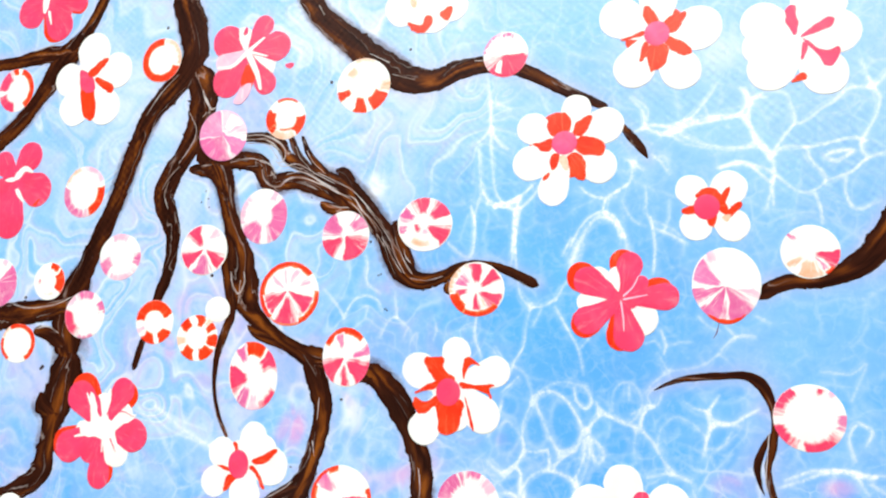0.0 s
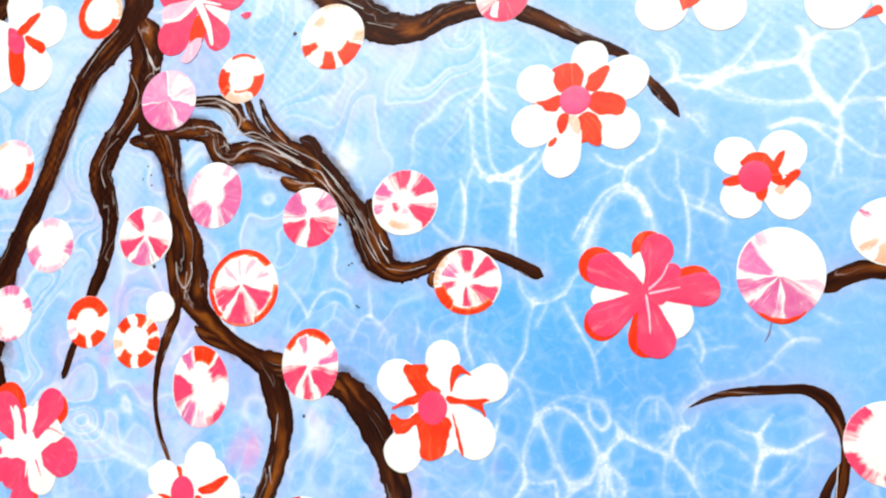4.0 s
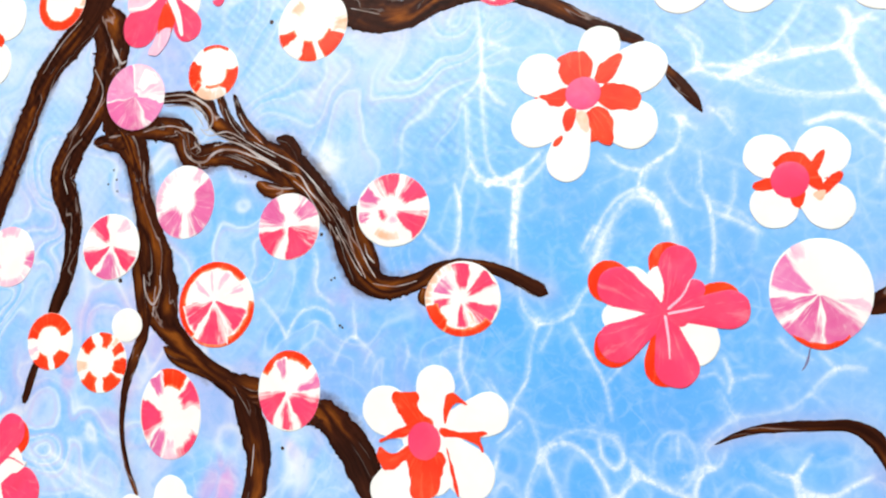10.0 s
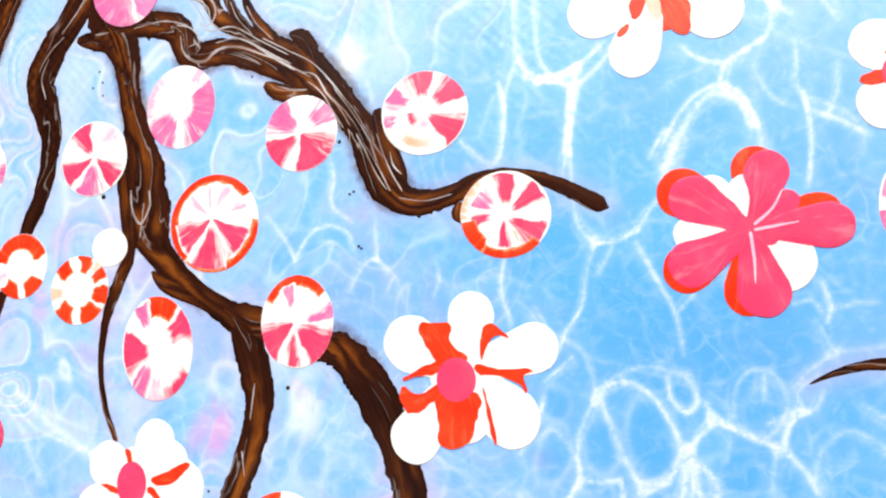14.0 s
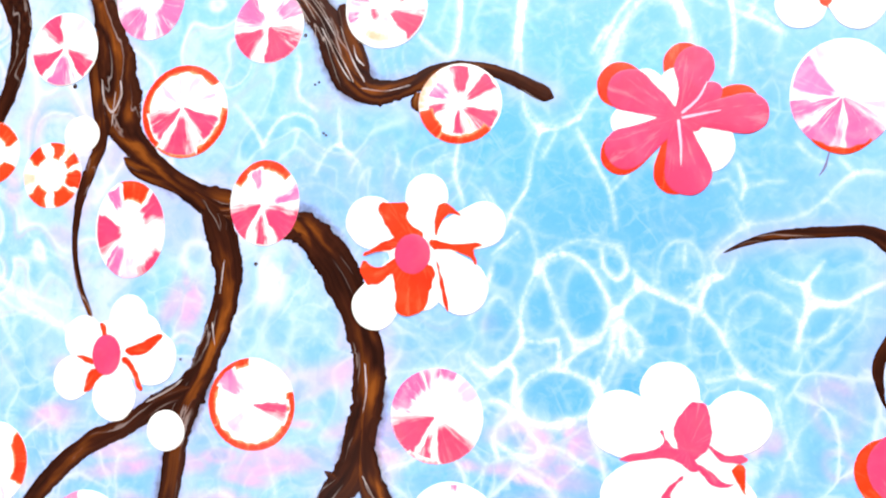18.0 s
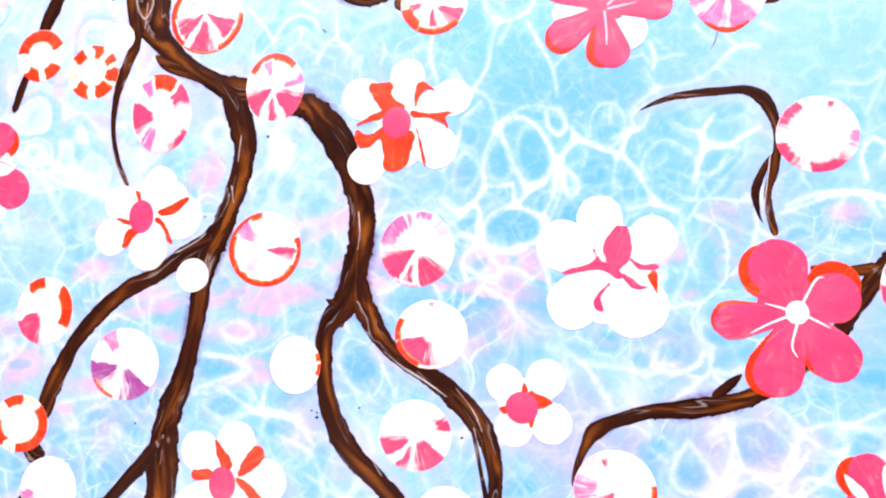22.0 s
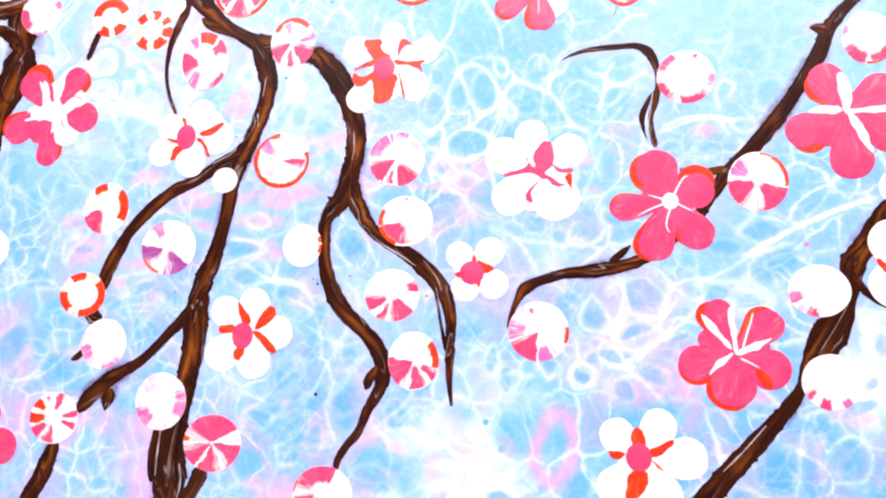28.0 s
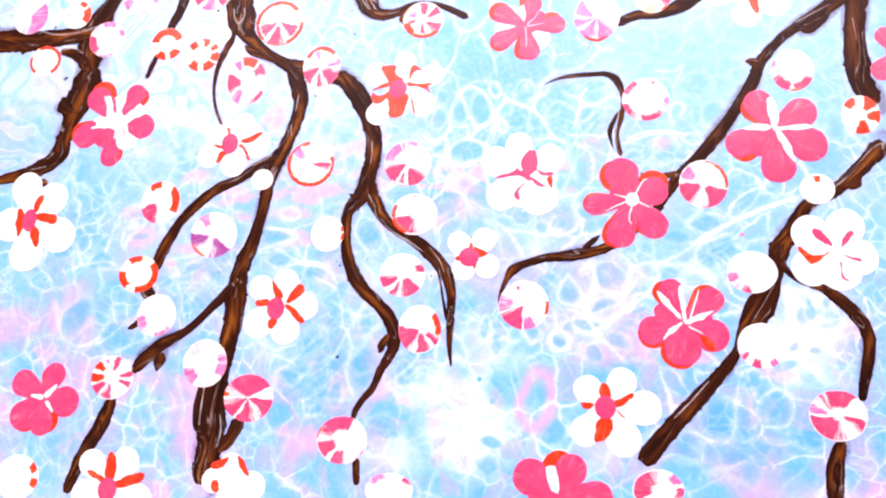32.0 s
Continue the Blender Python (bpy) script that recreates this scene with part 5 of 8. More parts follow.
vein(0.05, 0.72, [(6.82, 5.12), (6.8, 4.8), (6.97, 4.53), (7.35, 4.66)])
vein(0.07, 0.72, [(5.61, 5.31), (5.37, 5.44), (4.97, 5.58), (4.66, 5.47)])
vein(0.06, 0.72, [(3.07, 7.07), (3.27, 6.75), (3.32, 6.4), (3.64, 6.26)])
vein(0.06, 0.72, [(7.25, 7.36), (7.32, 7.02), (7.4, 6.81)])
vein(0.08, 0.72, [(6.48, 5.57), (6.71, 5.64), (6.99, 5.62), (6.69, 5.45), (6.51, 5.53)])
vein(0.05, 0.72, [(3.4, 5.87), (3.61, 5.69), (3.73, 5.45)])
round_cell(3.84, -4.56, 0.29, 0.26, 0, 0.8)
round_cell(4.82, -4.78, 0.34, 0.29, 20, 0.6)
round_cell(1.76, -5.43, 0.18, 0.27, 0, 0.8)
round_cell(2.96, -5.58, 0.21, 0.14, 0, 0.9)
round_cell(3.60, -5.68, 0.26, 0.21, 0, 1)
round_cell(4.01, -5.26, 0.32, 0.14, 20, 0.8)
round_cell(4.52, -5.37, 0.23, 0.14, 0, 0.7)
round_cell(1.14, -4.84, 0.43, 0.37, 0, 0.55)
round_cell(-0.12, -6.32, 0.25, 0.37, 0, 0.7)
round_cell(6.14, -3.94, 0.28, 0.13, 0, 0.8)
round_cell(6.86, -3.94, 0.33, 0.13, 0, 0.8)
round_cell(7.65, -4.85, 0.15, 0.19, 0, 0.7)
round_cell(-2.89, -5.91, 0.59, 0.26, 45, 0.9)
round_cell(-2.33, -6.50, 0.78, 0.19, 42, 0.8)
round_cell(-3.42, -6.78, 0.29, 0.24, 0, 0.9)
round_cell(-2.62, -7.06, 0.23, 0.47, -30, 0.9)
round_cell(-1.29, -6.65, 0.46, 0.61, 0, 1)
round_cell(-0.29, -6.62, 0.37, 0.31, 0, 0.9)
round_cell(-2.16, -4.83, 0.33, 0.33, 0, 0.7)
round_cell(-1.29, -5.38, 0.23, 0.36, 0, 0.8)
round_cell(-0.98, -8.06, 0.37, 0.22, 10, 0.6)
round_cell(-2.52, -7.72, 0.23, 0.26, 0, 0.5)
round_cell(7.55, -6.47, 0.27, 0.22, 0, 0.9)
round_cell(8.16, -6.52, 0.27, 0.27, 0, 0.8)
round_cell(7.32, -7.41, 0.55, 0.51, 0, 1)
round_cell(8.66, -7.06, 0.33, 0.36, 0, 0.6)
round_cell(6.68, -8.16, 0.55, 0.30, 0, 0.9)
round_cell(7.65, -8.18, 0.72, 0.34, 0, 1)
round_cell(8.71, -8.20, 0.35, 0.18, 0, 0.8)
round_cell(9.44, -7.82, 0.35, 0.23, 0, 0.8)
round_cell(9.52, -4.98, 0.17, 0.27, 15, 0.7)
round_cell(9.17, -5.68, 0.12, 0.17, 0, 0.7)
spot("L", 4.94, -4.01, 0.29, 0.37, 0, 0.8)
spot("L", 4.52, -5.95, 0.36, 0.20, -25, 0.7)
spot("L", 5.59, -5.92, 0.53, 0.14, -40, 0.6)
spot("L", -0.27, -7.27, 0.28, 0.09, 30, 0.9)
spot("L", 0.60, -7.58, 0.17, 0.33, 0, 0.8)
spot("L", -3.39, -8.23, 0.26, 0.15, 0, 0.7)
spot("L", -3.19, -7.38, 0.21, 0.26, 0, 0.4)
spot("L", 8.17, -7.38, 0.15, 0.36, -20, 0.5)
spot("L", 10.46, -5.22, 0.19, 0.11, 0, 0.9)
spot("L", 9.07, -6.31, 0.34, 0.13, 0, 0.9)

spot("L", -6.68, -1.26, 0.38, 0.14, 0, 0.8)
spot("L", -2.91, -1.64, 0.56, 0.15, 5, 0.9)
spot("L", -3.29, -1.96, 0.44, 0.11, 0, 0.8)
spot("L", -5.08, -2.39, 0.27, 0.12, 0, 0.8)
spot("L", -6.02, -2.51, 0.38, 0.14, 0, 0.7)
spot("L", -2.44, -1.14, 0.24, 0.08, 0, 0.7)
spot("L", -3.65, -2.91, 0.59, 0.09, 0, 0.7)
spot("L", -1.68, -1.87, 0.28, 0.13, 0, 0.7)
spot("L", -7.23, -2.28, 0.28, 0.12, 0, 0.7)
spot("L", 1.39, -1.15, 0.33, 0.12, -30, 0.9)
spot("L", 1.14, -1.53, 0.42, 0.09, -20, 0.9)
spot("L", 1.55, -1.44, 0.25, 0.07, -30, 0.8)
spot("L", 0.37, -1.09, 0.22, 0.11, 0, 0.8)
spot("L", 3.78, -1.07, 0.15, 0.18, 0, 0.5)
spot("L", 3.92, -1.73, 0.15, 0.08, 0, 0.6)
spot("L", 0.46, -1.51, 0.34, 0.09, 10, 0.8)
spot("L", 0.03, -1.52, 0.26, 0.08, 0, 0.7)
spot("O", 4.50, -0.69, 0.33, 0.39, 0, 0.25)
spot("O", 4.52, -1.32, 0.22, 0.22, 0, 0.3)
spot("O", 2.75, -2.32, 0.31, 0.31, 0, 0.2)

vein(0.16, 0.8, [(1.76, 3.68), (1.86, 4.03), (2.1, 4.46), (2.36, 4.66), (2.61, 4.59), (2.8, 4.27), (2.87, 3.97)])
vein(0.06, 0.6, [(0.64, 4.89), (0.58, 4.3), (0.51, 3.75)])
vein(0.07, 0.6, [(0.17, 6.69), (0.2, 5.82), (0.28, 5.25), (0.64, 4.96), (0.93, 5.1), (1.16, 5.4)])
vein(0.05, 0.5, [(3.27, 5.23), (3.27, 4.63), (3.74, 4.33), (3.88, 4.07)])
vein(0.06, 0.6, [(1.52, 5.36), (1.29, 5.25), (1.16, 5.4)])

vein(0.22, 0.8, [(-8.05, 1.12), (-7.52, 0.75), (-6.87, 0.34), (-6.09, 0.02)])
vein(0.12, 0.6, [(-8.59, 1.46), (-8.26, 0.91), (-7.72, 0.44), (-7.25, -0.32)])
vein(0.14, 0.5, [(-8.15, 2.83), (-8.49, 2.33), (-8.61, 1.77)])
vein(0.08, 0.5, [(-7.38, 2.08), (-7.06, 1.47), (-6.34, 1.12), (-6.13, 0.89)])
spot("L", -4.26, 0.47, 0.17, 0.43, -20, 0.9)
spot("L", -7.22, 3.25, 0.26, 0.38, 0, 0.4)
spot("L", -7.60, 2.27, 0.17, 0.35, 0, 0.5)
spot("L", -6.64, 1.48, 0.31, 0.17, -30, 0.4)

# ---- what is painted on it ----
# branches
branch([(-9.61, 11.36, 0.15), (-10.16, 10.38, 0.19), (-10.89, 9.57, 0.36), (-11.63, 8.68, 0.23), (-12.29, 8, 0.23), (-13.16, 7.41, 0.23), (-14.21, 6.67, 0.24)], "dark brown glossy paint branch on the canvas")
branch([(-10.56, 9.8, 0.19), (-11.53, 9.81, 0.23), (-12.42, 9.74, 0.17), (-13.35, 9.73, 0.17), (-14.49, 9.74, 0.18), (-15.67, 9.76, 0.18)], "dark brown side branch of poured paint")
branch([(-7.5, 11.03, 0.34), (-7.09, 9.81, 0.39), (-7.14, 9.07, 0.33), (-7.75, 8.39, 0.3), (-8.33, 7.75, 0.24), (-8.8, 6.73, 0.24), (-9.16, 5.78, 0.23), (-9.6, 4.91, 0.26), (-9.97, 4.17, 0.27), (-10.26, 3.56, 0.45), (-10.43, 2.82, 0.42), (-10.29, 2.01, 0.33)], "thick dark brown branch of glossy poured paint")
branch([(-10.23, 2.21, 0.5), (-10.53, 1.17, 0.42), (-10.76, 0.32, 0.26), (-11, -0.6, 0.28), (-11.7, -1.04, 0.24), (-12.46, -1.25, 0.17), (-13.33, -1.41, 0.16)], "dark brown branch with ragged side stubs")
branch([(-11.08, 1.28, 0.09), (-10.95, 1.01, 0.28), (-10.55, 0.74, 0.24)], "dark brown ragged stub of a branch")
branch([(-11.54, -1.45, 0.1), (-11.34, -1.4, 0.14), (-11.16, -1.42, 0.09)], "small dark brown drip of paint")
branch([(-10.16, 3.35, 0.33), (-11.25, 3.25, 0.28), (-12.1, 3.14, 0.34), (-12.98, 3.17, 0.38), (-14.26, 3.2, 0.36)], "dark brown side branch with pale marbling")
branch([(-10.48, 2.38, 0.21), (-10.9, 2.67, 0.18), (-11.38, 2.76, 0.11)], "dark brown curled side twig")
branch([(-6.95, 8.94, 0.33), (-6.77, 8.21, 0.41), (-6.94, 7.6, 0.29), (-7.15, 7, 0.26), (-7.59, 6.35, 0.29), (-7.8, 5.82, 0.29), (-7.57, 5.13, 0.23), (-7.52, 4.59, 0.17), (-7.65, 3.93, 0.16), (-7.86, 3.47, 0.13), (-8, 3.02, 0.1)], "brown hanging branch narrowing to a thin end")
branch([(-8.11, 2.76, 0.06), (-8.32, 2.24, 0.09), (-8.47, 1.79, 0.07)], "short dark brown twig end")
branch([(-6.87, 7.81, 0.32), (-6.58, 6.81, 0.37), (-6.22, 6.24, 0.28), (-6.06, 5.43, 0.19), (-5.85, 4.76, 0.26), (-5.72, 4.1, 0.38), (-5.6, 3.5, 0.38), (-5.42, 3.07, 0.25), (-5.02, 2.68, 0.17), (-4.5, 2.3, 0.16), (-4.02, 2.02, 0.22), (-3.8, 1.85, 0.2)], "brown main branch with lighter caramel core")
branch([(-4.25, 2.18, 0.12), (-3.9, 2.02, 0.24), (-3.45, 1.9, 0.21), (-2.9, 1.75, 0.2), (-2.5, 1.55, 0.22)], "short brown link of the branch under a bud")
branch([(-5.5, 2.74, 0.04), (-5.3, 2.58, 0.11), (-5.05, 2.46, 0.12), (-4.67, 2.28, 0.08), (-4.35, 2.1, 0.05)], "dark brown ragged edge of the main branch")
branch([(-4.06, 2.06, 0.16), (-3.86, 1.68, 0.24), (-3.72, 1.25, 0.24), (-3.65, 0.75, 0.22), (-3.78, 0.25, 0.21), (-3.98, -0.34, 0.2), (-4.23, -0.82, 0.26), (-4.4, -1.4, 0.2), (-4.45, -1.93, 0.18), (-4.57, -2.56, 0.16), (-4.72, -3.18, 0.2), (-4.93, -3.71, 0.24), (-5.08, -4.23, 0.22), (-5.1, -4.7, 0.16)], "long brown branch with caramel streaks")
branch([(-6.08, 4.75, 0.05), (-6.12, 4.2, 0.09), (-6.02, 3.65, 0.11), (-5.92, 3.1, 0.12), (-6.07, 2.6, 0.11), (-6.25, 2.1, 0.08), (-6.31, 1.65, 0.06), (-6.29, 1.2, 0.05), (-6.16, 0.71, 0.05), (-5.95, 0.28, 0.04)], "thin dark brown hanging twig")
branch([(-2.75, 1.73, 0.22), (-2.41, 1.57, 0.23), (-2.0, 1.12, 0.29), (-1.69, 0.54, 0.25), (-1.47, -0.11, 0.23), (-1.46, -0.73, 0.23), (-1.57, -1.35, 0.23), (-1.72, -1.85, 0.23), (-2.03, -2.26, 0.17), (-2.09, -2.76, 0.15), (-2.03, -3.36, 0.16), (-1.86, -3.9, 0.18), (-1.62, -4.32, 0.2), (-1.29, -4.63, 0.19), (-0.92, -5, 0.18), (-0.66, -5.39, 0.19), (-0.62, -5.79, 0.18), (-0.69, -6.12, 0.15), (-0.92, -6.54, 0.11), (-1.1, -7, 0.1), (-1.36, -7.31, 0.09), (-1.54, -7.62, 0.08), (-1.59, -7.91, 0.05)], "long winding brown branch with glossy streaks")
branch([(-1.5, -0.75, 0.05), (-1.52, -1.2, 0.14), (-1.46, -1.7, 0.2), (-1.25, -2.15, 0.19), (-1.0, -2.53, 0.15), (-0.6, -2.86, 0.14), (-0.09, -3.15, 0.17), (0.36, -3.53, 0.2), (0.71, -4, 0.18), (0.86, -4.56, 0.13), (0.86, -5.03, 0.1), (0.83, -5.5, 0.07), (0.84, -5.96, 0.05)], "curved brown branch thinning to a point")
branch([(0.87, -5.08, 0.13), (0.86, -5.58, 0.08), (0.87, -5.99, 0.06), (0.92, -6.4, 0.03)], "pointed dark brown branch tip")
branch([(0.48, -3.82, 0.04), (0.57, -4.29, 0.03), (0.67, -4.76, 0.04), (0.77, -5.22, 0.05)], "fine brown strand of paint")
branch([(-0.73, -5.61, 0.08), (-0.89, -5.83, 0.11), (-0.94, -6, 0.1), (-0.99, -6.1, 0.04)], "dark brown pointed stub")
branch([(-1.44, -8.77, 0.1), (-1.39, -9.43, 0.09)], "thin brown twig below a bud")
branch([(-2.07, -1.78, 0.02), (-1.97, -1.84, 0.06), (-1.84, -1.9, 0.08)], "frayed dark brown paint edge")
branch([(-6.79, 6.47, 0.25), (-6, 6.59, 0.22), (-5.28, 6.41, 0.24), (-4.98, 5.98, 0.23), (-4.35, 5.96, 0.21), (-3.69, 5.7, 0.18), (-3.05, 5.36, 0.18), (-2.59, 4.9, 0.17)], "brown marbled branch with white paint swirls")
branch([(-5.79, 7.09, 0.1), (-5.17, 7.03, 0.12), (-4.76, 6.85, 0.14), (-4.53, 6.49, 0.14), (-4.13, 6.23, 0.14), (-3.64, 5.96, 0.18), (-3.05, 5.61, 0.24), (-2.59, 5.08, 0.25), (-2.24, 4.65, 0.21), (-2.03, 4.18, 0.24), (-1.78, 3.77, 0.26), (-1.47, 3.56, 0.19), (-1.01, 3.6, 0.15), (-0.55, 3.79, 0.12), (-0.1, 3.85, 0.09), (0.33, 3.75, 0.09), (0.66, 3.59, 0.1), (0.95, 3.42, 0.1), (1.08, 3.36, 0.03)], "brown marbled branch sweeping to a thin rounded tip")
branch([(-4.51, 7.07, 0.07), (-4.32, 6.6, 0.09), (-4, 6.17, 0.1)], "short brown twig of paint")
branch([(-4.2, 6.98, 0.04), (-3.99, 6.49, 0.08), (-3.56, 6.01, 0.09)], "short brown twig of paint")
branch([(-3.37, 6.12, 0.06), (-3.14, 6.01, 0.13), (-3, 5.68, 0.16)], "dark brown feathered paint edge")
branch([(-3.74, 5.4, 0.09), (-3.47, 5.25, 0.13), (-3.05, 5.19, 0.1)], "dark brown feathered paint edge")
branch([(-1.99, 4.88, 0.09), (-1.92, 4.58, 0.15), (-1.77, 4.21, 0.13), (-1.57, 3.89, 0.07)], "dark brown feathered paint edge")
branch([(-7.13, 6.46, 0.09), (-6.73, 6.39, 0.16), (-6.41, 6.26, 0.11)], "dark brown feathered paint edge")
branch([(-0.82, 3.53, 0.07), (-0.82, 3.37, 0.1), (-0.77, 3.25, 0.05)], "small dark brown spot of paint")
branch([(-4.17, 10.51, 0.26), (-3.73, 9.76, 0.26), (-3.03, 9.09, 0.3), (-2.35, 8.47, 0.36), (-1.69, 8.03, 0.33), (-1.04, 7.92, 0.26), (-0.53, 8.08, 0.23), (0.1, 8.13, 0.19), (0.71, 7.99, 0.16), (1.3, 7.67, 0.14), (1.87, 7.3, 0.12), (2.59, 6.92, 0.08)], "brown branch with dark upper edge")
branch([(2.81, 6.6, 0.03), (3.01, 6.29, 0.09), (3.21, 6.01, 0.08), (3.33, 5.79, 0.02)], "dark pointed branch tip beyond the flower")
branch([(5.16, 2.99, 0.13), (5.65, 3.23, 0.15), (6.31, 3.26, 0.14), (6.98, 3.54, 0.23), (7.38, 4.05, 0.21), (7.8, 4.71, 0.18), (8.34, 5.14, 0.17), (9, 5.49, 0.17), (9.93, 5.99, 0.14)], "brown branch with caramel underside")
branch([(8.34, 5.21, 0.08), (8.68, 5.5, 0.08), (8.89, 5.87, 0.06)], "small caramel brown twig")
branch([(9.06, 5.39, 0.07), (9.25, 5.33, 0.12), (9.39, 5.52, 0.1)], "small brown stub on a branch")
branch([(3.22, 1.28, 0.01), (3.5, 1.41, 0.04), (3.87, 1.5, 0.06), (4.51, 1.54, 0.07), (4.87, 1.53, 0.08), (5.13, 1.36, 0.12), (5.29, 0.97, 0.07), (5.3, 0.62, 0.06), (5.24, 0.25, 0.08), (5.14, -0.12, 0.06), (5.17, -0.49, 0.06), (5.24, -0.79, 0.06)], "dark brown hooked twig with a fine tip")
branch([(5.24, 0.5, 0.03), (5.06, 0.19, 0.06), (4.96, -0.1, 0.07), (4.99, -0.42, 0.03), (5.05, -0.59, 0.01)], "dark blade of paint beside the hooked twig")
branch([(11.16, 3.71, 0.24), (10.45, 3.16, 0.19), (9.46, 2.47, 0.13), (8.88, 1.8, 0.15), (8.62, 1.2, 0.17), (8.14, 0.39, 0.15), (7.63, -0.34, 0.17), (7.14, -0.92, 0.16), (6.65, -1.43, 0.15), (6.32, -1.93, 0.12), (5.97, -2.43, 0.13), (5.56, -2.79, 0.11), (4.84, -3.26, 0.13), (4.02, -3.46, 0.15), (3.31, -3.54, 0.12), (2.83, -3.68, 0.11), (2.47, -3.86, 0.13), (2.29, -4.12, 0.08), (2.16, -4.46, 0.05), (2.11, -4.73, 0.04)], "long diagonal brown branch passing under a pink flower")
branch([(9.87, 2.69, 0.12), (10.08, 2.74, 0.22), (10.61, 3.2, 0.2)], "brown stub on a diagonal branch")
branch([(8.47, 1.79, 0.06), (8.64, 1.77, 0.12), (8.9, 1.65, 0.14)], "brown stub on a diagonal branch")
branch([(5.72, -1.3, 0.06), (6.2, -1.35, 0.07), (6.7, -1.31, 0.13)], "thin dark brown twig")
branch([(4.25, -3.29, 0.07), (4.49, -3.1, 0.08), (4.68, -2.93, 0.03)], "pointed dark brown side twig")
branch([(11.34, 3.7, 0.32), (11.23, 2.62, 0.26), (11.23, 1.71, 0.31), (11.29, 1.11, 0.3), (11.59, 0.51, 0.25)], "thick brown branch with caramel core")
branch([(11.69, -0.5, 0.27), (11.07, -1.23, 0.2), (10.46, -1.76, 0.17), (9.79, -2.15, 0.16), (9.42, -2.76, 0.22), (9.08, -3.29, 0.24), (8.91, -4.06, 0.18), (8.7, -4.5, 0.31), (8.43, -4.93, 0.32), (8.13, -5.36, 0.18), (7.98, -5.77, 0.12), (7.72, -6.18, 0.15), (7.3, -6.68, 0.18), (6.74, -7.3, 0.21), (6.33, -7.75, 0.22), (5.66, -8.58, 0.25)], "long brown branch with caramel streaks and pale marbling")
branch([(10.71, -1.69, 0.12), (10.91, -1.55, 0.2), (11.05, -1.37, 0.16)], "rounded dark brown stub")
branch([(9.04, -3.29, 0.06), (9.12, -3.69, 0.09), (9.44, -4.05, 0.06), (9.76, -4.18, 0.07)], "brown marbled side branch")
branch([(9.69, -4.18, 0.06), (10.05, -4.27, 0.11), (10.39, -4.53, 0.16), (10.72, -4.87, 0.17), (10.95, -5.24, 0.16), (10.98, -5.71, 0.15), (10.86, -6.33, 0.13), (10.73, -6.94, 0.1)], "curved dark brown side branch")
branch([(10.23, -7.87, 0.13), (10.04, -8.52, 0.21), (10, -9.4, 0.17)], "dark brown branch below a bud")
branch([(-4.2, -0.71, 0.18), (-4.71, -0.96, 0.16), (-5.28, -1.33, 0.15), (-5.92, -1.64, 0.16), (-6.5, -2.12, 0.16), (-6.95, -2.66, 0.15), (-7.33, -3.42, 0.18), (-7.52, -4.01, 0.15)], "brown side branch with pale sheen")
branch([(-7.83, -4.39, 0.12), (-7.63, -4.58, 0.21), (-7.4, -4.62, 0.09)], "short dark brown branch piece between buds")
branch([(-7.67, -5.29, 0.07), (-7.91, -5.51, 0.08), (-8.09, -5.61, 0.05)], "dark brown twig end")
branch([(-5.0, -4.1, 0.06), (-5.2, -4.42, 0.13), (-5.45, -4.72, 0.14), (-5.78, -5.05, 0.12), (-6.32, -5.59, 0.12), (-7.06, -6.02, 0.18), (-7.52, -6.44, 0.19), (-7.79, -6.79, 0.13)], "thin brown side branch")
branch([(-7.07, -6.24, 0.21), (-7.08, -6.53, 0.15), (-7.12, -6.75, 0.03)], "pointed brown drip under a branch")
branch([(-8.28, -7.47, 0.18), (-8.53, -8.23, 0.21), (-8.85, -8.8, 0.21), (-9.08, -9.37, 0.19), (-9.31, -10.01, 0.15)], "brown branch thinning downwards")
branch([(-8.55, -8.08, 0.15), (-8.54, -8.37, 0.12), (-8.64, -8.58, 0.06)], "dark smeared paint edge")
branch([(-4.84, -3.4, 0.08), (-4.98, -3.95, 0.22), (-5.03, -4.5, 0.28), (-5.07, -5.24, 0.28), (-5.17, -6.12, 0.25), (-5.33, -6.84, 0.3), (-5.44, -7.7, 0.43), (-5.39, -8.53, 0.38), (-5.5, -9.62, 0.34)], "thick brown branch with glossy caramel streaks")
branch([(-5.74, -7.03, 0.12), (-5.84, -7.71, 0.12), (-5.81, -8.27, 0.09)], "dark brown strand of paint")
branch([(-4.62, -7.88, 0.2), (-4.87, -8.44, 0.17), (-5.14, -8.76, 0.11)], "dark brown smeared branch edge")
branch([(-5.41, -9.1, 0.14), (-5.11, -9.04, 0.11), (-4.87, -8.89, 0.07)], "dark brown side twig")
branch([(-6.54, 6.58, 0.23), (-6.33, 6.29, 0.27), (-6.17, 5.94, 0.19), (-6.08, 5.53, 0.13), (-6.02, 5.23, 0.09)], "brown flared fork of the branch with caramel core")

# pale swirls on the branches: marbled paint, and gloss highlights drawn as paint
swirl("S", 0.04, [(-5.7, 7.12), (-5.18, 7.09), (-4.77, 6.88), (-4.61, 6.63), (-4.68, 6.43), (-4.81, 6.42)])
swirl("S", 0.03, [(-5.65, 7.03), (-5.17, 6.99), (-4.88, 6.83), (-4.74, 6.6)])
swirl("S", 0.05, [(-5.2, 6.3), (-5.15, 6.06), (-4.97, 5.89), (-4.74, 5.86), (-4.55, 6), (-4.19, 6.01), (-3.58, 5.76)])
swirl("S", 0.03, [(-4.87, 6.46), (-4.67, 6.31), (-4.3, 6.33), (-3.86, 6.08), (-3.37, 5.8)])
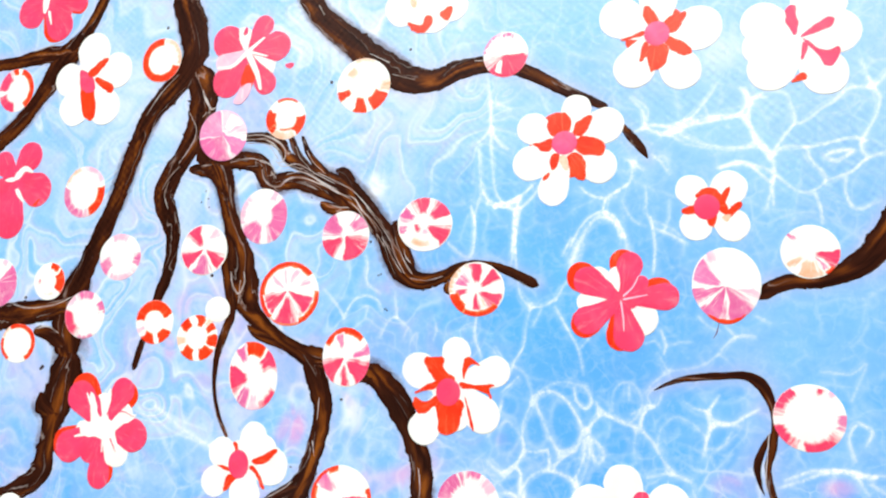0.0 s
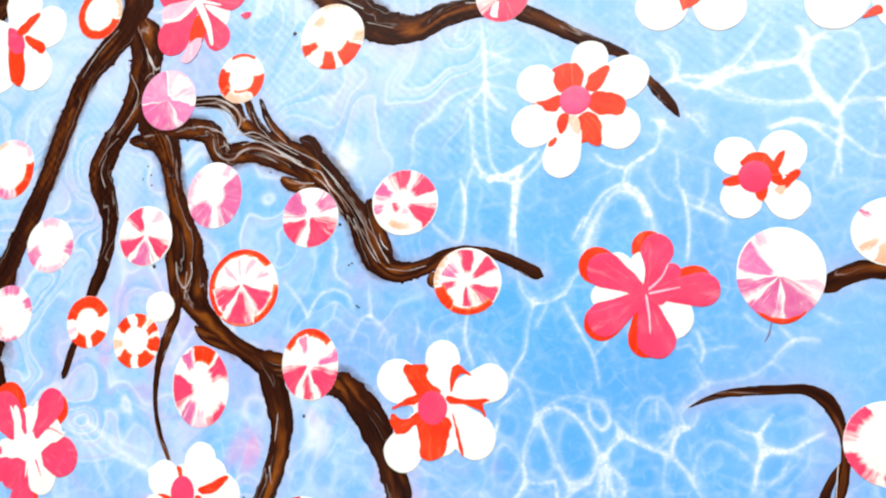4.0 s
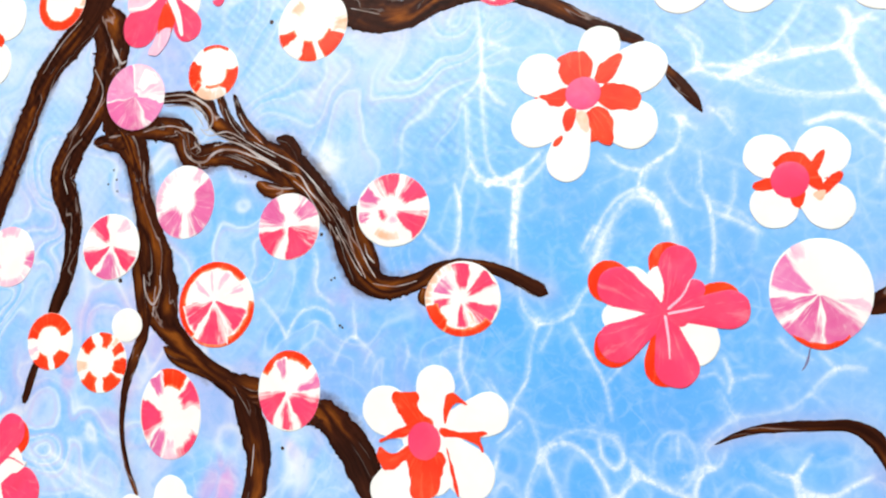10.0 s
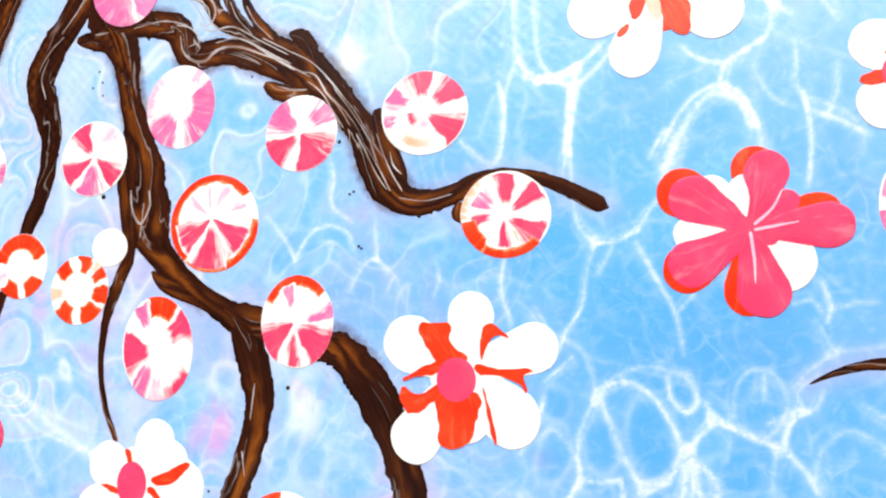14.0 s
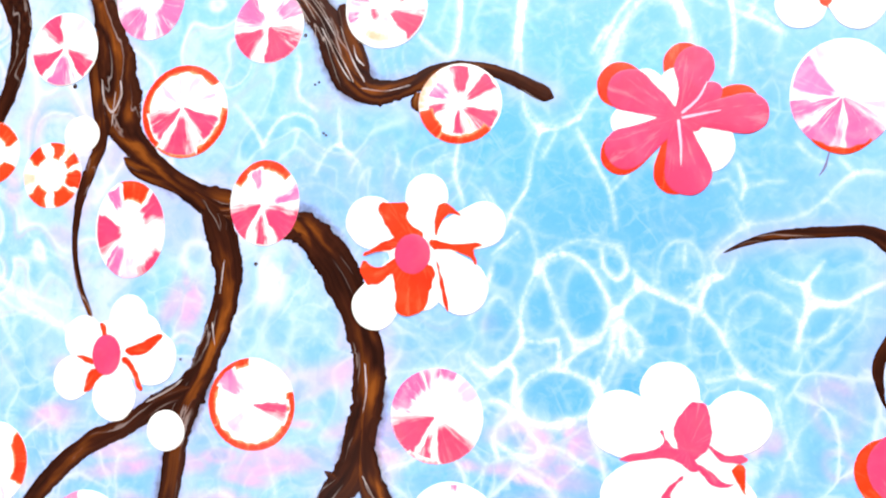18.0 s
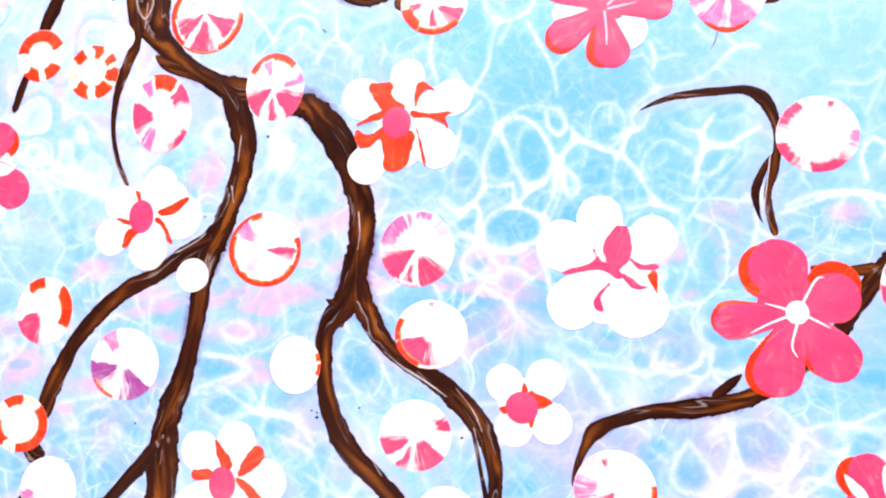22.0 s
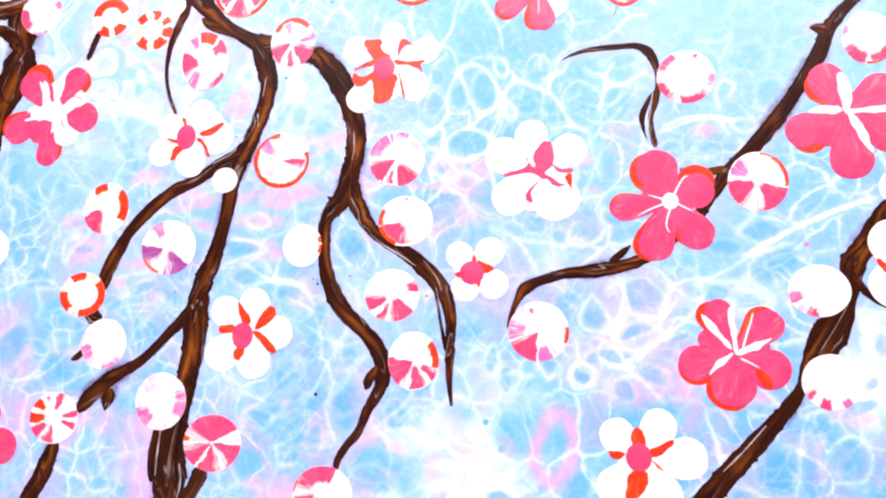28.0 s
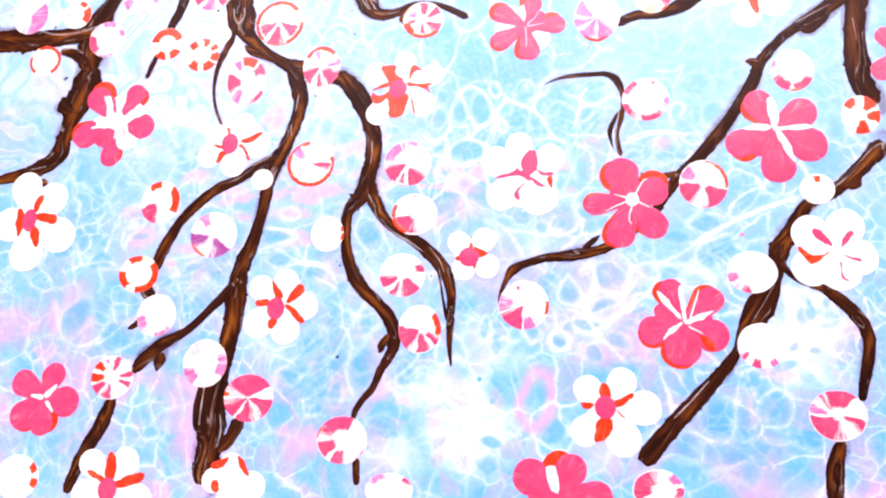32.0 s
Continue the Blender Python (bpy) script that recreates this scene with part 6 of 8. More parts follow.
swirl("S", 0.03, [(-3.91, 5.99), (-3.53, 5.73), (-3.26, 5.56)])
swirl("S", 0.03, [(-3.18, 5.53), (-2.93, 5.45), (-2.76, 5.19), (-2.56, 4.96), (-2.38, 4.67)])
swirl("S", 0.02, [(-2.85, 5.52), (-2.56, 5.17), (-2.32, 4.88), (-2.16, 4.62)])
swirl("S", 0.03, [(-3.53, 5.35), (-3.28, 5.27), (-3.05, 5.25)])
swirl("S", 0.03, [(-1.79, 4.27), (-1.74, 4.08), (-1.62, 3.95)])
swirl("S", 0.02, [(-2.14, 4.37), (-2, 4.14), (-1.87, 3.91), (-1.78, 3.73)])
swirl("S", 0.05, [(-6.81, 8.35), (-6.72, 8.08), (-6.56, 7.84)])
swirl("S", 0.06, [(-6.58, 7.84), (-6.46, 7.89)])
swirl("S", 0.02, [(-6.81, 7.68), (-6.71, 7.78), (-6.58, 7.78)])
swirl("S", 0.03, [(-7.84, 6), (-7.77, 6.15), (-7.62, 6.35), (-7.39, 6.54)])
swirl("S", 0.02, [(-8.37, 7.9), (-7.99, 8.4), (-7.5, 8.83)])
swirl("S", 0.03, [(-11.9, 9.98), (-11.37, 10.06), (-10.93, 10.11)])
swirl("S", 0.03, [(-6.81, 8.29), (-6.64, 7.99), (-6.61, 7.71)])
swirl("S", 0.03, [(-7.66, 6.22), (-7.78, 5.89), (-7.67, 5.54)])
swirl("S", 0.04, [(-12.21, 3.49), (-11.59, 3.33), (-10.83, 3.38), (-10.26, 3.56)])
swirl("S", 0.03, [(-11.35, 2.81), (-10.96, 2.86), (-10.62, 2.69)])
swirl("S", 0.03, [(-2.55, 8.72), (-2.08, 8.44)])
swirl("S", 0.03, [(-2.01, 8.17), (-1.49, 7.98)])
swirl("S", 0.03, [(-0.15, 8.25), (0.13, 8.21)])
swirl("S", 0.03, [(-3.8, 10.04), (-3.66, 9.78)])
swirl("S", 0.03, [(-1.51, -0.27), (-1.48, -0.63), (-1.52, -0.94)])
swirl("S", 0.02, [(-1.51, -1.81), (-1.36, -2.06), (-1.32, -2.18)])
swirl("S", 0.03, [(-1.02, -2.66), (-0.7, -2.91), (-0.29, -3.15), (0.06, -3.39)])
swirl("S", 0.02, [(-1.19, -4.48), (-1.03, -4.72)])
swirl("S", 0.02, [(0.21, -3.24), (0.51, -3.62), (0.66, -3.95)])
swirl("S", 0.02, [(-3.89, 0.25), (-3.84, -0.08)])
swirl("S", 0.03, [(-4.94, -0.96), (-4.54, -0.75), (-4.35, -0.6)])
swirl("S", 0.02, [(-3.73, 1.16), (-3.78, 0.67)])
swirl("S", 0.02, [(5.2, 0.53), (5.15, 0.15), (5.09, -0.27), (5.1, -0.55)])
swirl("S", 0.02, [(0.51, -3.86), (0.61, -4.29), (0.7, -4.71)])
swirl("S", 0.04, [(-5.68, -6.92), (-5.73, -7.56), (-5.74, -8.12)])
swirl("S", 0.03, [(-5.19, -7.83), (-5.12, -8.24), (-5.2, -8.66)])
swirl("S", 0.03, [(7.27, -6.57), (6.81, -7.1), (6.42, -7.5)])
swirl("S", 0.03, [(10.69, 3.35), (10.27, 3.13), (9.78, 2.85)])
swirl("S", 0.03, [(11.19, 2.93), (11.25, 2.32)])
swirl("S", 0.03, [(-5.74, 3.25), (-5.7, 3.77)])
swirl("S", 0.02, [(-5.59, 6.94), (-5.11, 6.88), (-4.91, 6.67), (-4.79, 6.48)])
swirl("S", 0.02, [(-5.08, 6.94), (-4.76, 6.7), (-4.68, 6.47), (-4.51, 6.29)])
swirl("S", 0.02, [(-5.28, 6.48), (-5.04, 6.41), (-4.87, 6.21), (-4.92, 6.04)])
swirl("S", 0.02, [(-4.75, 6.2), (-4.45, 6.23), (-4.08, 6.09), (-3.69, 5.87), (-3.32, 5.66)])
swirl("S", 0.02, [(-4.58, 6.12), (-4.19, 6.14), (-3.8, 5.94), (-3.37, 5.65), (-3, 5.43)])
swirl("S", 0.02, [(-3.8, 6.1), (-3.37, 5.86), (-3, 5.65), (-2.69, 5.34), (-2.44, 5.03)])
swirl("S", 0.02, [(-3.05, 5.38), (-2.84, 5.2), (-2.66, 4.93), (-2.48, 4.65)])
swirl("S", 0.02, [(-2.64, 5.23), (-2.42, 4.95), (-2.22, 4.66), (-2.04, 4.36)])
swirl("S", 0.02, [(-2.29, 4.56), (-2.14, 4.28), (-1.99, 3.99), (-1.83, 3.75)])
swirl("S", 0.01, [(-1.99, 4.54), (-1.89, 4.26), (-1.76, 3.97), (-1.61, 3.72)])
swirl("S", 0.01, [(-1.66, 3.63), (-1.29, 3.57), (-0.92, 3.64)])
swirl("S", 0.02, [(-5.04, 6.11), (-4.92, 6.14), (-4.85, 6.07), (-4.92, 6)])
swirl("S", 0.02, [(-4.37, 6.75), (-4.23, 6.46), (-3.97, 6.17)])
swirl("S", 0.02, [(-4.08, 6.62), (-3.92, 6.35), (-3.63, 6.06)])
swirl("S", 0.02, [(-6.05, 6.52), (-5.52, 6.57), (-5.1, 6.46)])
swirl("S", 0.02, [(-7.17, 7.84), (-6.96, 7.39), (-7.13, 6.98), (-7.44, 6.6)])
swirl("S", 0.02, [(-6.64, 7.45), (-6.73, 7.15), (-6.54, 6.76)])

swirl("S", 0.05, [(-5.95, 3.98), (-5.9, 3.68), (-5.74, 3.46), (-5.6, 3.7), (-5.62, 3.95)])

# round buds
bud(-7.99, 9.25, 0.55, 0.56, -20, "W", (0, 0), [("R", 80, 340, 0.66, 1), ("C", -20, 80, 0.75, 1)], "white oval bud with an orange-red rim")
bud(-6.24, 7.19, 0.64, 0.6, -31, "M2", (0, 0), [("L", -12, 95, 0.12, 1), ("W", 28, 72, 0.3, 0.92), ("M", 185, 300, 0, 1)], "orchid pink oval bud with a white wedge")
bud(-4.62, 7.43, 0.5, 0.49, -6, "W", (0, 0), [("R", 150, 212, 0.5, 1), ("C", 212, 300, 0.62, 1), ("R", 300, 362, 0.55, 1), ("R", 50, 115, 0.86, 1), ("R", 205, 225, 0.6, 0.95), ("R", 240, 300, 0.5, 0.6)], "white and orange-red striped round paint bud")
bud(-2.71, 7.99, 0.64, 0.63, -7, "W", (0, 0), [("R", 190, 212, 0.5, 1), ("R", 245, 277, 0.45, 1), ("R", 290, 335, 0.5, 1), ("C", 335, 375, 0.6, 1), ("C", 110, 140, 0.4, 0.8), ("C", 60, 110, 0.8, 1)], "white and orange-red striped round paint bud")
bud(0.53, 8.3, 0.48, 0.5, -7, "W", (0, 0), [("P", 182, 355, 0.05, 1), ("M", 100, 175, 0.8, 1), ("W", 228, 248, 0.3, 0.85), ("M", 60, 100, 0.7, 0.95)], "white bud with a pink lower half")
bud(-10.08, 6.13, 0.6, 0.64, -13, "W", (0, 0), [("M", 165, 300, 0.62, 1), ("R", 290, 372, 0.66, 1), ("C", 100, 165, 0.8, 1), ("L", 20, 100, 0.75, 1)], "white oval bud with faint pink edges")
bud(-10.99, 3.96, 0.46, 0.46, -2, "W", (0, 0), [("R", 318, 395, 0.45, 1), ("R", 40, 85, 0.65, 1), ("P", 165, 195, 0.5, 0.68), ("C", 240, 290, 0.6, 0.75)], "white and orange-red striped round paint bud")
bud(-9.9, 3.11, 0.57, 0.57, -2, "W", (0, 0), [("P", 165, 250, 0.5, 1), ("M", 250, 300, 0.8, 1), ("M", 60, 120, 0.6, 1), ("M", 0, 40, 0.65, 1), ("L", 120, 165, 0.7, 1)], "white oval bud with a pink edge")
bud(-8.96, 4.46, 0.58, 0.56, -3, "W", (0, 0), [("M", 175, 235, 0.4, 1), ("L", 235, 330, 0.7, 1), ("M", 330, 372, 0.6, 1), ("L", 60, 120, 0.65, 1)], "white oval bud with pale pink patches")
bud(-6.66, 4.5, 0.61, 0.59, -3, "W", (0, 0.05), [("P", 95, 150, 0.1, 0.97), ("P", 180, 232, 0.05, 0.97), ("M", 238, 292, 0.15, 0.97), ("P", 302, 348, 0.08, 0.95), ("L", 40, 60, 0.4, 0.95)], "white and pink striped round paint bud")
bud(-5.14, 5.19, 0.59, 0.64, -4, "W", (0, 0), [("M", 196, 262, 0.25, 1), ("M", 275, 400, 0.3, 1), ("L", 40, 70, 0.6, 1), ("L", 110, 196, 0.72, 1)], "white oval bud with an orchid pink lower half")
bud(-3.13, 4.63, 0.56, 0.55, -3, "W", (0, 0), [("P", 262, 362, 0.05, 1), ("M", 112, 178, 0.12, 1), ("P", 186, 246, 0.12, 1), ("M", 14, 74, 0.35, 1)], "white and pink striped round paint bud")
bud(-4.48, 3.41, 0.72, 0.71, -2, "W", (-0.05, 0.1), [("R", 38, 232, 0.81, 1), ("R", -72, 4, 0.85, 1), ("P", 180, 236, 0.05, 0.86), ("P", 242, 292, 0.12, 0.98), ("P", 298, 352, 0.05, 0.86), ("R", 232, 290, 0.94, 1), ("L", 60, 74, 0.2, 0.8), ("L", 96, 106, 0.15, 0.8), ("L", 128, 146, 0.1, 0.8), ("L", 20, 32, 0.3, 0.85)], "pink and white striped bud with an orange-red rim")
bud(-1.31, 4.76, 0.61, 0.58, -4, "W", (0, 0), [("P", 72, 124, 0.35, 1), ("M", 130, 172, 0.4, 0.95), ("P", 18, 64, 0.32, 1), ("P", 300, 356, 0.1, 1), ("C", 225, 285, 0.55, 0.85), ("P", 172, 240, 0.15, 0.42), ("M", 176, 205, 0.6, 0.95), ("L", 240, 300, 0.1, 0.4)], "white and pink striped round paint bud")
bud(-0.21, 3.34, 0.59, 0.56, -2, "W", (0, 0), [("P", 70, 108, 0.2, 0.95), ("P", 18, 54, 0.15, 0.95), ("P", 300, 345, 0.1, 0.95), ("P", 250, 282, 0.1, 0.8), ("M", 120, 168, 0.3, 0.85), ("P", 175, 208, 0.3, 0.8), ("R", 190, 236, 0.66, 1), ("R", 236, 318, 0.8, 1), ("C", 108, 190, 0.78, 1), ("C", 284, 300, 0.3, 0.75)], "pink, white and orange striped bud")
bud(-7.93, 2.88, 0.51, 0.51, -2, "W", (0, 0), [("R", 20, 172, 0.52, 1), ("R", 222, 268, 0.52, 1), ("R", 292, 332, 0.52, 1), ("L", 185, 215, 0.5, 1)], "white-centred bud with orange-red outer stripes")
bud(-6.78, 2.49, 0.53, 0.52, -1, "W", (0, 0), [("R", 20, 45, 0.55, 1), ("C", 45, 60, 0.6, 1), ("R", 62, 90, 0.5, 1), ("R", 112, 150, 0.55, 1), ("C", 172, 200, 0.5, 1), ("R", 212, 256, 0.5, 1), ("R", 278, 322, 0.5, 1), ("R", 332, 365, 0.5, 1)], "white-centred bud with orange-red outer stripes")
bud(-6.27, 3.12, 0.32, 0.29, -2, "W", (0, 0), [], "plain white round paint dot")
bud(-5.34, 1.63, 0.6, 0.75, 4, "W", (0, 0), [("P", 160, 220, 0.2, 1), ("M", 224, 262, 0.35, 1), ("P", 12, 56, 0.4, 1), ("R", 60, 110, 0.6, 1), ("M", 108, 145, 0.45, 0.95), ("P", 285, 340, 0.75, 1), ("L", 262, 290, 0.5, 1)], "white oval bud with pink and red flecks")
bud(-3.11, 2, 0.55, 0.63, -1, "W", (-0.05, -0.02), [("P", 178, 240, 0.06, 1), ("P", 248, 280, 0.2, 1), ("P", 290, 352, 0.12, 1), ("M", -4, 24, 0.3, 1), ("R", 40, 150, 0.78, 1), ("M", 92, 128, 0.3, 0.85)], "white oval bud with pink stripes and an orange top edge")
bud(-3.22, -0.91, 0.68, 0.66, 3, "W", (0, 0), [("R", 95, 212, 0.82, 1), ("R", 210, 380, 0.83, 1), ("P", 330, 372, 0.06, 0.88), ("M", 115, 155, 0.3, 0.9), ("L", 212, 248, 0.2, 0.75)], "white bud ringed in orange-red")
bud(-0.47, -0.94, 0.64, 0.64, 3, "W", (0, 0), [("P", 178, 240, 0.05, 1), ("P", 246, 264, 0.35, 1), ("P", 270, 332, 0.15, 1), ("M", 100, 176, 0.5, 1), ("P", 232, 272, 0.9, 1), ("L", 20, 60, 0.62, 1), ("M", 60, 96, 0.75, 1)], "white bud with pink lower stripes")
bud(4.63, 3.24, 0.62, 0.7, -3, "W", (-0.02, -0.03), [("M2", 128, 178, 0.1, 1), ("M", 182, 216, 0.05, 1), ("M", 219, 268, 0.05, 1), ("M", 271, 330, 0.05, 1), ("L", 105, 128, 0.65, 1), ("R", 235, 302, 0.95, 1.07), ("L", 330, 352, 0.3, 1)], "white bud with orchid pink fan stripes")
bud(6.12, 3.78, 0.51, 0.5, -3, "W", (0, 0), [("P", 318, 362, 0.15, 1), ("C", 235, 300, 0.3, 0.95), ("R", 300, 320, 0.88, 1), ("M", 128, 142, 0.6, 1), ("M", 300, 316, 0.2, 0.85), ("C", 200, 225, 0.3, 0.9)], "white bud with a pink wedge beside a branch")
bud(5.89, 0.78, 0.61, 0.6, 0, "W", (0, 0), [("P", 112, 178, 0.66, 1), ("P", 190, 250, 0.66, 1), ("P", 254, 330, 0.66, 1), ("M", 336, 372, 0.7, 1), ("P", 58, 76, 0.7, 0.95), ("L", 40, 58, 0.8, 1)], "white-centred bud with pink outer stripes")
bud(-12.56, 3.99, 0.58, 0.61, -1, "W", (0, 0), [("M", -128, 48, 0.05, 1), ("L", 60, 80, 0.7, 1)], "bud half white and half orchid pink")
bud(-12.37, 8.99, 0.55, 0.58, -7, "W", (0, 0), [("P", 100, 180, 0.4, 1), ("P", 185, 262, 0.5, 1), ("R", -58, 70, 0.74, 1), ("R", 80, 100, 0.7, 1)], "pink and white bud with an orange edge")
bud(-11.84, 2.47, 0.52, 0.48, -1, "W", (0, 0), [("R", -62, 120, 0.78, 1), ("C", 120, 160, 0.8, 1), ("R", 160, 235, 0.82, 1)], "white bud with an orange-red rim")
bud(-7.56, -2.01, 0.58, 0.63, -9, "W", (0, 0), [("R", -34, 48, 0.6, 1), ("R", 88, 128, 0.68, 1), ("C", 140, 172, 0.68, 1), ("P", 188, 262, 0.15, 1), ("L", 175, 188, 0.4, 1), ("L", 278, 300, 0.5, 1)], "white oval bud with red and pink stripes")
bud(-5.87, -2.96, 0.68, 0.64, 0, "W", (0, 0), [("V", 172, 232, 0.12, 1), ("V", 258, 326, 0.08, 1), ("M", 104, 140, 0.4, 1), ("R", 205, 252, 0.90, 1)], "white bud with orchid pink wedges")
bud(-7.96, -4.08, 0.59, 0.52, 1, "W", (0, 0), [("R", -35, 48, 0.66, 1), ("C", 48, 85, 0.66, 1), ("R", 85, 128, 0.64, 1), ("C", 128, 170, 0.66, 1), ("R", 170, 232, 0.62, 1), ("C", 232, 262, 0.7, 1), ("R", 262, 322, 0.66, 1)], "white bud with a broken orange-red rim")
bud(-7.3, -5.23, 0.57, 0.58, 2, "W", (0, 0), [("M", 180, 240, 0.45, 1), ("M", 265, 330, 0.72, 1), ("L", 140, 180, 0.7, 1)], "white bud with orchid pink flecks on its edge")
bud(-5.75, -6.49, 0.62, 0.64, 2, "W", (0, 0), [("M", 190, 250, 0.45, 1), ("M", 320, 395, 0.5, 1), ("L", 100, 160, 0.45, 1), ("L", 255, 300, 0.7, 1)], "white bud with pale orchid patches")
bud(-8.38, -6.95, 0.61, 0.58, 2, "W", (0, 0), [("R", 128, 156, 0.5, 1), ("P", 62, 92, 0.25, 1), ("P", 0, 26, 0.3, 1), ("P", 330, 352, 0.3, 0.95), ("R", 165, 195, 0.35, 1), ("P", 200, 236, 0.3, 1), ("P", 242, 276, 0.2, 1), ("M", 100, 118, 0.6, 0.9)], "white bud with pink and red fan stripes")
bud(-4.44, -7.36, 0.68, 0.62, 2, "W", (0, 0), [("P", 28, 176, 0.05, 1), ("P", 180, 238, 0.05, 1), ("P", 242, 296, 0.05, 1), ("P", 300, 362, 0.05, 1), ("R", 165, 178, 0.8, 1)], "solid pink bud with a white wedge")
bud(-1.84, -8.34, 0.66, 0.6, 2, "W", (0, 0), [("P", 55, 175, 0.35, 1), ("P", 175, 236, 0.2, 1), ("P", 242, 290, 0.35, 1), ("R", 150, 178, 0.92, 1), ("M", 300, 345, 0.85, 1)], "pink bud with a white swirl")
bud(-0.22, -2.37, 0.62, 0.57, -0, "W", (0, 0), [("P", 188, 292, 0.12, 0.95), ("R", 150, 250, 0.82, 1), ("C", 250, 310, 0.9, 1), ("M", 82, 96, 0.75, 0.95), ("L", 320, 340, 0.6, 0.95), ("L", 165, 188, 0.5, 0.8)], "white bud with pink and red lower edge")
bud(-2.6, -2.92, 0.46, 0.49, 0, "W", (0, 0), [("R", -22, 5, 0.85, 1), ("R", 8, 28, 0.82, 1), ("C", 330, 338, 0.85, 1), ("C", 80, 95, 0.92, 1)], "white bud with small red flecks")
bud(-0.47, -4.03, 0.61, 0.58, 1, "W", (0, 0.02), [("P", 180, 228, 0.15, 1), ("P", 236, 262, 0.25, 1), ("P", 268, 332, 0.15, 1), ("P", 12, 46, 0.55, 1), ("L", 100, 120, 0.75, 0.95)], "white and pink striped round paint bud")
bud(0.06, -5.46, 0.56, 0.63, 2, "W", (0, 0), [("P", 172, 262, 0.02, 1), ("P", 258, 312, 0.1, 1), ("R", -20, 46, 0.72, 1), ("P", 316, 346, 0.3, 1), ("C", 85, 102, 0.88, 1), ("L", 100, 140, 0.2, 0.5)], "white oval bud with a pink base and a red edge")
bud(2.75, -4.78, 0.64, 0.63, 2, "W", (0, 0), [("M", 150, 205, 0.35, 1), ("P", 198, 268, 0.05, 1), ("M", 268, 312, 0.45, 1), ("R", -24, 10, 0.86, 1), ("L", 112, 150, 0.65, 1), ("P", 98, 116, 0.55, 0.85)], "white bud with a pink lower side")
bud(7.3, -1.58, 0.61, 0.64, -1, "W", (0, 0), [("P", 172, 246, 0.08, 1), ("P", 262, 348, 0.08, 1), ("R", -10, 60, 0.86, 1), ("M", 118, 168, 0.35, 0.95), ("R", 60, 85, 0.92, 1)], "pink and white bud with a red edge")
bud(9.63, 1.5, 0.53, 0.58, -2, "W", (0, 0), [("P", 186, 262, 0.5, 1), ("P", 272, 345, 0.55, 1), ("M", 145, 180, 0.75, 1), ("R", 262, 290, 0.9, 1)], "white bud with a pink lower edge")
bud(10.05, -1.73, 0.42, 0.39, -1, "W", (0, 0), [("R", 75, 105, 0.45, 0.9), ("C", 210, 240, 0.6, 1), ("C", 268, 282, 0.3, 1)], "small white bud with a red fleck on a branch")
bud(8.39, -3.87, 0.6, 0.53, 0, "W", (0, 0), [("M", 180, 210, 0.5, 1), ("P", 238, 268, 0.6, 1), ("L", 215, 235, 0.7, 1)], "white bud with faint pink wedges")
bud(8.54, -5.69, 0.57, 0.55, 2, "W", (0, 0), [("P", 198, 222, 0.55, 1), ("P", 238, 268, 0.55, 1), ("M", 292, 316, 0.65, 1), ("L", 175, 190, 0.6, 1)], "white bud with pink marks on its lower edge")
bud(10.18, -7.3, 0.65, 0.59, 2, "W", (0, 0), [("P", 50, 150, 0.25, 1), ("M", 150, 180, 0.3, 1), ("P", 180, 290, 0.1, 1), ("P", 322, 358, 0.1, 1)], "pink bud with a white swirl")
bud(11.21, 0.23, 0.46, 0.52, -2, "W", (0, 0), [("R", 28, 75, 0.3, 1), ("R", 250, 300, 0.3, 1), ("R", 110, 150, 0.55, 1), ("R", 330, 372, 0.3, 1)], "white bud with orange-red stripes")
bud(-4.59, -1.36, 0.31, 0.3, 3, "W", (0, 0), [], "plain white round paint dot")
bud(-10.78, -9.68, 0.63, 0.59, 3, "W", (0, 0), [("R", -30, 2, 0.66, 1), ("R", 18, 42, 0.7, 1)], "white bud with red flecks")
bud(6.02, -9.19, 0.6, 0.47, 3, "W", (0, 0), [("P", 70, 220, 0.2, 1), ("M", 20, 60, 0.55, 1), ("P", 330, 372, 0.6, 1)], "pink and white bud")
bud(-0.55, -9.51, 0.61, 0.41, 3, "W", (0, 0), [("M", 100, 160, 0.6, 1), ("P", 20, 60, 0.7, 1)], "white bud with pale pink flecks")

# blossoms
flower(2.68, 3.03, [("W", 2.26, 3.45, 0.24), ("W", 3.03, 2.65, 0.35), ("W", 2.02, 3, 0.2), ("W", 2.64, 3.5, 0.18), ("P", 3.08, 3.34, 0.14), ("P", 2.9, 2.91, 0.12), ("P", 2.88, 3.7, 0.25, -0.13, 0.05), ("P", 2.07, 3.41, 0.29, -0.13, 0.09), ("P", 2.03, 2.65, 0.28, -0.05, -0.06), ("P", 2.8, 2.3, 0.29, -0.14, 0.02), ("P", 3.52, 3.05, 0.26, -0.12, 0.12)],
       None, ("P", 0.27),
       [],
       [("L", 0.02, [(2.72, 3.08), (2.92, 3.26), (3.04, 3.48)]), ("L", 0.02, [(2.72, 3.02), (3.2, 3.1)]), ("L", 0.02, [(2.68, 3), (2.71, 2.66), (2.71, 2.4)])],
       "deep pink five-petalled flower with red petal edges")
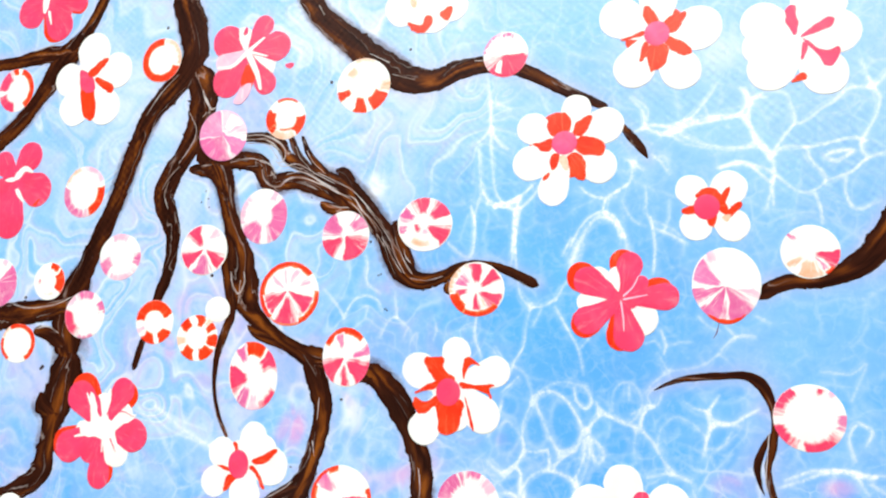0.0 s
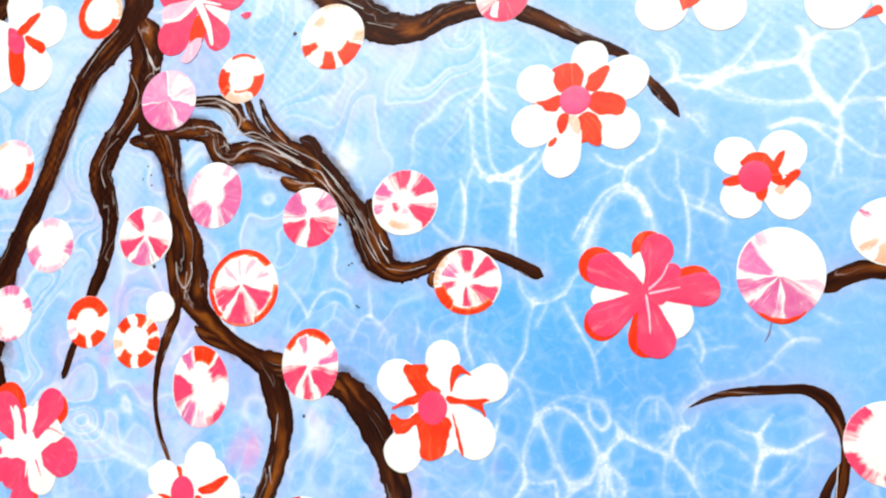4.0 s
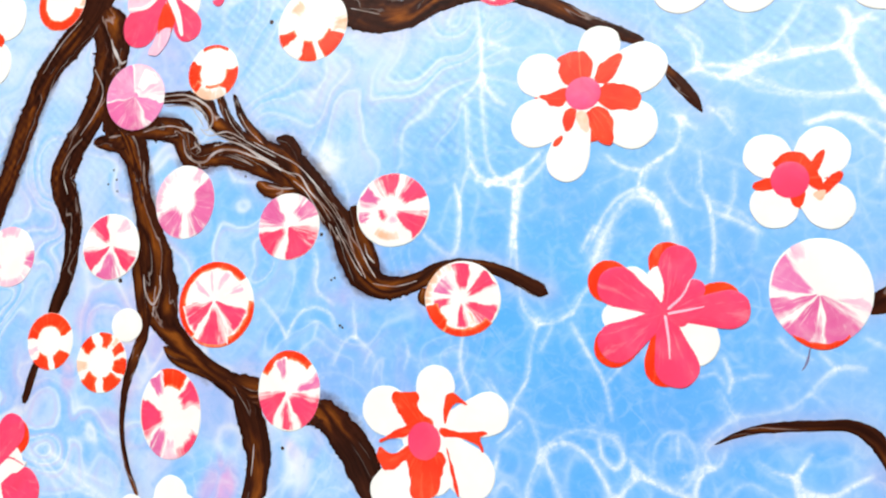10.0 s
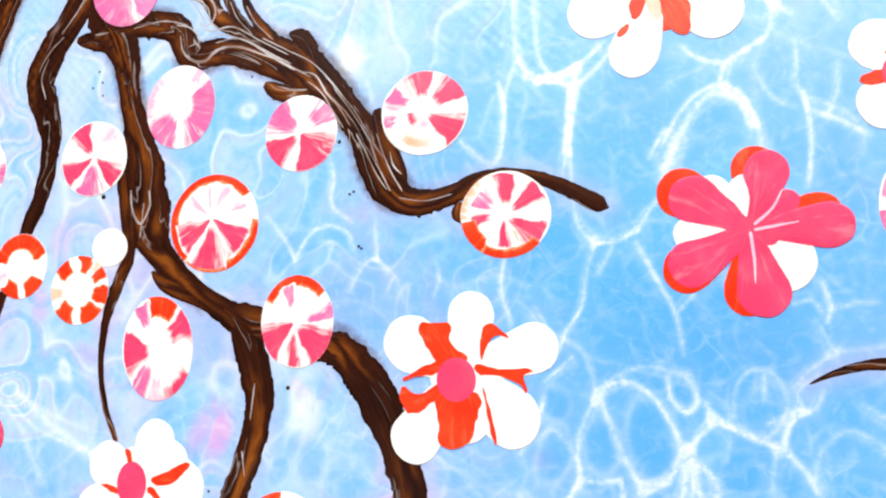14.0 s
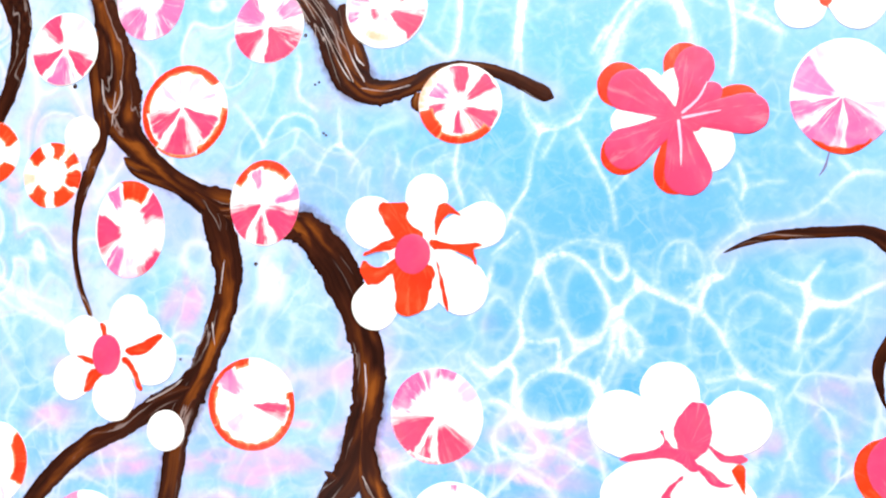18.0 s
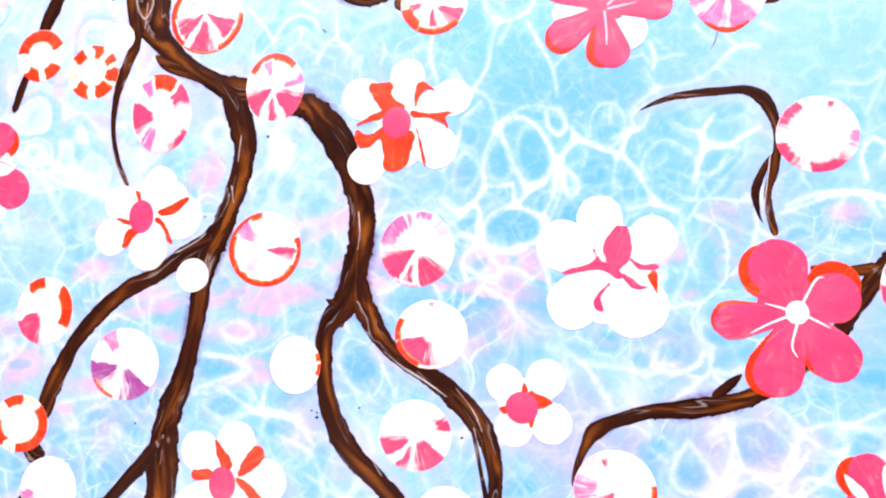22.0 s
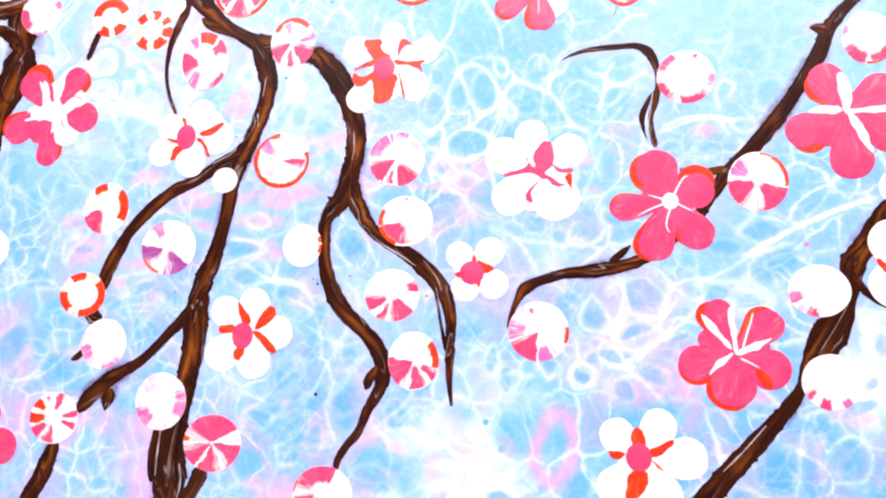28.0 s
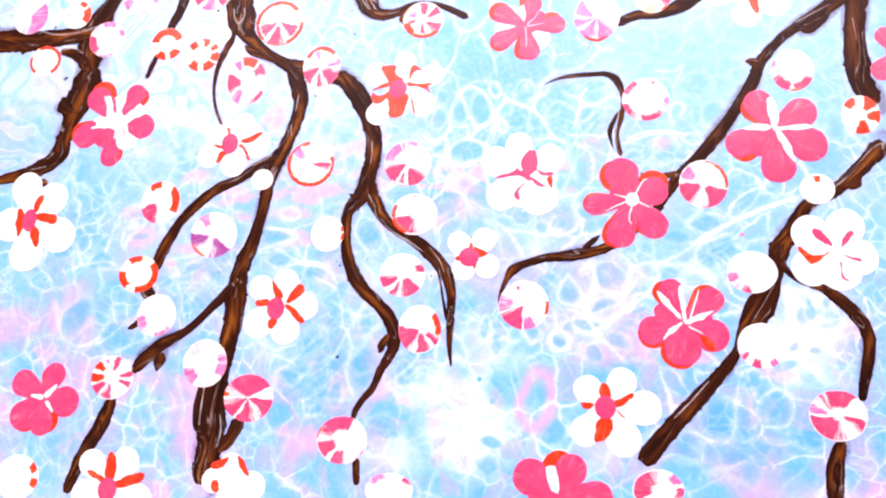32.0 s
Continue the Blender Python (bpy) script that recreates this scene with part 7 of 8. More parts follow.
flower(-0.78, 1.36, [("W", -1.47, 1.71, 0.37), ("W", 0.14, 1.66, 0.31), ("W", -0.14, 0.8, 0.37), ("W", -1.39, 0.52, 0.33), ("W", -0.66, 2.07, 0.3), ("W", -0.69, 0.76, 0.28)],
       ("P", -0.85, 1.26, 0.26, 0.28), ("W", 0.44),
       [("R", [(-1.35, 1.94), (-1.15, 1.98), (-0.93, 1.95), (-0.92, 1.72), (-0.7, 1.51), (-1.02, 1.46), (-1.26, 1.67)]), ("R", [(-0.4, 1.97), (-0.17, 1.79), (-0.35, 1.81), (-0.46, 1.66), (-0.52, 1.51), (-0.54, 1.74)]), ("R", [(-0.58, 1.46), (-0.23, 1.4), (0.12, 1.39), (0.01, 1.32), (0.05, 1.11), (-0.11, 1.25), (-0.54, 1.32)]), ("R", [(-1.11, 1.09), (-0.57, 1.1), (-0.56, 0.8), (-0.67, 0.5), (-1.04, 0.44), (-1.1, 0.79)]), ("R", [(-1.58, 1.15), (-1.35, 1.07), (-1.03, 1.19), (-1.13, 0.98), (-1.49, 0.82)]), ("R", [(-1.57, 1.25), (-1.3, 1.42), (-1, 1.48), (-1.06, 1.38), (-1.38, 1.29)]), ("R", [(-0.5, 1.1), (-0.46, 1.08), (-0.33, 0.56), (-0.38, 0.56)])],
       [],
       "white five-petalled flower with red streaks and pink centre")
flower(1.7, 6.21, [("W", 1.06, 6.62, 0.33), ("W", 0.99, 5.88, 0.37), ("W", 2.37, 5.72, 0.36), ("W", 1.43, 5.28, 0.31), ("W", 2.53, 6.55, 0.37), ("W", 1.97, 6.95, 0.3)],
       ("P2", 1.7, 6.26, 0.26, 0.25), ("R", 0.70),
       [("R", [(1.38, 6.74), (1.62, 6.88), (1.8, 6.82), (1.83, 6.51), (1.6, 6.42), (1.42, 6.46)]), ("R", [(1.87, 6.47), (2.1, 6.75), (2.28, 6.77), (2.21, 6.57), (2.04, 6.36)]), ("R", [(1.94, 6.31), (2.16, 6.36), (2.49, 6.2), (2.46, 5.95), (2.22, 5.96), (1.97, 6.05)]), ("R", [(1.73, 5.96), (2.03, 5.98), (2.11, 5.54), (1.96, 5.47), (1.81, 5.67)]), ("R", [(1.05, 6.29), (1.26, 6.33), (1.47, 6.37), (1.46, 6.19), (1.27, 6.12)]), ("R", [(1.43, 6.02), (1.6, 6.02), (1.52, 5.76), (1.41, 5.74)]), ("C", [(1.58, 5.97), (1.73, 5.97), (1.76, 5.7), (1.64, 5.74)]), ("R", [(1.23, 5.55), (1.34, 5.66), (1.38, 5.62), (1.28, 5.51)])],
       [],
       "white six-petalled flower with red streaks and pink centre")
flower(4.44, 4.74, [("W", 4.11, 5.09, 0.3), ("W", 4.79, 5.08, 0.34), ("W", 4.16, 4.41, 0.31), ("W", 4.82, 4.36, 0.31)],
       ("P", 4.37, 4.74, 0.24, 0.25), ("R", 0.38),
       [("R", [(4.17, 4.99), (4.42, 5.12), (4.65, 4.96), (4.79, 4.61), (4.65, 4.6), (4.54, 4.82), (4.33, 4.84)]), ("R", [(3.93, 4.74), (4.19, 4.79), (4.18, 4.64), (3.95, 4.63)]), ("R", [(4.65, 4.96), (4.81, 5.11), (4.77, 4.93), (4.68, 4.8)]), ("R", [(4.7, 4.59), (4.87, 4.77), (5, 4.79), (4.97, 4.67), (4.78, 4.51)]), ("R", [(4.35, 4.55), (4.54, 4.59), (4.45, 4.36)]), ("C", [(4.65, 4.54), (4.79, 4.57), (4.74, 4.44), (4.67, 4.47)])],
       [],
       "white four-petalled flower with a red-edged pink centre")
flower(-5.57, -0.22, [("W", -5.29, 0.31, 0.32), ("W", -6.06, -0.04, 0.34), ("W", -6.25, -0.66, 0.33), ("W", -5.5, -0.9, 0.37), ("W", -4.88, -0.3, 0.42), ("W", -5.05, 0.04, 0.31)],
       ("P", -5.65, -0.28, 0.25, 0.31), ("W", 0.45),
       [("R", [(-5.33, -0.21), (-5.05, -0.08), (-4.77, 0.06), (-4.72, -0.02), (-5.04, -0.26)]), ("R", [(-5.38, -0.32), (-5.18, -0.41), (-5.01, -0.75), (-5.1, -0.75), (-5.22, -0.5)]), ("R", [(-5.9, -0.5), (-5.58, -0.51), (-5.77, -0.66), (-5.94, -0.84), (-6.02, -0.79)]), ("R", [(-6.18, -0.31), (-5.91, -0.34), (-5.9, -0.44)]), ("R", [(-5.79, 0.18), (-5.69, 0.17), (-5.66, 0), (-5.72, 0)])],
       [],
       "white flower with fine red streaks and pink centre")
flower(-9.21, 0.49, [("W", -8.85, -0.08, 0.34), ("W", -8.76, 0.75, 0.34), ("W", -9.24, 1.02, 0.24), ("W", -9.77, 0.4, 0.23), ("P", -9.46, 1, 0.21), ("P", -9.56, -0.05, 0.3), ("P", -9.87, 1.18, 0.38, 0.11, 0.17), ("P", -8.71, 1.31, 0.3, 0.1, -0.1), ("P", -8.41, 0.3, 0.38), ("P", -9.31, -0.62, 0.3, 0.09, 0.09), ("P", -10.17, 0.03, 0.37, -0.06, 0.07)],
       None, ("W", 0.43),
       [("W", [(-9.57, 0.63), (-9.63, 1.21), (-9.5, 1.21), (-9.29, 0.71), (-9.13, 1.28), (-9.02, 1.26), (-9.06, 0.66), (-8.45, 0.79), (-8.38, 0.68), (-8.89, 0.38), (-8.74, -0.08), (-8.98, -0.36), (-9.14, -0.24), (-9.26, 0.2), (-9.77, 0.29), (-9.87, 0.42), (-9.82, 0.55)])],
       [("W", 0.06, [(-9.21, 0.49), (-9.53, 0.92), (-9.71, 1.27)]), ("W", 0.06, [(-9.21, 0.45), (-9.74, 0.32), (-10.02, 0.26)]), ("W", 0.04, [(-9.19, 0.43), (-9.24, -0.09)]), ("P", 0.02, [(-9.05, 0.69), (-8.74, 0.84), (-8.38, 0.72)]), ("P", 0.02, [(-9.13, 0.75), (-8.99, 1.05)]), ("P", 0.02, [(-9.02, 0.24), (-8.85, -0.08)])],
       "deep pink flower with white streaked heart")
flower(-1.12, 9.51, [("W", -1.74, 9.67, 0.44), ("W", -1.14, 9.98, 0.44), ("W", -0.63, 9.57, 0.37), ("W", -1.34, 9.39, 0.34)],
       None, ("W", 0.52),
       [("R", [(-1.65, 9.33), (-1.35, 9.21), (-1.21, 9.42), (-1.07, 9.32), (-1.18, 9.1), (-1.35, 9.04), (-1.57, 9.12)]), ("R", [(-0.91, 9.43), (-0.63, 9.55), (-0.68, 9.29), (-0.79, 9.26)]), ("C", [(-1.56, 9.84), (-1.43, 9.8), (-1.46, 9.64), (-1.57, 9.71)])],
       [],
       "white flower with orange-red streaks")
flower(-5.65, 9.16, [("W", -5.31, 8.8, 0.41), ("W", -5.77, 9.49, 0.29), ("P", -6.15, 9.47, 0.41), ("P", -5.21, 9.75, 0.25), ("P", -4.88, 9.2, 0.36), ("P", -5.15, 8.33, 0.27), ("P", -6.17, 8.48, 0.38), ("L", -6.25, 8.96, 0.23)],
       None, ("W", 0.32),
       [("R", [(-5.68, 8.81), (-5.38, 8.77), (-5.56, 8.19), (-5.8, 8.21)]), ("L", [(-5.83, 8.27), (-5.51, 8.37), (-5.65, 8.02), (-5.98, 7.93)]), ("P", [(-5.7, 9.76), (-5.63, 9.72), (-5.66, 9.59), (-5.75, 9.6)]), ("P", [(-4.65, 8.72), (-4.43, 8.73), (-4.52, 8.61)])],
       [("W", 0.09, [(-5.62, 9.12), (-5.38, 8.6), (-5.27, 8.18)]), ("W", 0.06, [(-5.62, 9.16), (-6.03, 8.85), (-6.44, 8.85)]), ("W", 0.06, [(-5.62, 9.16), (-5.18, 9.46)]), ("W", 0.04, [(-5.62, 9.16), (-5.09, 8.98)])],
       "pink flower with white heart and a smeared lower edge")
flower(-10.08, 9.03, [("W", -9.99, 9.73, 0.48), ("W", -9.3, 9.15, 0.46), ("W", -10.69, 9.07, 0.43), ("W", -10.52, 8.3, 0.45), ("W", -9.62, 8.24, 0.46)],
       None, ("W", 0.51),
       [("R", [(-10.31, 8.91), (-9.97, 8.87), (-9.89, 8.05), (-10.23, 8.07)]), ("P", [(-10.4, 9.21), (-10.23, 9.25), (-9.94, 8.94), (-9.96, 8.69), (-10.27, 8.75)]), ("R", [(-10.13, 9.21), (-9.67, 9.51), (-9.56, 9.41), (-9.95, 9.07)]), ("R", [(-9.91, 9.04), (-9.4, 8.8), (-9.42, 8.57), (-9.69, 8.72)])],
       [],
       "white flower with bold red streaks")
flower(-11.54, 11.27, [("P", -11.98, 11.07, 0.45), ("P", -11.1, 10.57, 0.4, -0.1, -0.03), ("P", -11.04, 11.09, 0.37), ("P", -10.52, 11.12, 0.25, 0, -0.05), ("P", -11.83, 11.63, 0.44)],
       None, ("P", 0.37),
       [],
       [("W", 0.13, [(-11.55, 11.43), (-11.61, 10.97)]), ("W", 0.05, [(-11.47, 11.03), (-11.37, 10.63)])],
       "pink flower with white streaks")
flower(-12.22, 6.62, [("P", -11.79, 7.18, 0.37), ("P", -11.53, 6.3, 0.44), ("P", -12.35, 5.54, 0.45), ("P", -12.62, 7.06, 0.32), ("P", -12.7, 6.26, 0.42)],
       None, ("W", 0.23),
       [],
       [("W", 0.11, [(-12.22, 6.62), (-11.94, 6.86), (-11.67, 6.76)]), ("W", 0.08, [(-12.22, 6.62), (-12.54, 6.61)]), ("W", 0.08, [(-12.17, 6.36), (-11.93, 6.01)]), ("R", 0.05, [(-11.6, 5.88), (-11.41, 6.06)])],
       "pink flower with white streaks on pale blue")
flower(3.63, 8.32, [("W", 2.93, 8.77, 0.43), ("W", 3.71, 9.23, 0.41), ("W", 4.42, 8.35, 0.46), ("W", 4.05, 7.52, 0.39), ("W", 3.15, 7.66, 0.41)],
       ("P2", 3.63, 8.34, 0.25, 0.26), ("R", 0.62),
       [("R", [(3.39, 8.88), (3.52, 8.93), (3.7, 8.57), (3.5, 8.52)]), ("R", [(3.67, 8.51), (4.19, 8.74), (4.11, 8.45), (3.82, 8.31)]), ("R", [(2.91, 8.29), (3.34, 8.43), (3.34, 8.32)]), ("R", [(3.8, 8.29), (4.26, 7.96), (4.12, 7.81), (3.86, 7.98)]), ("R", [(3.46, 8.1), (3.81, 8.05), (3.77, 7.7), (3.54, 7.58), (3.46, 7.6)]), ("R", [(3.38, 8.19), (3.47, 8.06), (3.34, 7.81), (3.26, 7.84)])],
       [],
       "white flower with red streaks and pink centre")
flower(6.29, 7.92, [("W", 5.61, 8.27, 0.42), ("W", 6.62, 8.59, 0.51), ("W", 6.88, 7.95, 0.44), ("W", 6.63, 7.15, 0.42), ("W", 5.7, 7.35, 0.44), ("W", 5.53, 7.79, 0.34)],
       None, ("W", 0.58),
       [("P", [(6.01, 8.47), (6.22, 8.53), (6.2, 7.99), (6.07, 8.12)]), ("P", [(6.28, 7.95), (6.75, 8.25), (6.82, 8.07), (6.41, 7.93)]), ("P", [(6.29, 7.88), (6.62, 7.62), (6.92, 7.61), (6.75, 7.27), (6.51, 7.55)]), ("P", [(6.28, 7.8), (6.37, 7.68), (6.24, 7.46)]), ("R", [(6.03, 7.04), (6.24, 7.21), (6.3, 7.07)])],
       [],
       "white flower with rose pink streaks")
flower(2.77, -1.19, [("W", 1.97, -0.91, 0.42), ("W", 2.56, -0.46, 0.36), ("W", 3.39, -0.82, 0.38), ("W", 3.1, -1.89, 0.51), ("W", 2.13, -1.85, 0.42), ("W", 2.62, -1.9, 0.28)],
       None, ("W", 0.62),
       [("P", [(2.61, -0.93), (2.84, -0.59), (3.05, -0.77), (3.02, -1.17), (2.77, -1.32), (2.65, -1.16)]), ("P", [(1.94, -1.36), (2.44, -1.17), (2.46, -0.96), (2.55, -1.1), (2.81, -1.26), (2.89, -1.45), (2.53, -1.31)]), ("R", [(3.29, -1.4), (3.44, -1.35), (3.46, -1.69), (3.35, -1.54)]), ("P", [(3.02, -1.11), (3.23, -1.23), (3.45, -1.23), (3.44, -1.3), (3.18, -1.31)]), ("P", [(2.45, -1.83), (2.67, -1.54), (2.72, -1.56), (2.57, -1.75), (2.6, -1.98)]), ("P", [(2.91, -1.36), (3.18, -1.55), (3.33, -1.57), (3.16, -1.63), (2.98, -1.51)])],
       [],
       "large white flower with rose pink streaks")
flower(5.51, -1.98, [("P", 5.39, -1.85, 0.46), ("P", 5.25, -1.28, 0.44, -0.13, -0.07), ("P", 6.03, -1.76, 0.39, 0, 0.18), ("P", 6.04, -2.66, 0.37, -0.12, 0.09), ("P", 5.21, -2.89, 0.37, -0.11, 0), ("P", 4.57, -2.13, 0.28, -0.04, 0.05)],
       ("W", 5.51, -1.98, 0.17, 0.18), ("P", 0.4),
       [],
       [("W", 0.02, [(5.56, -1.89), (5.78, -1.49), (5.9, -1.44)]), ("W", 0.02, [(5.39, -2.03), (5.08, -2.16), (4.82, -2.3)]), ("W", 0.02, [(5.64, -2.03), (5.97, -2.21)]), ("W", 0.02, [(5.51, -2.12), (5.42, -2.48), (5.49, -2.66)]), ("W", 0.02, [(5.39, -1.94), (5.05, -1.84)])],
       "large deep pink flower with red edges and white heart")
flower(1.35, -3.5, [("W", 1.02, -3.14, 0.3), ("W", 1.69, -3.06, 0.31), ("W", 1.17, -3.85, 0.31), ("W", 1.77, -3.77, 0.33)],
       ("P", 1.3, -3.53, 0.27, 0.26), ("W", 0.43),
       [("R", [(1.41, -3.28), (1.6, -3.32), (1.8, -3.45), (1.53, -3.53)]), ("R", [(0.92, -3.54), (1.08, -3.52), (1.02, -3.65)]), ("R", [(1.33, -3.12), (1.39, -3.31), (1.31, -3.33)]), ("R", [(1.4, -3.75), (1.5, -3.68), (1.46, -3.85)])],
       [],
       "small white flower with a rose pink centre")
flower(-3.79, -4.92, [("W", -4.34, -4.43, 0.35), ("W", -3.65, -4.27, 0.36), ("W", -3.1, -4.9, 0.38), ("W", -3.6, -5.54, 0.4), ("W", -4.36, -5.4, 0.4)],
       ("P", -3.89, -4.98, 0.25, 0.3), ("W", 0.53),
       [("R", [(-4.05, -4.28), (-3.96, -4.28), (-3.7, -4.65), (-3.91, -4.7)]), ("R", [(-3.61, -4.76), (-3.32, -4.31), (-3.12, -4.5), (-3.47, -4.81)]), ("R", [(-3.63, -4.85), (-3.41, -4.94), (-3.09, -5.23), (-3.17, -5.36), (-3.57, -5.01)]), ("R", [(-4.42, -4.74), (-4.06, -4.79), (-4.13, -4.91), (-4.44, -4.92)]), ("R", [(-3.99, -5.23), (-3.83, -5.25), (-3.91, -5.53), (-4.07, -5.47)])],
       [],
       "white flower with five red streaks and pink centre")
flower(6.74, -5.19, [("P", 6.24, -4.89, 0.24), ("P", 6.42, -4.33, 0.28, -0.17, -0.06), ("P", 7.38, -4.58, 0.32, -0.13, 0.06), ("P", 7.18, -5.01, 0.23), ("P", 7.39, -5.47, 0.41), ("P", 6.68, -5.79, 0.45, -0.08, -0.06), ("P", 5.96, -5.37, 0.36, 0, -0.08)],
       None, ("P", 0.23),
       [("R", [(7.09, -5.48), (7.31, -5.55), (7.42, -5.81), (7.23, -5.78)]), ("W", [(6.6, -4.33), (6.73, -4.33), (6.78, -5.04), (6.69, -5.07)]), ("W", [(6.09, -4.44), (6.25, -4.49), (6.63, -4.97), (6.55, -5.02)]), ("W", [(6.8, -5.09), (7.29, -4.88), (7.39, -4.9), (6.88, -5.18)]), ("W", [(6.21, -5.6), (6.34, -5.33), (6.65, -5.15), (6.62, -5.25), (6.34, -5.49)])],
       [("W", 0.02, [(6.87, -5.04), (7.05, -4.49), (7.09, -4.33)]), ("W", 0.02, [(6.82, -5.25), (7.17, -5.43)])],
       "large deep pink flower with white veins")
flower(4.88, -7.33, [("W", 4.36, -6.87, 0.35), ("W", 5.19, -6.67, 0.36), ("W", 5.72, -7.28, 0.42), ("W", 5.22, -8.05, 0.43), ("W", 4.29, -7.89, 0.36)],
       ("P", 4.79, -7.29, 0.26, 0.29), ("W", 0.49),
       [("R", [(4.65, -6.81), (4.83, -6.73), (4.91, -7.07), (4.69, -7.07)]), ("R", [(4.97, -7.2), (5.42, -6.92), (5.45, -7.05), (5.14, -7.27)]), ("R", [(4.19, -7.18), (4.53, -7.21), (4.36, -7.35)]), ("R", [(4.65, -7.57), (4.97, -7.59), (4.88, -7.97), (4.67, -8.11), (4.51, -8.04)]), ("R", [(5.05, -7.32), (5.28, -7.54), (5.15, -7.48)])],
       [],
       "white flower with red streaks on pale blue")
flower(9.09, -0.1, [("P", 8.71, -0.5, 0.35), ("P", 9.45, -0.44, 0.33), ("P", 8.74, 0.59, 0.38, -0.05, -0.14), ("P", 9.77, 0.31, 0.41), ("P", 9.92, -0.55, 0.46), ("P", 9.15, -1.13, 0.43), ("P", 8.24, -0.5, 0.37, 0.11, -0.11)],
       None, ("P", 0.35),
       [("W", [(8.96, 0.72), (9.18, 0.56), (9.17, -0.06), (9.04, -0.05)]), ("W", [(9.17, -0.06), (9.93, -0.01), (9.85, -0.14), (9.21, -0.16)]), ("W", [(9.13, -0.2), (9.29, -0.23), (9.57, -0.92), (9.45, -0.89)]), ("W", [(8.34, -0.09), (8.71, 0.04), (9.04, -0.08), (8.63, -0.14)])],
       [],
       "large pink flower with white streaks")
flower(10.31, -3.25, [("W", 9.81, -2.87, 0.46), ("W", 10.64, -2.71, 0.46), ("W", 10.89, -3.48, 0.46), ("W", 9.78, -3.74, 0.46), ("W", 10.48, -3.86, 0.46)],
       None, ("W", 0.65),
       [("P", [(9.85, -2.84), (10.07, -2.79), (10.32, -3.17), (10.13, -3.14)]), ("R", [(9.51, -3.21), (9.86, -3.44), (10.24, -3.33), (9.88, -3.63), (9.68, -3.55)]), ("P", [(10.68, -2.84), (10.83, -2.87), (10.63, -3.14), (10.5, -3.22)]), ("P", [(10.56, -3.39), (10.97, -3.55), (10.7, -3.52)]), ("P", [(10.48, -3.58), (10.52, -3.92), (10.66, -4.06), (10.47, -3.98)])],
       [],
       "large white flower with thin pink and red streaks")
flower(8.64, 3.92, [("W", 8.31, 4.54, 0.37), ("W", 9.19, 4.23, 0.39), ("W", 9.28, 3.5, 0.44), ("W", 8.57, 3.15, 0.38), ("W", 7.87, 3.85, 0.44)],
       ("P2", 8.62, 3.91, 0.27, 0.23), ("W", 0.52),
       [("R", [(8.76, 4.43), (8.89, 4.41), (8.85, 4.03), (8.69, 3.98)]), ("R", [(8.77, 3.95), (9.24, 3.93), (9.23, 3.76), (8.79, 3.8)]), ("R", [(8.59, 3.66), (8.81, 3.68), (8.89, 3.25), (8.76, 3.19)]), ("R", [(8.14, 4.15), (8.36, 4.03), (8.36, 3.95)])],
       [],
       "white flower with red streaks beside a branch")
flower(-11.46, -2.5, [("W", -10.92, -1.88, 0.47), ("W", -11.79, -1.54, 0.47), ("W", -10.57, -2.98, 0.51), ("W", -11.52, -3.54, 0.51), ("W", -12.14, -2.66, 0.51)],
       ("P", -11.56, -2.53, 0.22, 0.34), ("W", 0.64),
       [("R", [(-11.39, -1.84), (-11.2, -1.81), (-11.34, -2.27), (-11.48, -2.2)]), ("R", [(-11.43, -2.37), (-10.79, -2.34), (-10.73, -2.63), (-11.23, -2.56)]), ("R", [(-11.5, -2.82), (-11.23, -2.79), (-11.17, -3.27), (-11.34, -3.24)]), ("R", [(-11.98, -2.23), (-11.75, -2.33), (-11.74, -2.82), (-11.89, -2.98)])],
       [],
       "white flower with red streaks")
flower(-10.28, -7.53, [("P", -10.97, -7.17, 0.37), ("P", -10.08, -6.91, 0.32, -0.06, -0.06), ("P", -9.68, -7.63, 0.42), ("P", -10.3, -8.23, 0.34, 0.15, 0.09), ("P", -10.86, -8.05, 0.4, 0.09, -0.03)],
       None, ("P", 0.34),
       [],
       [("W", 0.09, [(-10.28, -7.53), (-9.97, -7.19)]), ("W", 0.08, [(-10.33, -7.54), (-10.71, -7.5)]), ("W", 0.06, [(-10.23, -7.64), (-9.99, -7.92)])],
       "deep pink flower with white heart")
flower(-8.09, -9.74, [("W", -8.65, -9.21, 0.36), ("W", -7.7, -9.14, 0.38), ("W", -7.26, -10.08, 0.41), ("W", -8.75, -10.01, 0.38), ("W", -7.97, -10.4, 0.39)],
       ("P", -8.12, -9.86, 0.27, 0.3), ("W", 0.52),
       [("R", [(-8.21, -8.96), (-7.98, -9.01), (-7.95, -9.56), (-8.21, -9.57)]), ("R", [(-8.71, -9.39), (-8.23, -9.57), (-8.24, -9.72), (-8.65, -9.53)]), ("R", [(-7.94, -9.65), (-7.25, -9.38), (-7.19, -9.61), (-7.81, -9.81)])],
       [],
       "white flower with red streaks and pink centre")
flower(-4.72, -9.54, [("W", -4.73, -9.15, 0.37), ("W", -4.15, -9.58, 0.37), ("W", -4.72, -10.02, 0.38), ("W", -5.19, -9.49, 0.32)],
       None, ("W", 0.44),
       [("R", [(-5.3, -9.09), (-4.88, -8.88), (-4.87, -9.02), (-5.11, -9.2)]), ("R", [(-5.25, -9.55), (-5.1, -9.48), (-5.01, -9.73), (-5.16, -9.77)]), ("R", [(-4.61, -8.87), (-4.45, -8.92), (-4.23, -9.3), (-4.41, -9.25)])],
       [],
       "white flower with small red streaks")
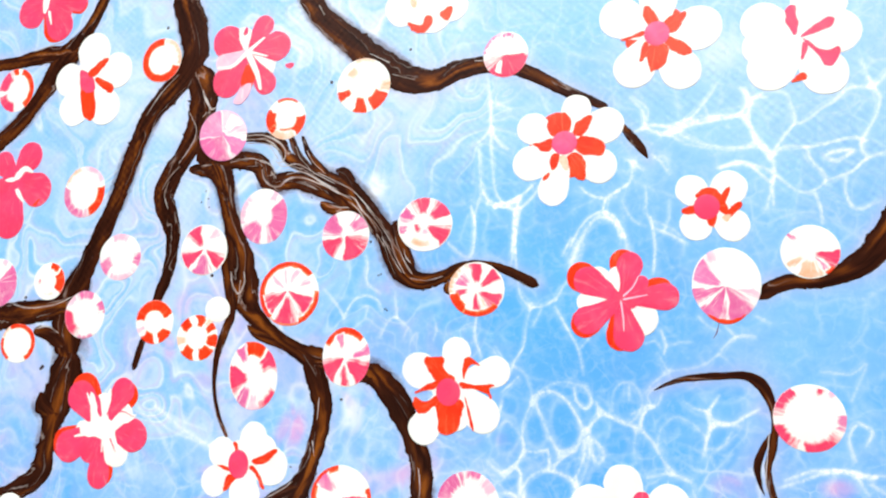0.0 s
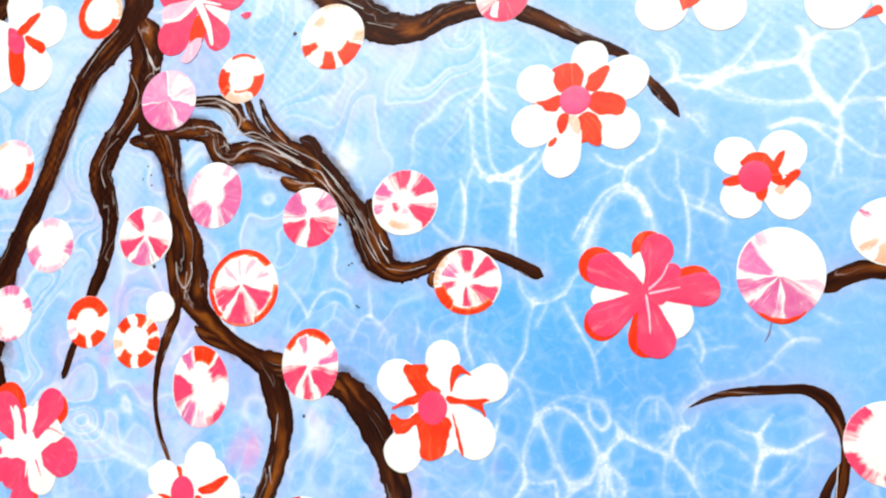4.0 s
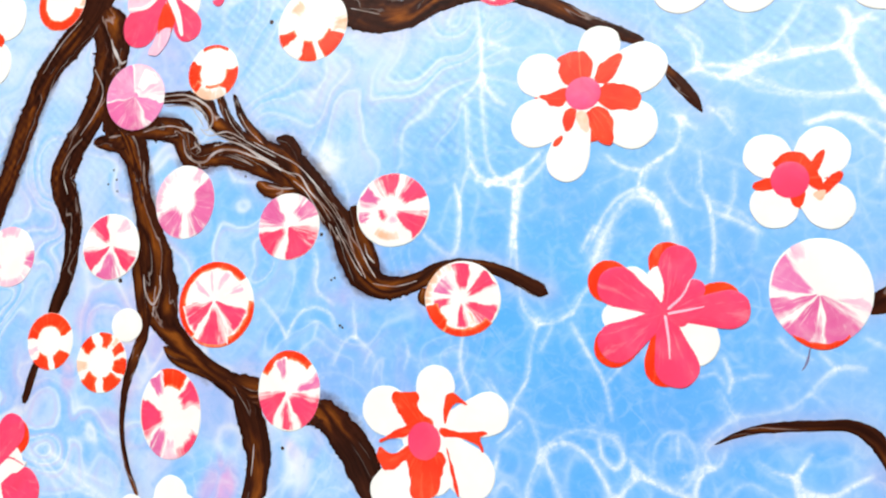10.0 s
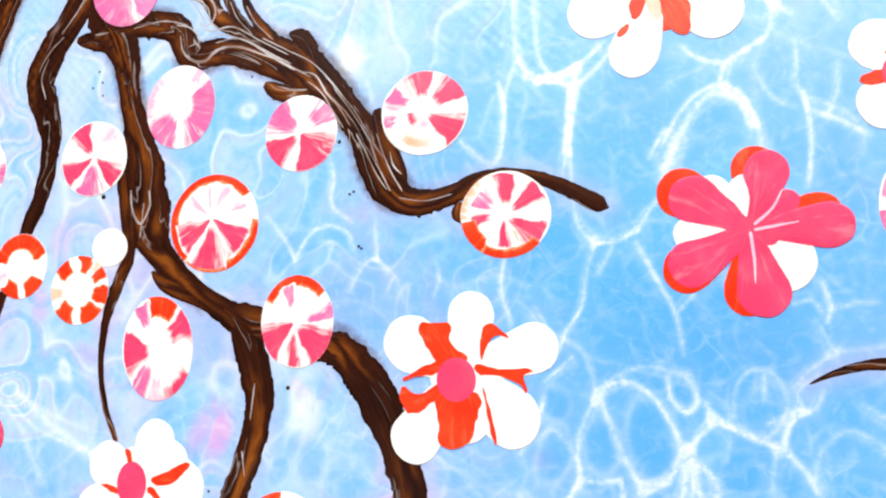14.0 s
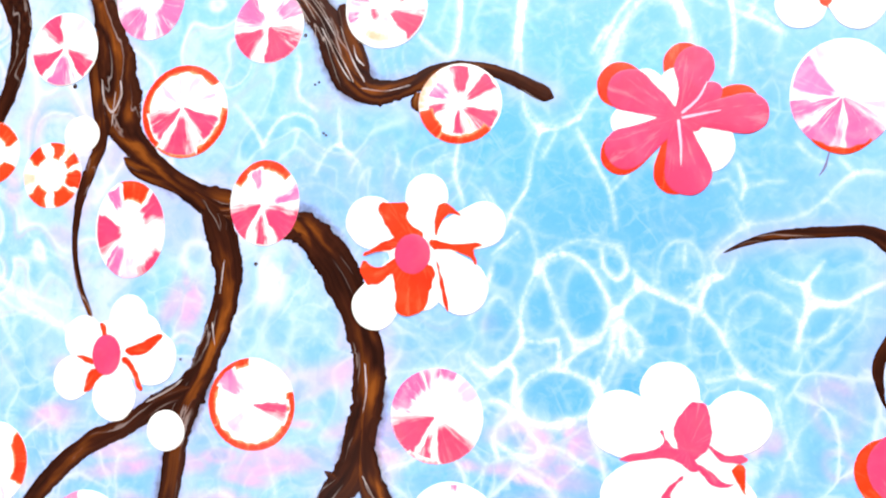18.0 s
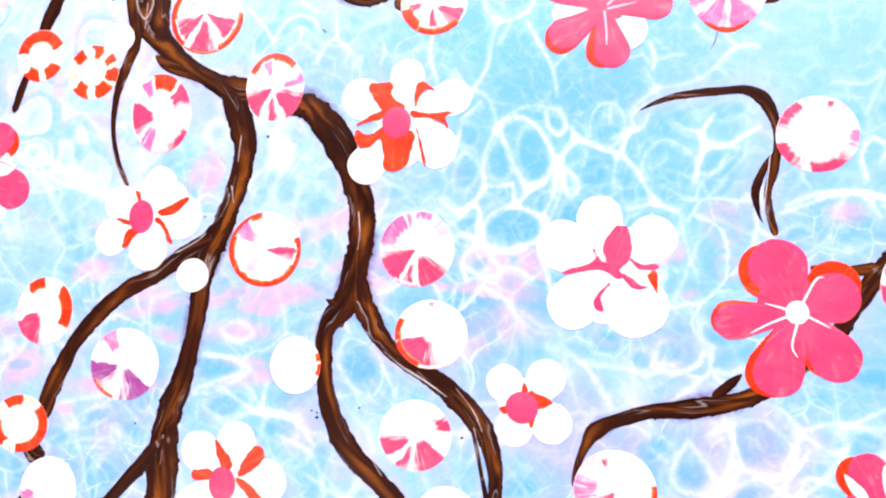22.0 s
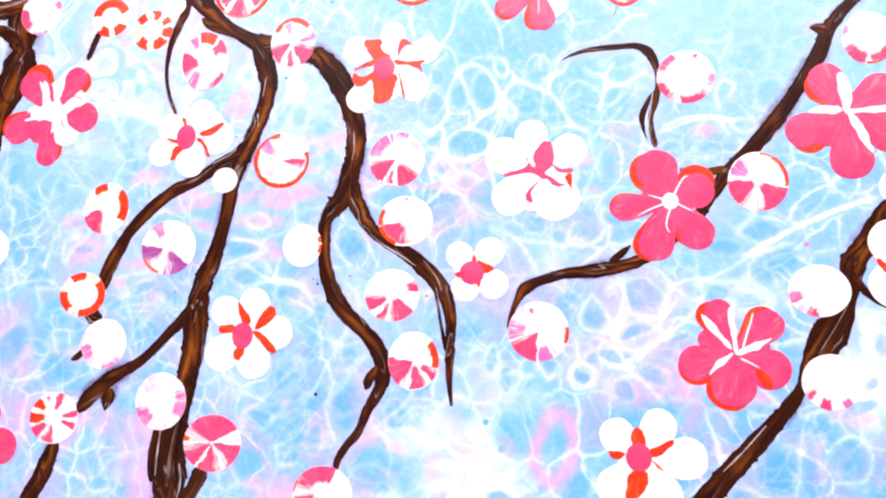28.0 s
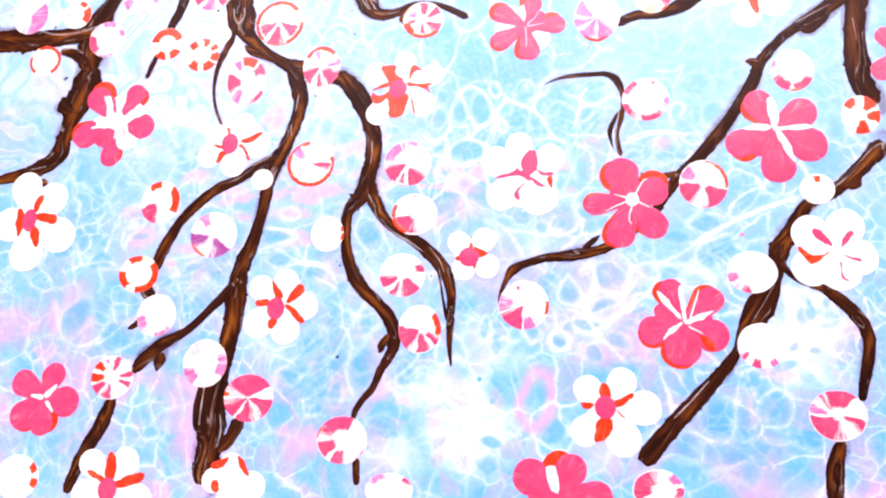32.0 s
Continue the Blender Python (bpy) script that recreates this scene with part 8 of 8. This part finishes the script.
flower(3.65, -9.4, [("W", 3.48, -9.08, 0.35), ("P", 2.99, -9.03, 0.45), ("P", 3.95, -8.82, 0.39, -0.29, 0.05), ("P", 4.57, -9.45, 0.4), ("P", 3.28, -9.75, 0.43), ("P", 3.95, -9.91, 0.4)],
       None, ("P", 0.35),
       [],
       [("W", 0.08, [(3.61, -9.34), (3.61, -8.94)])],
       "deep pink flower with a red edge")
flower(12.23, 1.88, [("P", 11.95, 2.38, 0.26), ("P", 11.82, 1.44, 0.29), ("P", 12.41, 2.43, 0.29), ("P", 12.5, 1.48, 0.32)],
       None, ("P", 0.32),
       [],
       [],
       "pink flower beside a branch")

# specks of paint
speck(-6.77, 5.64, 0.02, "B")
speck(-6.59, 5.71, 0.02, "B")
speck(-6.57, 5.5, 0.02, "B")
speck(-3.95, 5.53, 0.02, "B")
speck(-3.58, 5.16, 0.02, "B")
speck(-6.66, 5.89, 0.02, "B")
speck(-1.88, -3.37, 0.02, "B")
speck(-1.44, -3.61, 0.02, "B")
speck(-5.61, -4, 0.02, "B")
speck(0.32, -4.04, 0.02, "B")
speck(-2.19, -3.71, 0.02, "B")
speck(-2.22, 3, 0.02, "B")
speck(-2.37, 3.72, 0.02, "B")
speck(-2.31, 3.75, 0.02, "B")
speck(-7.85, 10.06, 0.04, "B")
speck(-3.48, 8.16, 0.04, "B")
speck(-1.59, 8.69, 0.03, "B")
speck(-11.68, 3.59, 0.04, "B")
speck(-10.5, 1.63, 0.04, "R")
speck(-11.11, 1.85, 0.04, "B")
speck(-2.54, 4.46, 0.03, "B")
speck(8.2, -2.91, 0.05, "M")
speck(-4.39, -0.31, 0.02, "B")
speck(-2.29, -3.68, 0.02, "B")
speck(-2.19, -3.79, 0.03, "B")
speck(-1.78, -2.23, 0.04, "B")
speck(0.31, -4.05, 0.02, "B")
speck(-11.06, 1.89, 0.05, "B")
speck(-6.44, 3.9, 0.04, "B")
speck(1.66, -6.7, 0.06, "T")
speck(-2.18, 2.97, 0.02, "B")
speck(-2.1, -6.23, 0.04, "B")
speck(-3.22, 1.11, 0.03, "B")
swirl("G", 0.03, [(4.47, 2.56), (4.41, 2.35), (4.34, 2.23)])


def soft_noise(X, Y, size, seed, octaves=3):
    """Smooth value noise from 0 to 1 over the plan, with features of that size (cm)."""
    rng = np.random.RandomState(seed)
    total, amp, gain = 0.0, 0.0, 1.0
    for o in range(octaves):
        k = size / 2 ** o
        u, v = (X + 40) / k, (Y + 40) / k
        g = rng.rand(int(80 / k) + 4, int(80 / k) + 4)
        i, j = u.astype(int), v.astype(int)
        fu, fv = u - i, v - j
        fu, fv = fu * fu * (3 - 2 * fu), fv * fv * (3 - 2 * fv)
        val = (g[i, j] * (1 - fu) + g[i + 1, j] * fu) * (1 - fv) + (g[i, j + 1] * (1 - fu) + g[i + 1, j + 1] * fu) * fv
        total, amp, gain = total + val * gain, amp + gain, gain * 0.5
    return total / amp


def poured_ground():
    """The canvas face as a fine sheet whose paint follows the plan of cells, veins and tinted pools."""
    step = 0.028
    # fine over the painted middle, plain at the rim
    xs = np.arange(MIDX - WIDE / 2, MIDX + WIDE / 2 + 1e-6, step)
    ys = np.arange(MIDY - TALL / 2, MIDY + TALL / 2 + 1e-6, step)
    xs = xs[(xs > -15.2) & (xs < 14.0)]
    ys = ys[(ys > -12.2) & (ys < 13.0)]
    xs = np.r_[MIDX - WIDE / 2, np.linspace(MIDX - WIDE / 2 + 0.4, xs[0] - 0.4, 12), xs, np.linspace(xs[-1] + 0.4, MIDX + WIDE / 2 - 0.4, 12), MIDX + WIDE / 2]
    ys = np.r_[MIDY - TALL / 2, np.linspace(MIDY - TALL / 2 + 0.4, ys[0] - 0.4, 8), ys, np.linspace(ys[-1] + 0.4, MIDY + TALL / 2 - 0.4, 8), MIDY + TALL / 2]
    X, Y = np.meshgrid(xs, ys)
    nx, ny = len(xs), len(ys)
    wx = (soft_noise(X, Y, 1.3, 5) - 0.5) * 0.36 + (soft_noise(X, Y, 0.45, 6) - 0.5) * 0.18
    wy = (soft_noise(X, Y, 1.3, 7) - 0.5) * 0.36 + (soft_noise(X, Y, 0.45, 8) - 0.5) * 0.18
    px, py = X + wx, Y + wy
    rng = np.random.RandomState(11)

    def lattice(seeds):
        """Distances to the three nearest cells of a set, and a tint for each cell."""
        f = [np.full(X.shape, 9.0) for _ in range(3)]
        tint = np.zeros(X.shape)
        for x, y, r in seeds:
            lo, hi = np.searchsorted(xs, (x - r * 2 - 1.5, x + r * 2 + 1.5))
            jo, ji = np.searchsorted(ys, (y - r * 2 - 1.5, y + r * 2 + 1.5))
            s = (slice(jo, ji), slice(lo, hi))
            d = np.hypot(px[s] - x, py[s] - y) - r
            a, b, c = f[0][s], f[1][s], f[2][s]
            tint[s] = np.where(d < a, rng.rand(), tint[s])
            f[2][s] = np.minimum(c, np.maximum(b, d))
            f[1][s] = np.minimum(b, np.maximum(a, d))
            f[0][s] = np.minimum(a, d)
        return f[0], f[1], f[2], tint

    # a scatter of large cells, then a net of small ones
    own = []
    grid = collections.defaultdict(list)

    def free(x, y, r, k):
        gx, gy = int(x // 2), int(y // 2)
        return all((x - c[0]) ** 2 + (y - c[1]) ** 2 > (k * (r + c[2])) ** 2 for ix in (-1, 0, 1) for iy in (-1, 0, 1) for c in grid[gx + ix, gy + iy])

    for _ in range(2600):
        x, y, r = rng.uniform(-15.5, 14.5), rng.uniform(-12.5, 13.5), rng.uniform(0.35, 0.85)
        if free(x, y, r, 0.85):
            own.append((x, y, r))
            grid[int(x // 2), int(y // 2)].append((x, y, r))
    small = []
    grid = collections.defaultdict(list)
    for _ in range(5200):
        x, y, r = rng.uniform(-15.5, 14.5), rng.uniform(-12.5, 13.5), rng.uniform(0.10, 0.30)
        if free(x, y, r, 0.9):
            small.append((x, y, r))
            grid[int(x // 2), int(y // 2)].append((x, y, r))
    f1, f2, f3, tint = lattice(own)
    gap = f2 - f1
    thick = 0.030 + 0.10 * soft_noise(X, Y, 1.2, 21) ** 2
    lace = 0.70 * np.exp(-(gap / thick) ** 1.3) + 0.30 * np.exp(-gap / 0.15) + 0.35 * np.exp(-(f3 - f1) / 0.10)
    broken = np.clip((soft_noise(X, Y, 0.9, 23) - 0.28) * 3.0, 0, 1)
    lace *= (0.10 + 0.28 * broken) * (0.55 + 0.45 * np.clip((1.5 - Y) / 3, 0, 1))
    s1, s2, s3, stint = lattice(small)
    net = np.clip((soft_noise(X, Y, 2.0, 27) - 0.44) * 5.0, 0, 1)
    fine = 0.46 * np.exp(-((s2 - s1) / (0.032 + 0.05 * soft_noise(X, Y, 0.8, 29) ** 2)) ** 1.3) + 0.22 * np.exp(-(s3 - s1) / 0.06)
    lace = np.maximum(lace, 0.24 * fine * net)
    ridge = np.exp(-np.abs(soft_noise(px + 1.2 * soft_noise(X, Y, 1.0, 62), py + 1.2 * soft_noise(X, Y, 1.0, 63), 1.1, 61) - 0.5) * 46)
    lace = np.maximum(lace, 0.10 * ridge * np.clip((soft_noise(X, Y, 1.7, 64) - 0.35) * 4, 0, 1))
    # veins of the plan
    web, joint = np.zeros(X.shape), np.zeros(X.shape)
    bx = (soft_noise(X, Y, 0.8, 91, 2) - 0.5) * 0.30
    by = (soft_noise(X, Y, 0.8, 92, 2) - 0.5) * 0.30
    vary = soft_noise(X, Y, 0.6, 33)
    for w, strength, line in VEINS:
        lo, hi = np.searchsorted(xs, (line[:, 0].min() - 0.6, line[:, 0].max() + 0.6))
        jo, ji = np.searchsorted(ys, (line[:, 1].min() - 0.6, line[:, 1].max() + 0.6))
        s = (slice(jo, ji), slice(lo, hi))
        if X[s].size == 0:
            continue
        # a main thread, and a fainter one that strays from it and comes back
        for k, share in ((0.22, 1.0), (-0.6, 0.40)):
            qx, qy = X[s] + bx[s] * k, Y[s] + by[s] * k
            d = np.full(qx.shape, 9.0)
            for a, b in zip(line[:-1, :2], line[1:, :2]):
                e = b - a
                t = np.clip(((qx - a[0]) * e[0] + (qy - a[1]) * e[1]) / max(e @ e, 1e-9), 0, 1)
                d = np.minimum(d, np.hypot(qx - a[0] - t * e[0], qy - a[1] - t * e[1]))
            tip = np.minimum(np.hypot(qx - line[0, 0], qy - line[0, 1]), np.hypot(qx - line[-1, 0], qy - line[-1, 1]))
            wide = np.maximum(0.020, w * 0.30 * (0.35 + 1.3 * vary[s])) * (1 + 0.35 * np.clip((1.5 - Y[s]) / 3, 0, 1))
            web[s] = np.maximum(web[s], share * strength * (1 - 0.4 * np.exp(-(tip / 0.10) ** 2)) * (0.30 + 1.15 * vary[s]) * np.exp(-0.5 * (d / wide) ** 2))
            joint[s] += share * strength * np.exp(-d / 0.060)
    # threads that run together fill the corner between them
    fill = np.clip((joint - 0.85) / 1.1, 0, 1)
    far = np.clip((1.5 - Y) / 3, 0, 1)
    web = np.clip((0.85 - 0.34 * far) * web, 0, 1) + fill * fill * (3 - 2 * fill) * (0.40 + 0.6 * vary) + (0.10 + 0.10 * far) * np.clip(joint, 0, 1.2)
    lace = np.maximum(lace, 0) * np.clip(1 - 0.8 * web, 0, 1) + np.clip(web, 0, 1)
    # tinted pools
    pool = {k: np.zeros(X.shape) for k in "LWOKD"}
    clear, ring = np.zeros(X.shape), np.zeros(X.shape)
    for x, y, a, b, turn, strength in ROUNDS:
        r = 1.6 * max(a, b) + 0.1
        lo, hi = np.searchsorted(xs, (x - r, x + r))
        jo, ji = np.searchsorted(ys, (y - r, y + r))
        s = (slice(jo, ji), slice(lo, hi))
        t = radians(turn)
        qx, qy = X[s] + 1.1 * bx[s] - x, Y[s] + 1.1 * by[s] - y
        d = np.hypot((qx * math.cos(t) + qy * math.sin(t)) / a, (-qx * math.sin(t) + qy * math.cos(t)) / b)
        clear[s] = np.maximum(clear[s], strength * np.exp(-(d / 0.88) ** 5) * (0.75 + 0.25 * np.clip(d, 0, 1)))
        ring[s] = np.maximum(ring[s], 0.30 * strength * vary[s] * np.exp(-((d - 1.08) / 0.18) ** 2))
    for kind, x, y, a, b, turn, strength in SPOTS:
        t = radians(turn)
        qx, qy = (X + wx * 0.7 - x), (Y + wy * 0.7 - y)
        u, v = (qx * math.cos(t) + qy * math.sin(t)) / a, (-qx * math.sin(t) + qy * math.cos(t)) / b
        d = np.hypot(u, v)
        pool[kind] = np.maximum(pool[kind], strength * np.clip((1.45 - d + 0.5 * (stint - 0.5) * (kind == 'W')) / (1.2 if kind in 'KD' else 0.95), 0, 1) ** 1.5 if kind != "O" else strength * np.exp(-((d - 0.72) / 0.24) ** 2))
    # soft brown-violet bleed beside the branches
    bleed, fringe = np.zeros(X.shape), np.zeros(X.shape)
    for line in SPINES:
        for a in line[::3]:
            r = a[2] + 0.55
            lo, hi = np.searchsorted(xs, (a[0] - r, a[0] + r))
            jo, ji = np.searchsorted(ys, (a[1] - r, a[1] + r))
            s = (slice(jo, ji), slice(lo, hi))
            d = np.hypot(X[s] + wx[s] * 0.3 - a[0], Y[s] + wy[s] * 0.3 - a[1]) - a[2]
            bleed[s] = np.maximum(bleed[s], np.exp(-(np.maximum(d, 0) / 0.14) ** 1.3))
            fringe[s] = np.maximum(fringe[s], np.exp(-(np.maximum(d, 0) / 0.13) ** 1.5) * min(1.0, max(0.0, (a[2] - 0.08) / 0.08)))
    fringe *= 0.15 + 0.85 * np.clip((soft_noise(X, Y, 1.3, 73, 2) - 0.50) * 5.0, 0, 1)
    bleed *= 0.35 + 0.65 * soft_noise(X, Y, 1.1, 71)

    def blend(c, col, k):
        return c + (np.array(col)[None, None, :] - c) * np.clip(k, 0, 1)[:, :, None]

    lace *= 1 - 0.35 * pool["D"]
    tone = (1 - 0.8 * pool["D"]) * np.clip(0.5 * tint + 0.2 * stint + 0.8 * (soft_noise(X, Y, 2.6, 41) - 0.25), 0, 1)
    col = np.zeros((*X.shape, 3)) + np.array(BLUE_DEEP)
    col = blend(col, BLUE_LIGHT, tone)
    # paler towards north and east: glare put into the ground's colour
    col = blend(col, MILK_GLARE, 0.24 * np.clip((Y - 3.4) / 3.5, 0, 1) * np.clip((X + 3) / 2, 0, 1) + 0.20 * np.clip((X - 1.5) / 4, 0, 1) * np.clip((Y + 6) / 2, 0, 1))
    # the milky, flowing side of the pour
    milky = np.clip((-X - 1.2 + (soft_noise(X, Y, 3.0, 43) - 0.5) * 4) / 5.0, 0, 1) * np.clip((Y + 2.5) / 4.0, 0.25, 1)
    flow = soft_noise(px * 1.0 + soft_noise(X, Y, 2.2, 47) * 5, py + soft_noise(X, Y, 2.0, 48) * 5, 2.0, 49, 2)
    bands = 0.5 + 0.5 * np.sin(flow * 26)
    col = blend(col, MILK_GLARE, milky * (0.36 + 0.38 * bands))
    # K pools: milky paint, and in the north painted glare
    col = blend(col, MILK_GLARE, pool["K"] * (0.55 + 0.4 * bands))
    # fine marbled contours in the milky parts
    soup = np.clip(milky + 0.8 * pool["K"] + 0.7 * pool["L"] + 0.25 * np.clip((1.5 - X) / 2, 0, 1), 0, 1) * np.clip((soft_noise(X, Y, 1.6, 95) - 0.25) * 2.5, 0, 1)
    level = flow * 7.5
    level -= np.floor(level)
    rim_white, rim_lilac = np.exp(-((level - 0.5) / 0.07) ** 2), np.exp(-((level - 0.72) / 0.09) ** 2)
    col = blend(col, WHITE, 0.66 * soup * rim_white)
    col = blend(col, LILAC, (0.40 - 0.20 * np.clip(Y / 3, 0, 1)) * soup * rim_lilac)
    col = blend(col, BLUE_LIGHT, 0.60 * soup * np.exp(-((level - 0.22) / 0.12) ** 2))
    south = np.clip((-Y - 1.5) / 6.0, 0, 1)
    col = blend(col, MILK_GLARE, south * 0.05)
    col = blend(col, LILAC, np.clip(soft_noise(px, py, 1.5, 53) - 0.57, 0, 0.2) * 4.0 * (0.08 + 0.9 * south + 0.25 * milky))
    col = blend(col, LILAC, pool["L"] * (0.6 + 0.4 * bands))
    col = blend(col, CELL, 0.85 * clear)
    col = blend(col, WHITE, ring)
    col = blend(col, WHITE, pool["W"] * 0.80 * (1 - np.clip(1.15 * clear, 0, 1)))
    col = blend(col, LILAC, pool["O"])
    col = blend(col, BLEED, bleed * 0.66)
    lace = np.clip(lace * (0.92 - 0.30 * milky) * (1 - 0.35 * clear), 0, 1) * (1 - 0.8 * np.clip(bleed, 0, 1))
    netted = np.clip(1 - 1.2 * np.clip(joint, 0, 0.7), 0, 1) * np.clip(0.35 + 0.65 * np.clip((1.5 - Y) / 3, 0, 1), 0, 1) * (1 - 0.5 * milky) * (1 - 0.7 * np.clip(1.2 * clear, 0, 1))
    me = bpy.data.meshes.new("poured_ground")
    co = np.zeros((nx * ny, 3))
    co[:, 0], co[:, 1] = X.ravel() * CM, Y.ravel() * CM
    idx = np.arange(nx * ny).reshape(ny, nx)
    quads = np.stack([idx[:-1, :-1], idx[:-1, 1:], idx[1:, 1:], idx[1:, :-1]], -1).reshape(-1, 4)
    me.vertices.add(len(co))
    me.vertices.foreach_set("co", co.ravel())
    me.loops.add(quads.size)
    me.loops.foreach_set("vertex_index", quads.ravel())
    me.polygons.add(len(quads))
    me.polygons.foreach_set("loop_start", np.arange(0, quads.size, 4))
    me.polygons.foreach_set("use_smooth", np.ones(len(quads), bool))
    me.update(calc_edges=True)
    at = me.color_attributes.new("pour", 'FLOAT_COLOR', 'POINT')
    at.data.foreach_set("color", np.c_[col.reshape(-1, 3), np.ones(nx * ny)].ravel())
    for name, field in (("lace", lace), ("fringe", fringe), ("netted", netted), ("south", np.clip(0.12 + south * 0.9 + 0.5 * pool["L"], 0, 1))):
        me.attributes.new(name, 'FLOAT', 'POINT').data.foreach_set("value", field.ravel())
    me.materials.append(POUR)
    return me


BLUE_DEEP, BLUE_LIGHT, MILK_GLARE = (0.040, 0.325, 0.855), (0.11, 0.435, 0.875), (0.53, 0.665, 0.88)
CELL = (0.032, 0.33, 0.85)
WHITE, LILAC, BLEED = (0.84, 0.87, 0.88), (0.67, 0.33, 0.68), (0.46, 0.42, 0.66)
canvas = tagged(thing("canvas_painting", 0, 0), "stretched canvas with a blue and white poured paint ground", "painting")
face = new("poured_ground", poured_ground())
face.parent = canvas
tagged(face, "sky blue poured paint with white lacing and lilac pools")
for name, x0, y0, x1, y1 in (("canvas_edge", MIDX - WIDE / 2, MIDY - TALL / 2, MIDX + WIDE / 2, MIDY - TALL / 2 + 1.6), ("canvas_edge", MIDX - WIDE / 2, MIDY + TALL / 2 - 1.6, MIDX + WIDE / 2, MIDY + TALL / 2),
                             ("canvas_edge", MIDX - WIDE / 2, MIDY - TALL / 2 + 1.6, MIDX - WIDE / 2 + 1.6, MIDY + TALL / 2 - 1.6), ("canvas_edge", MIDX + WIDE / 2 - 1.6, MIDY - TALL / 2 + 1.6, MIDX + WIDE / 2, MIDY + TALL / 2 - 1.6)):
    part(name, slab(x0 * CM, y0 * CM, TOP, x1 * CM, y1 * CM, -0.0004, 0.001), RAW, canvas, smooth=False)
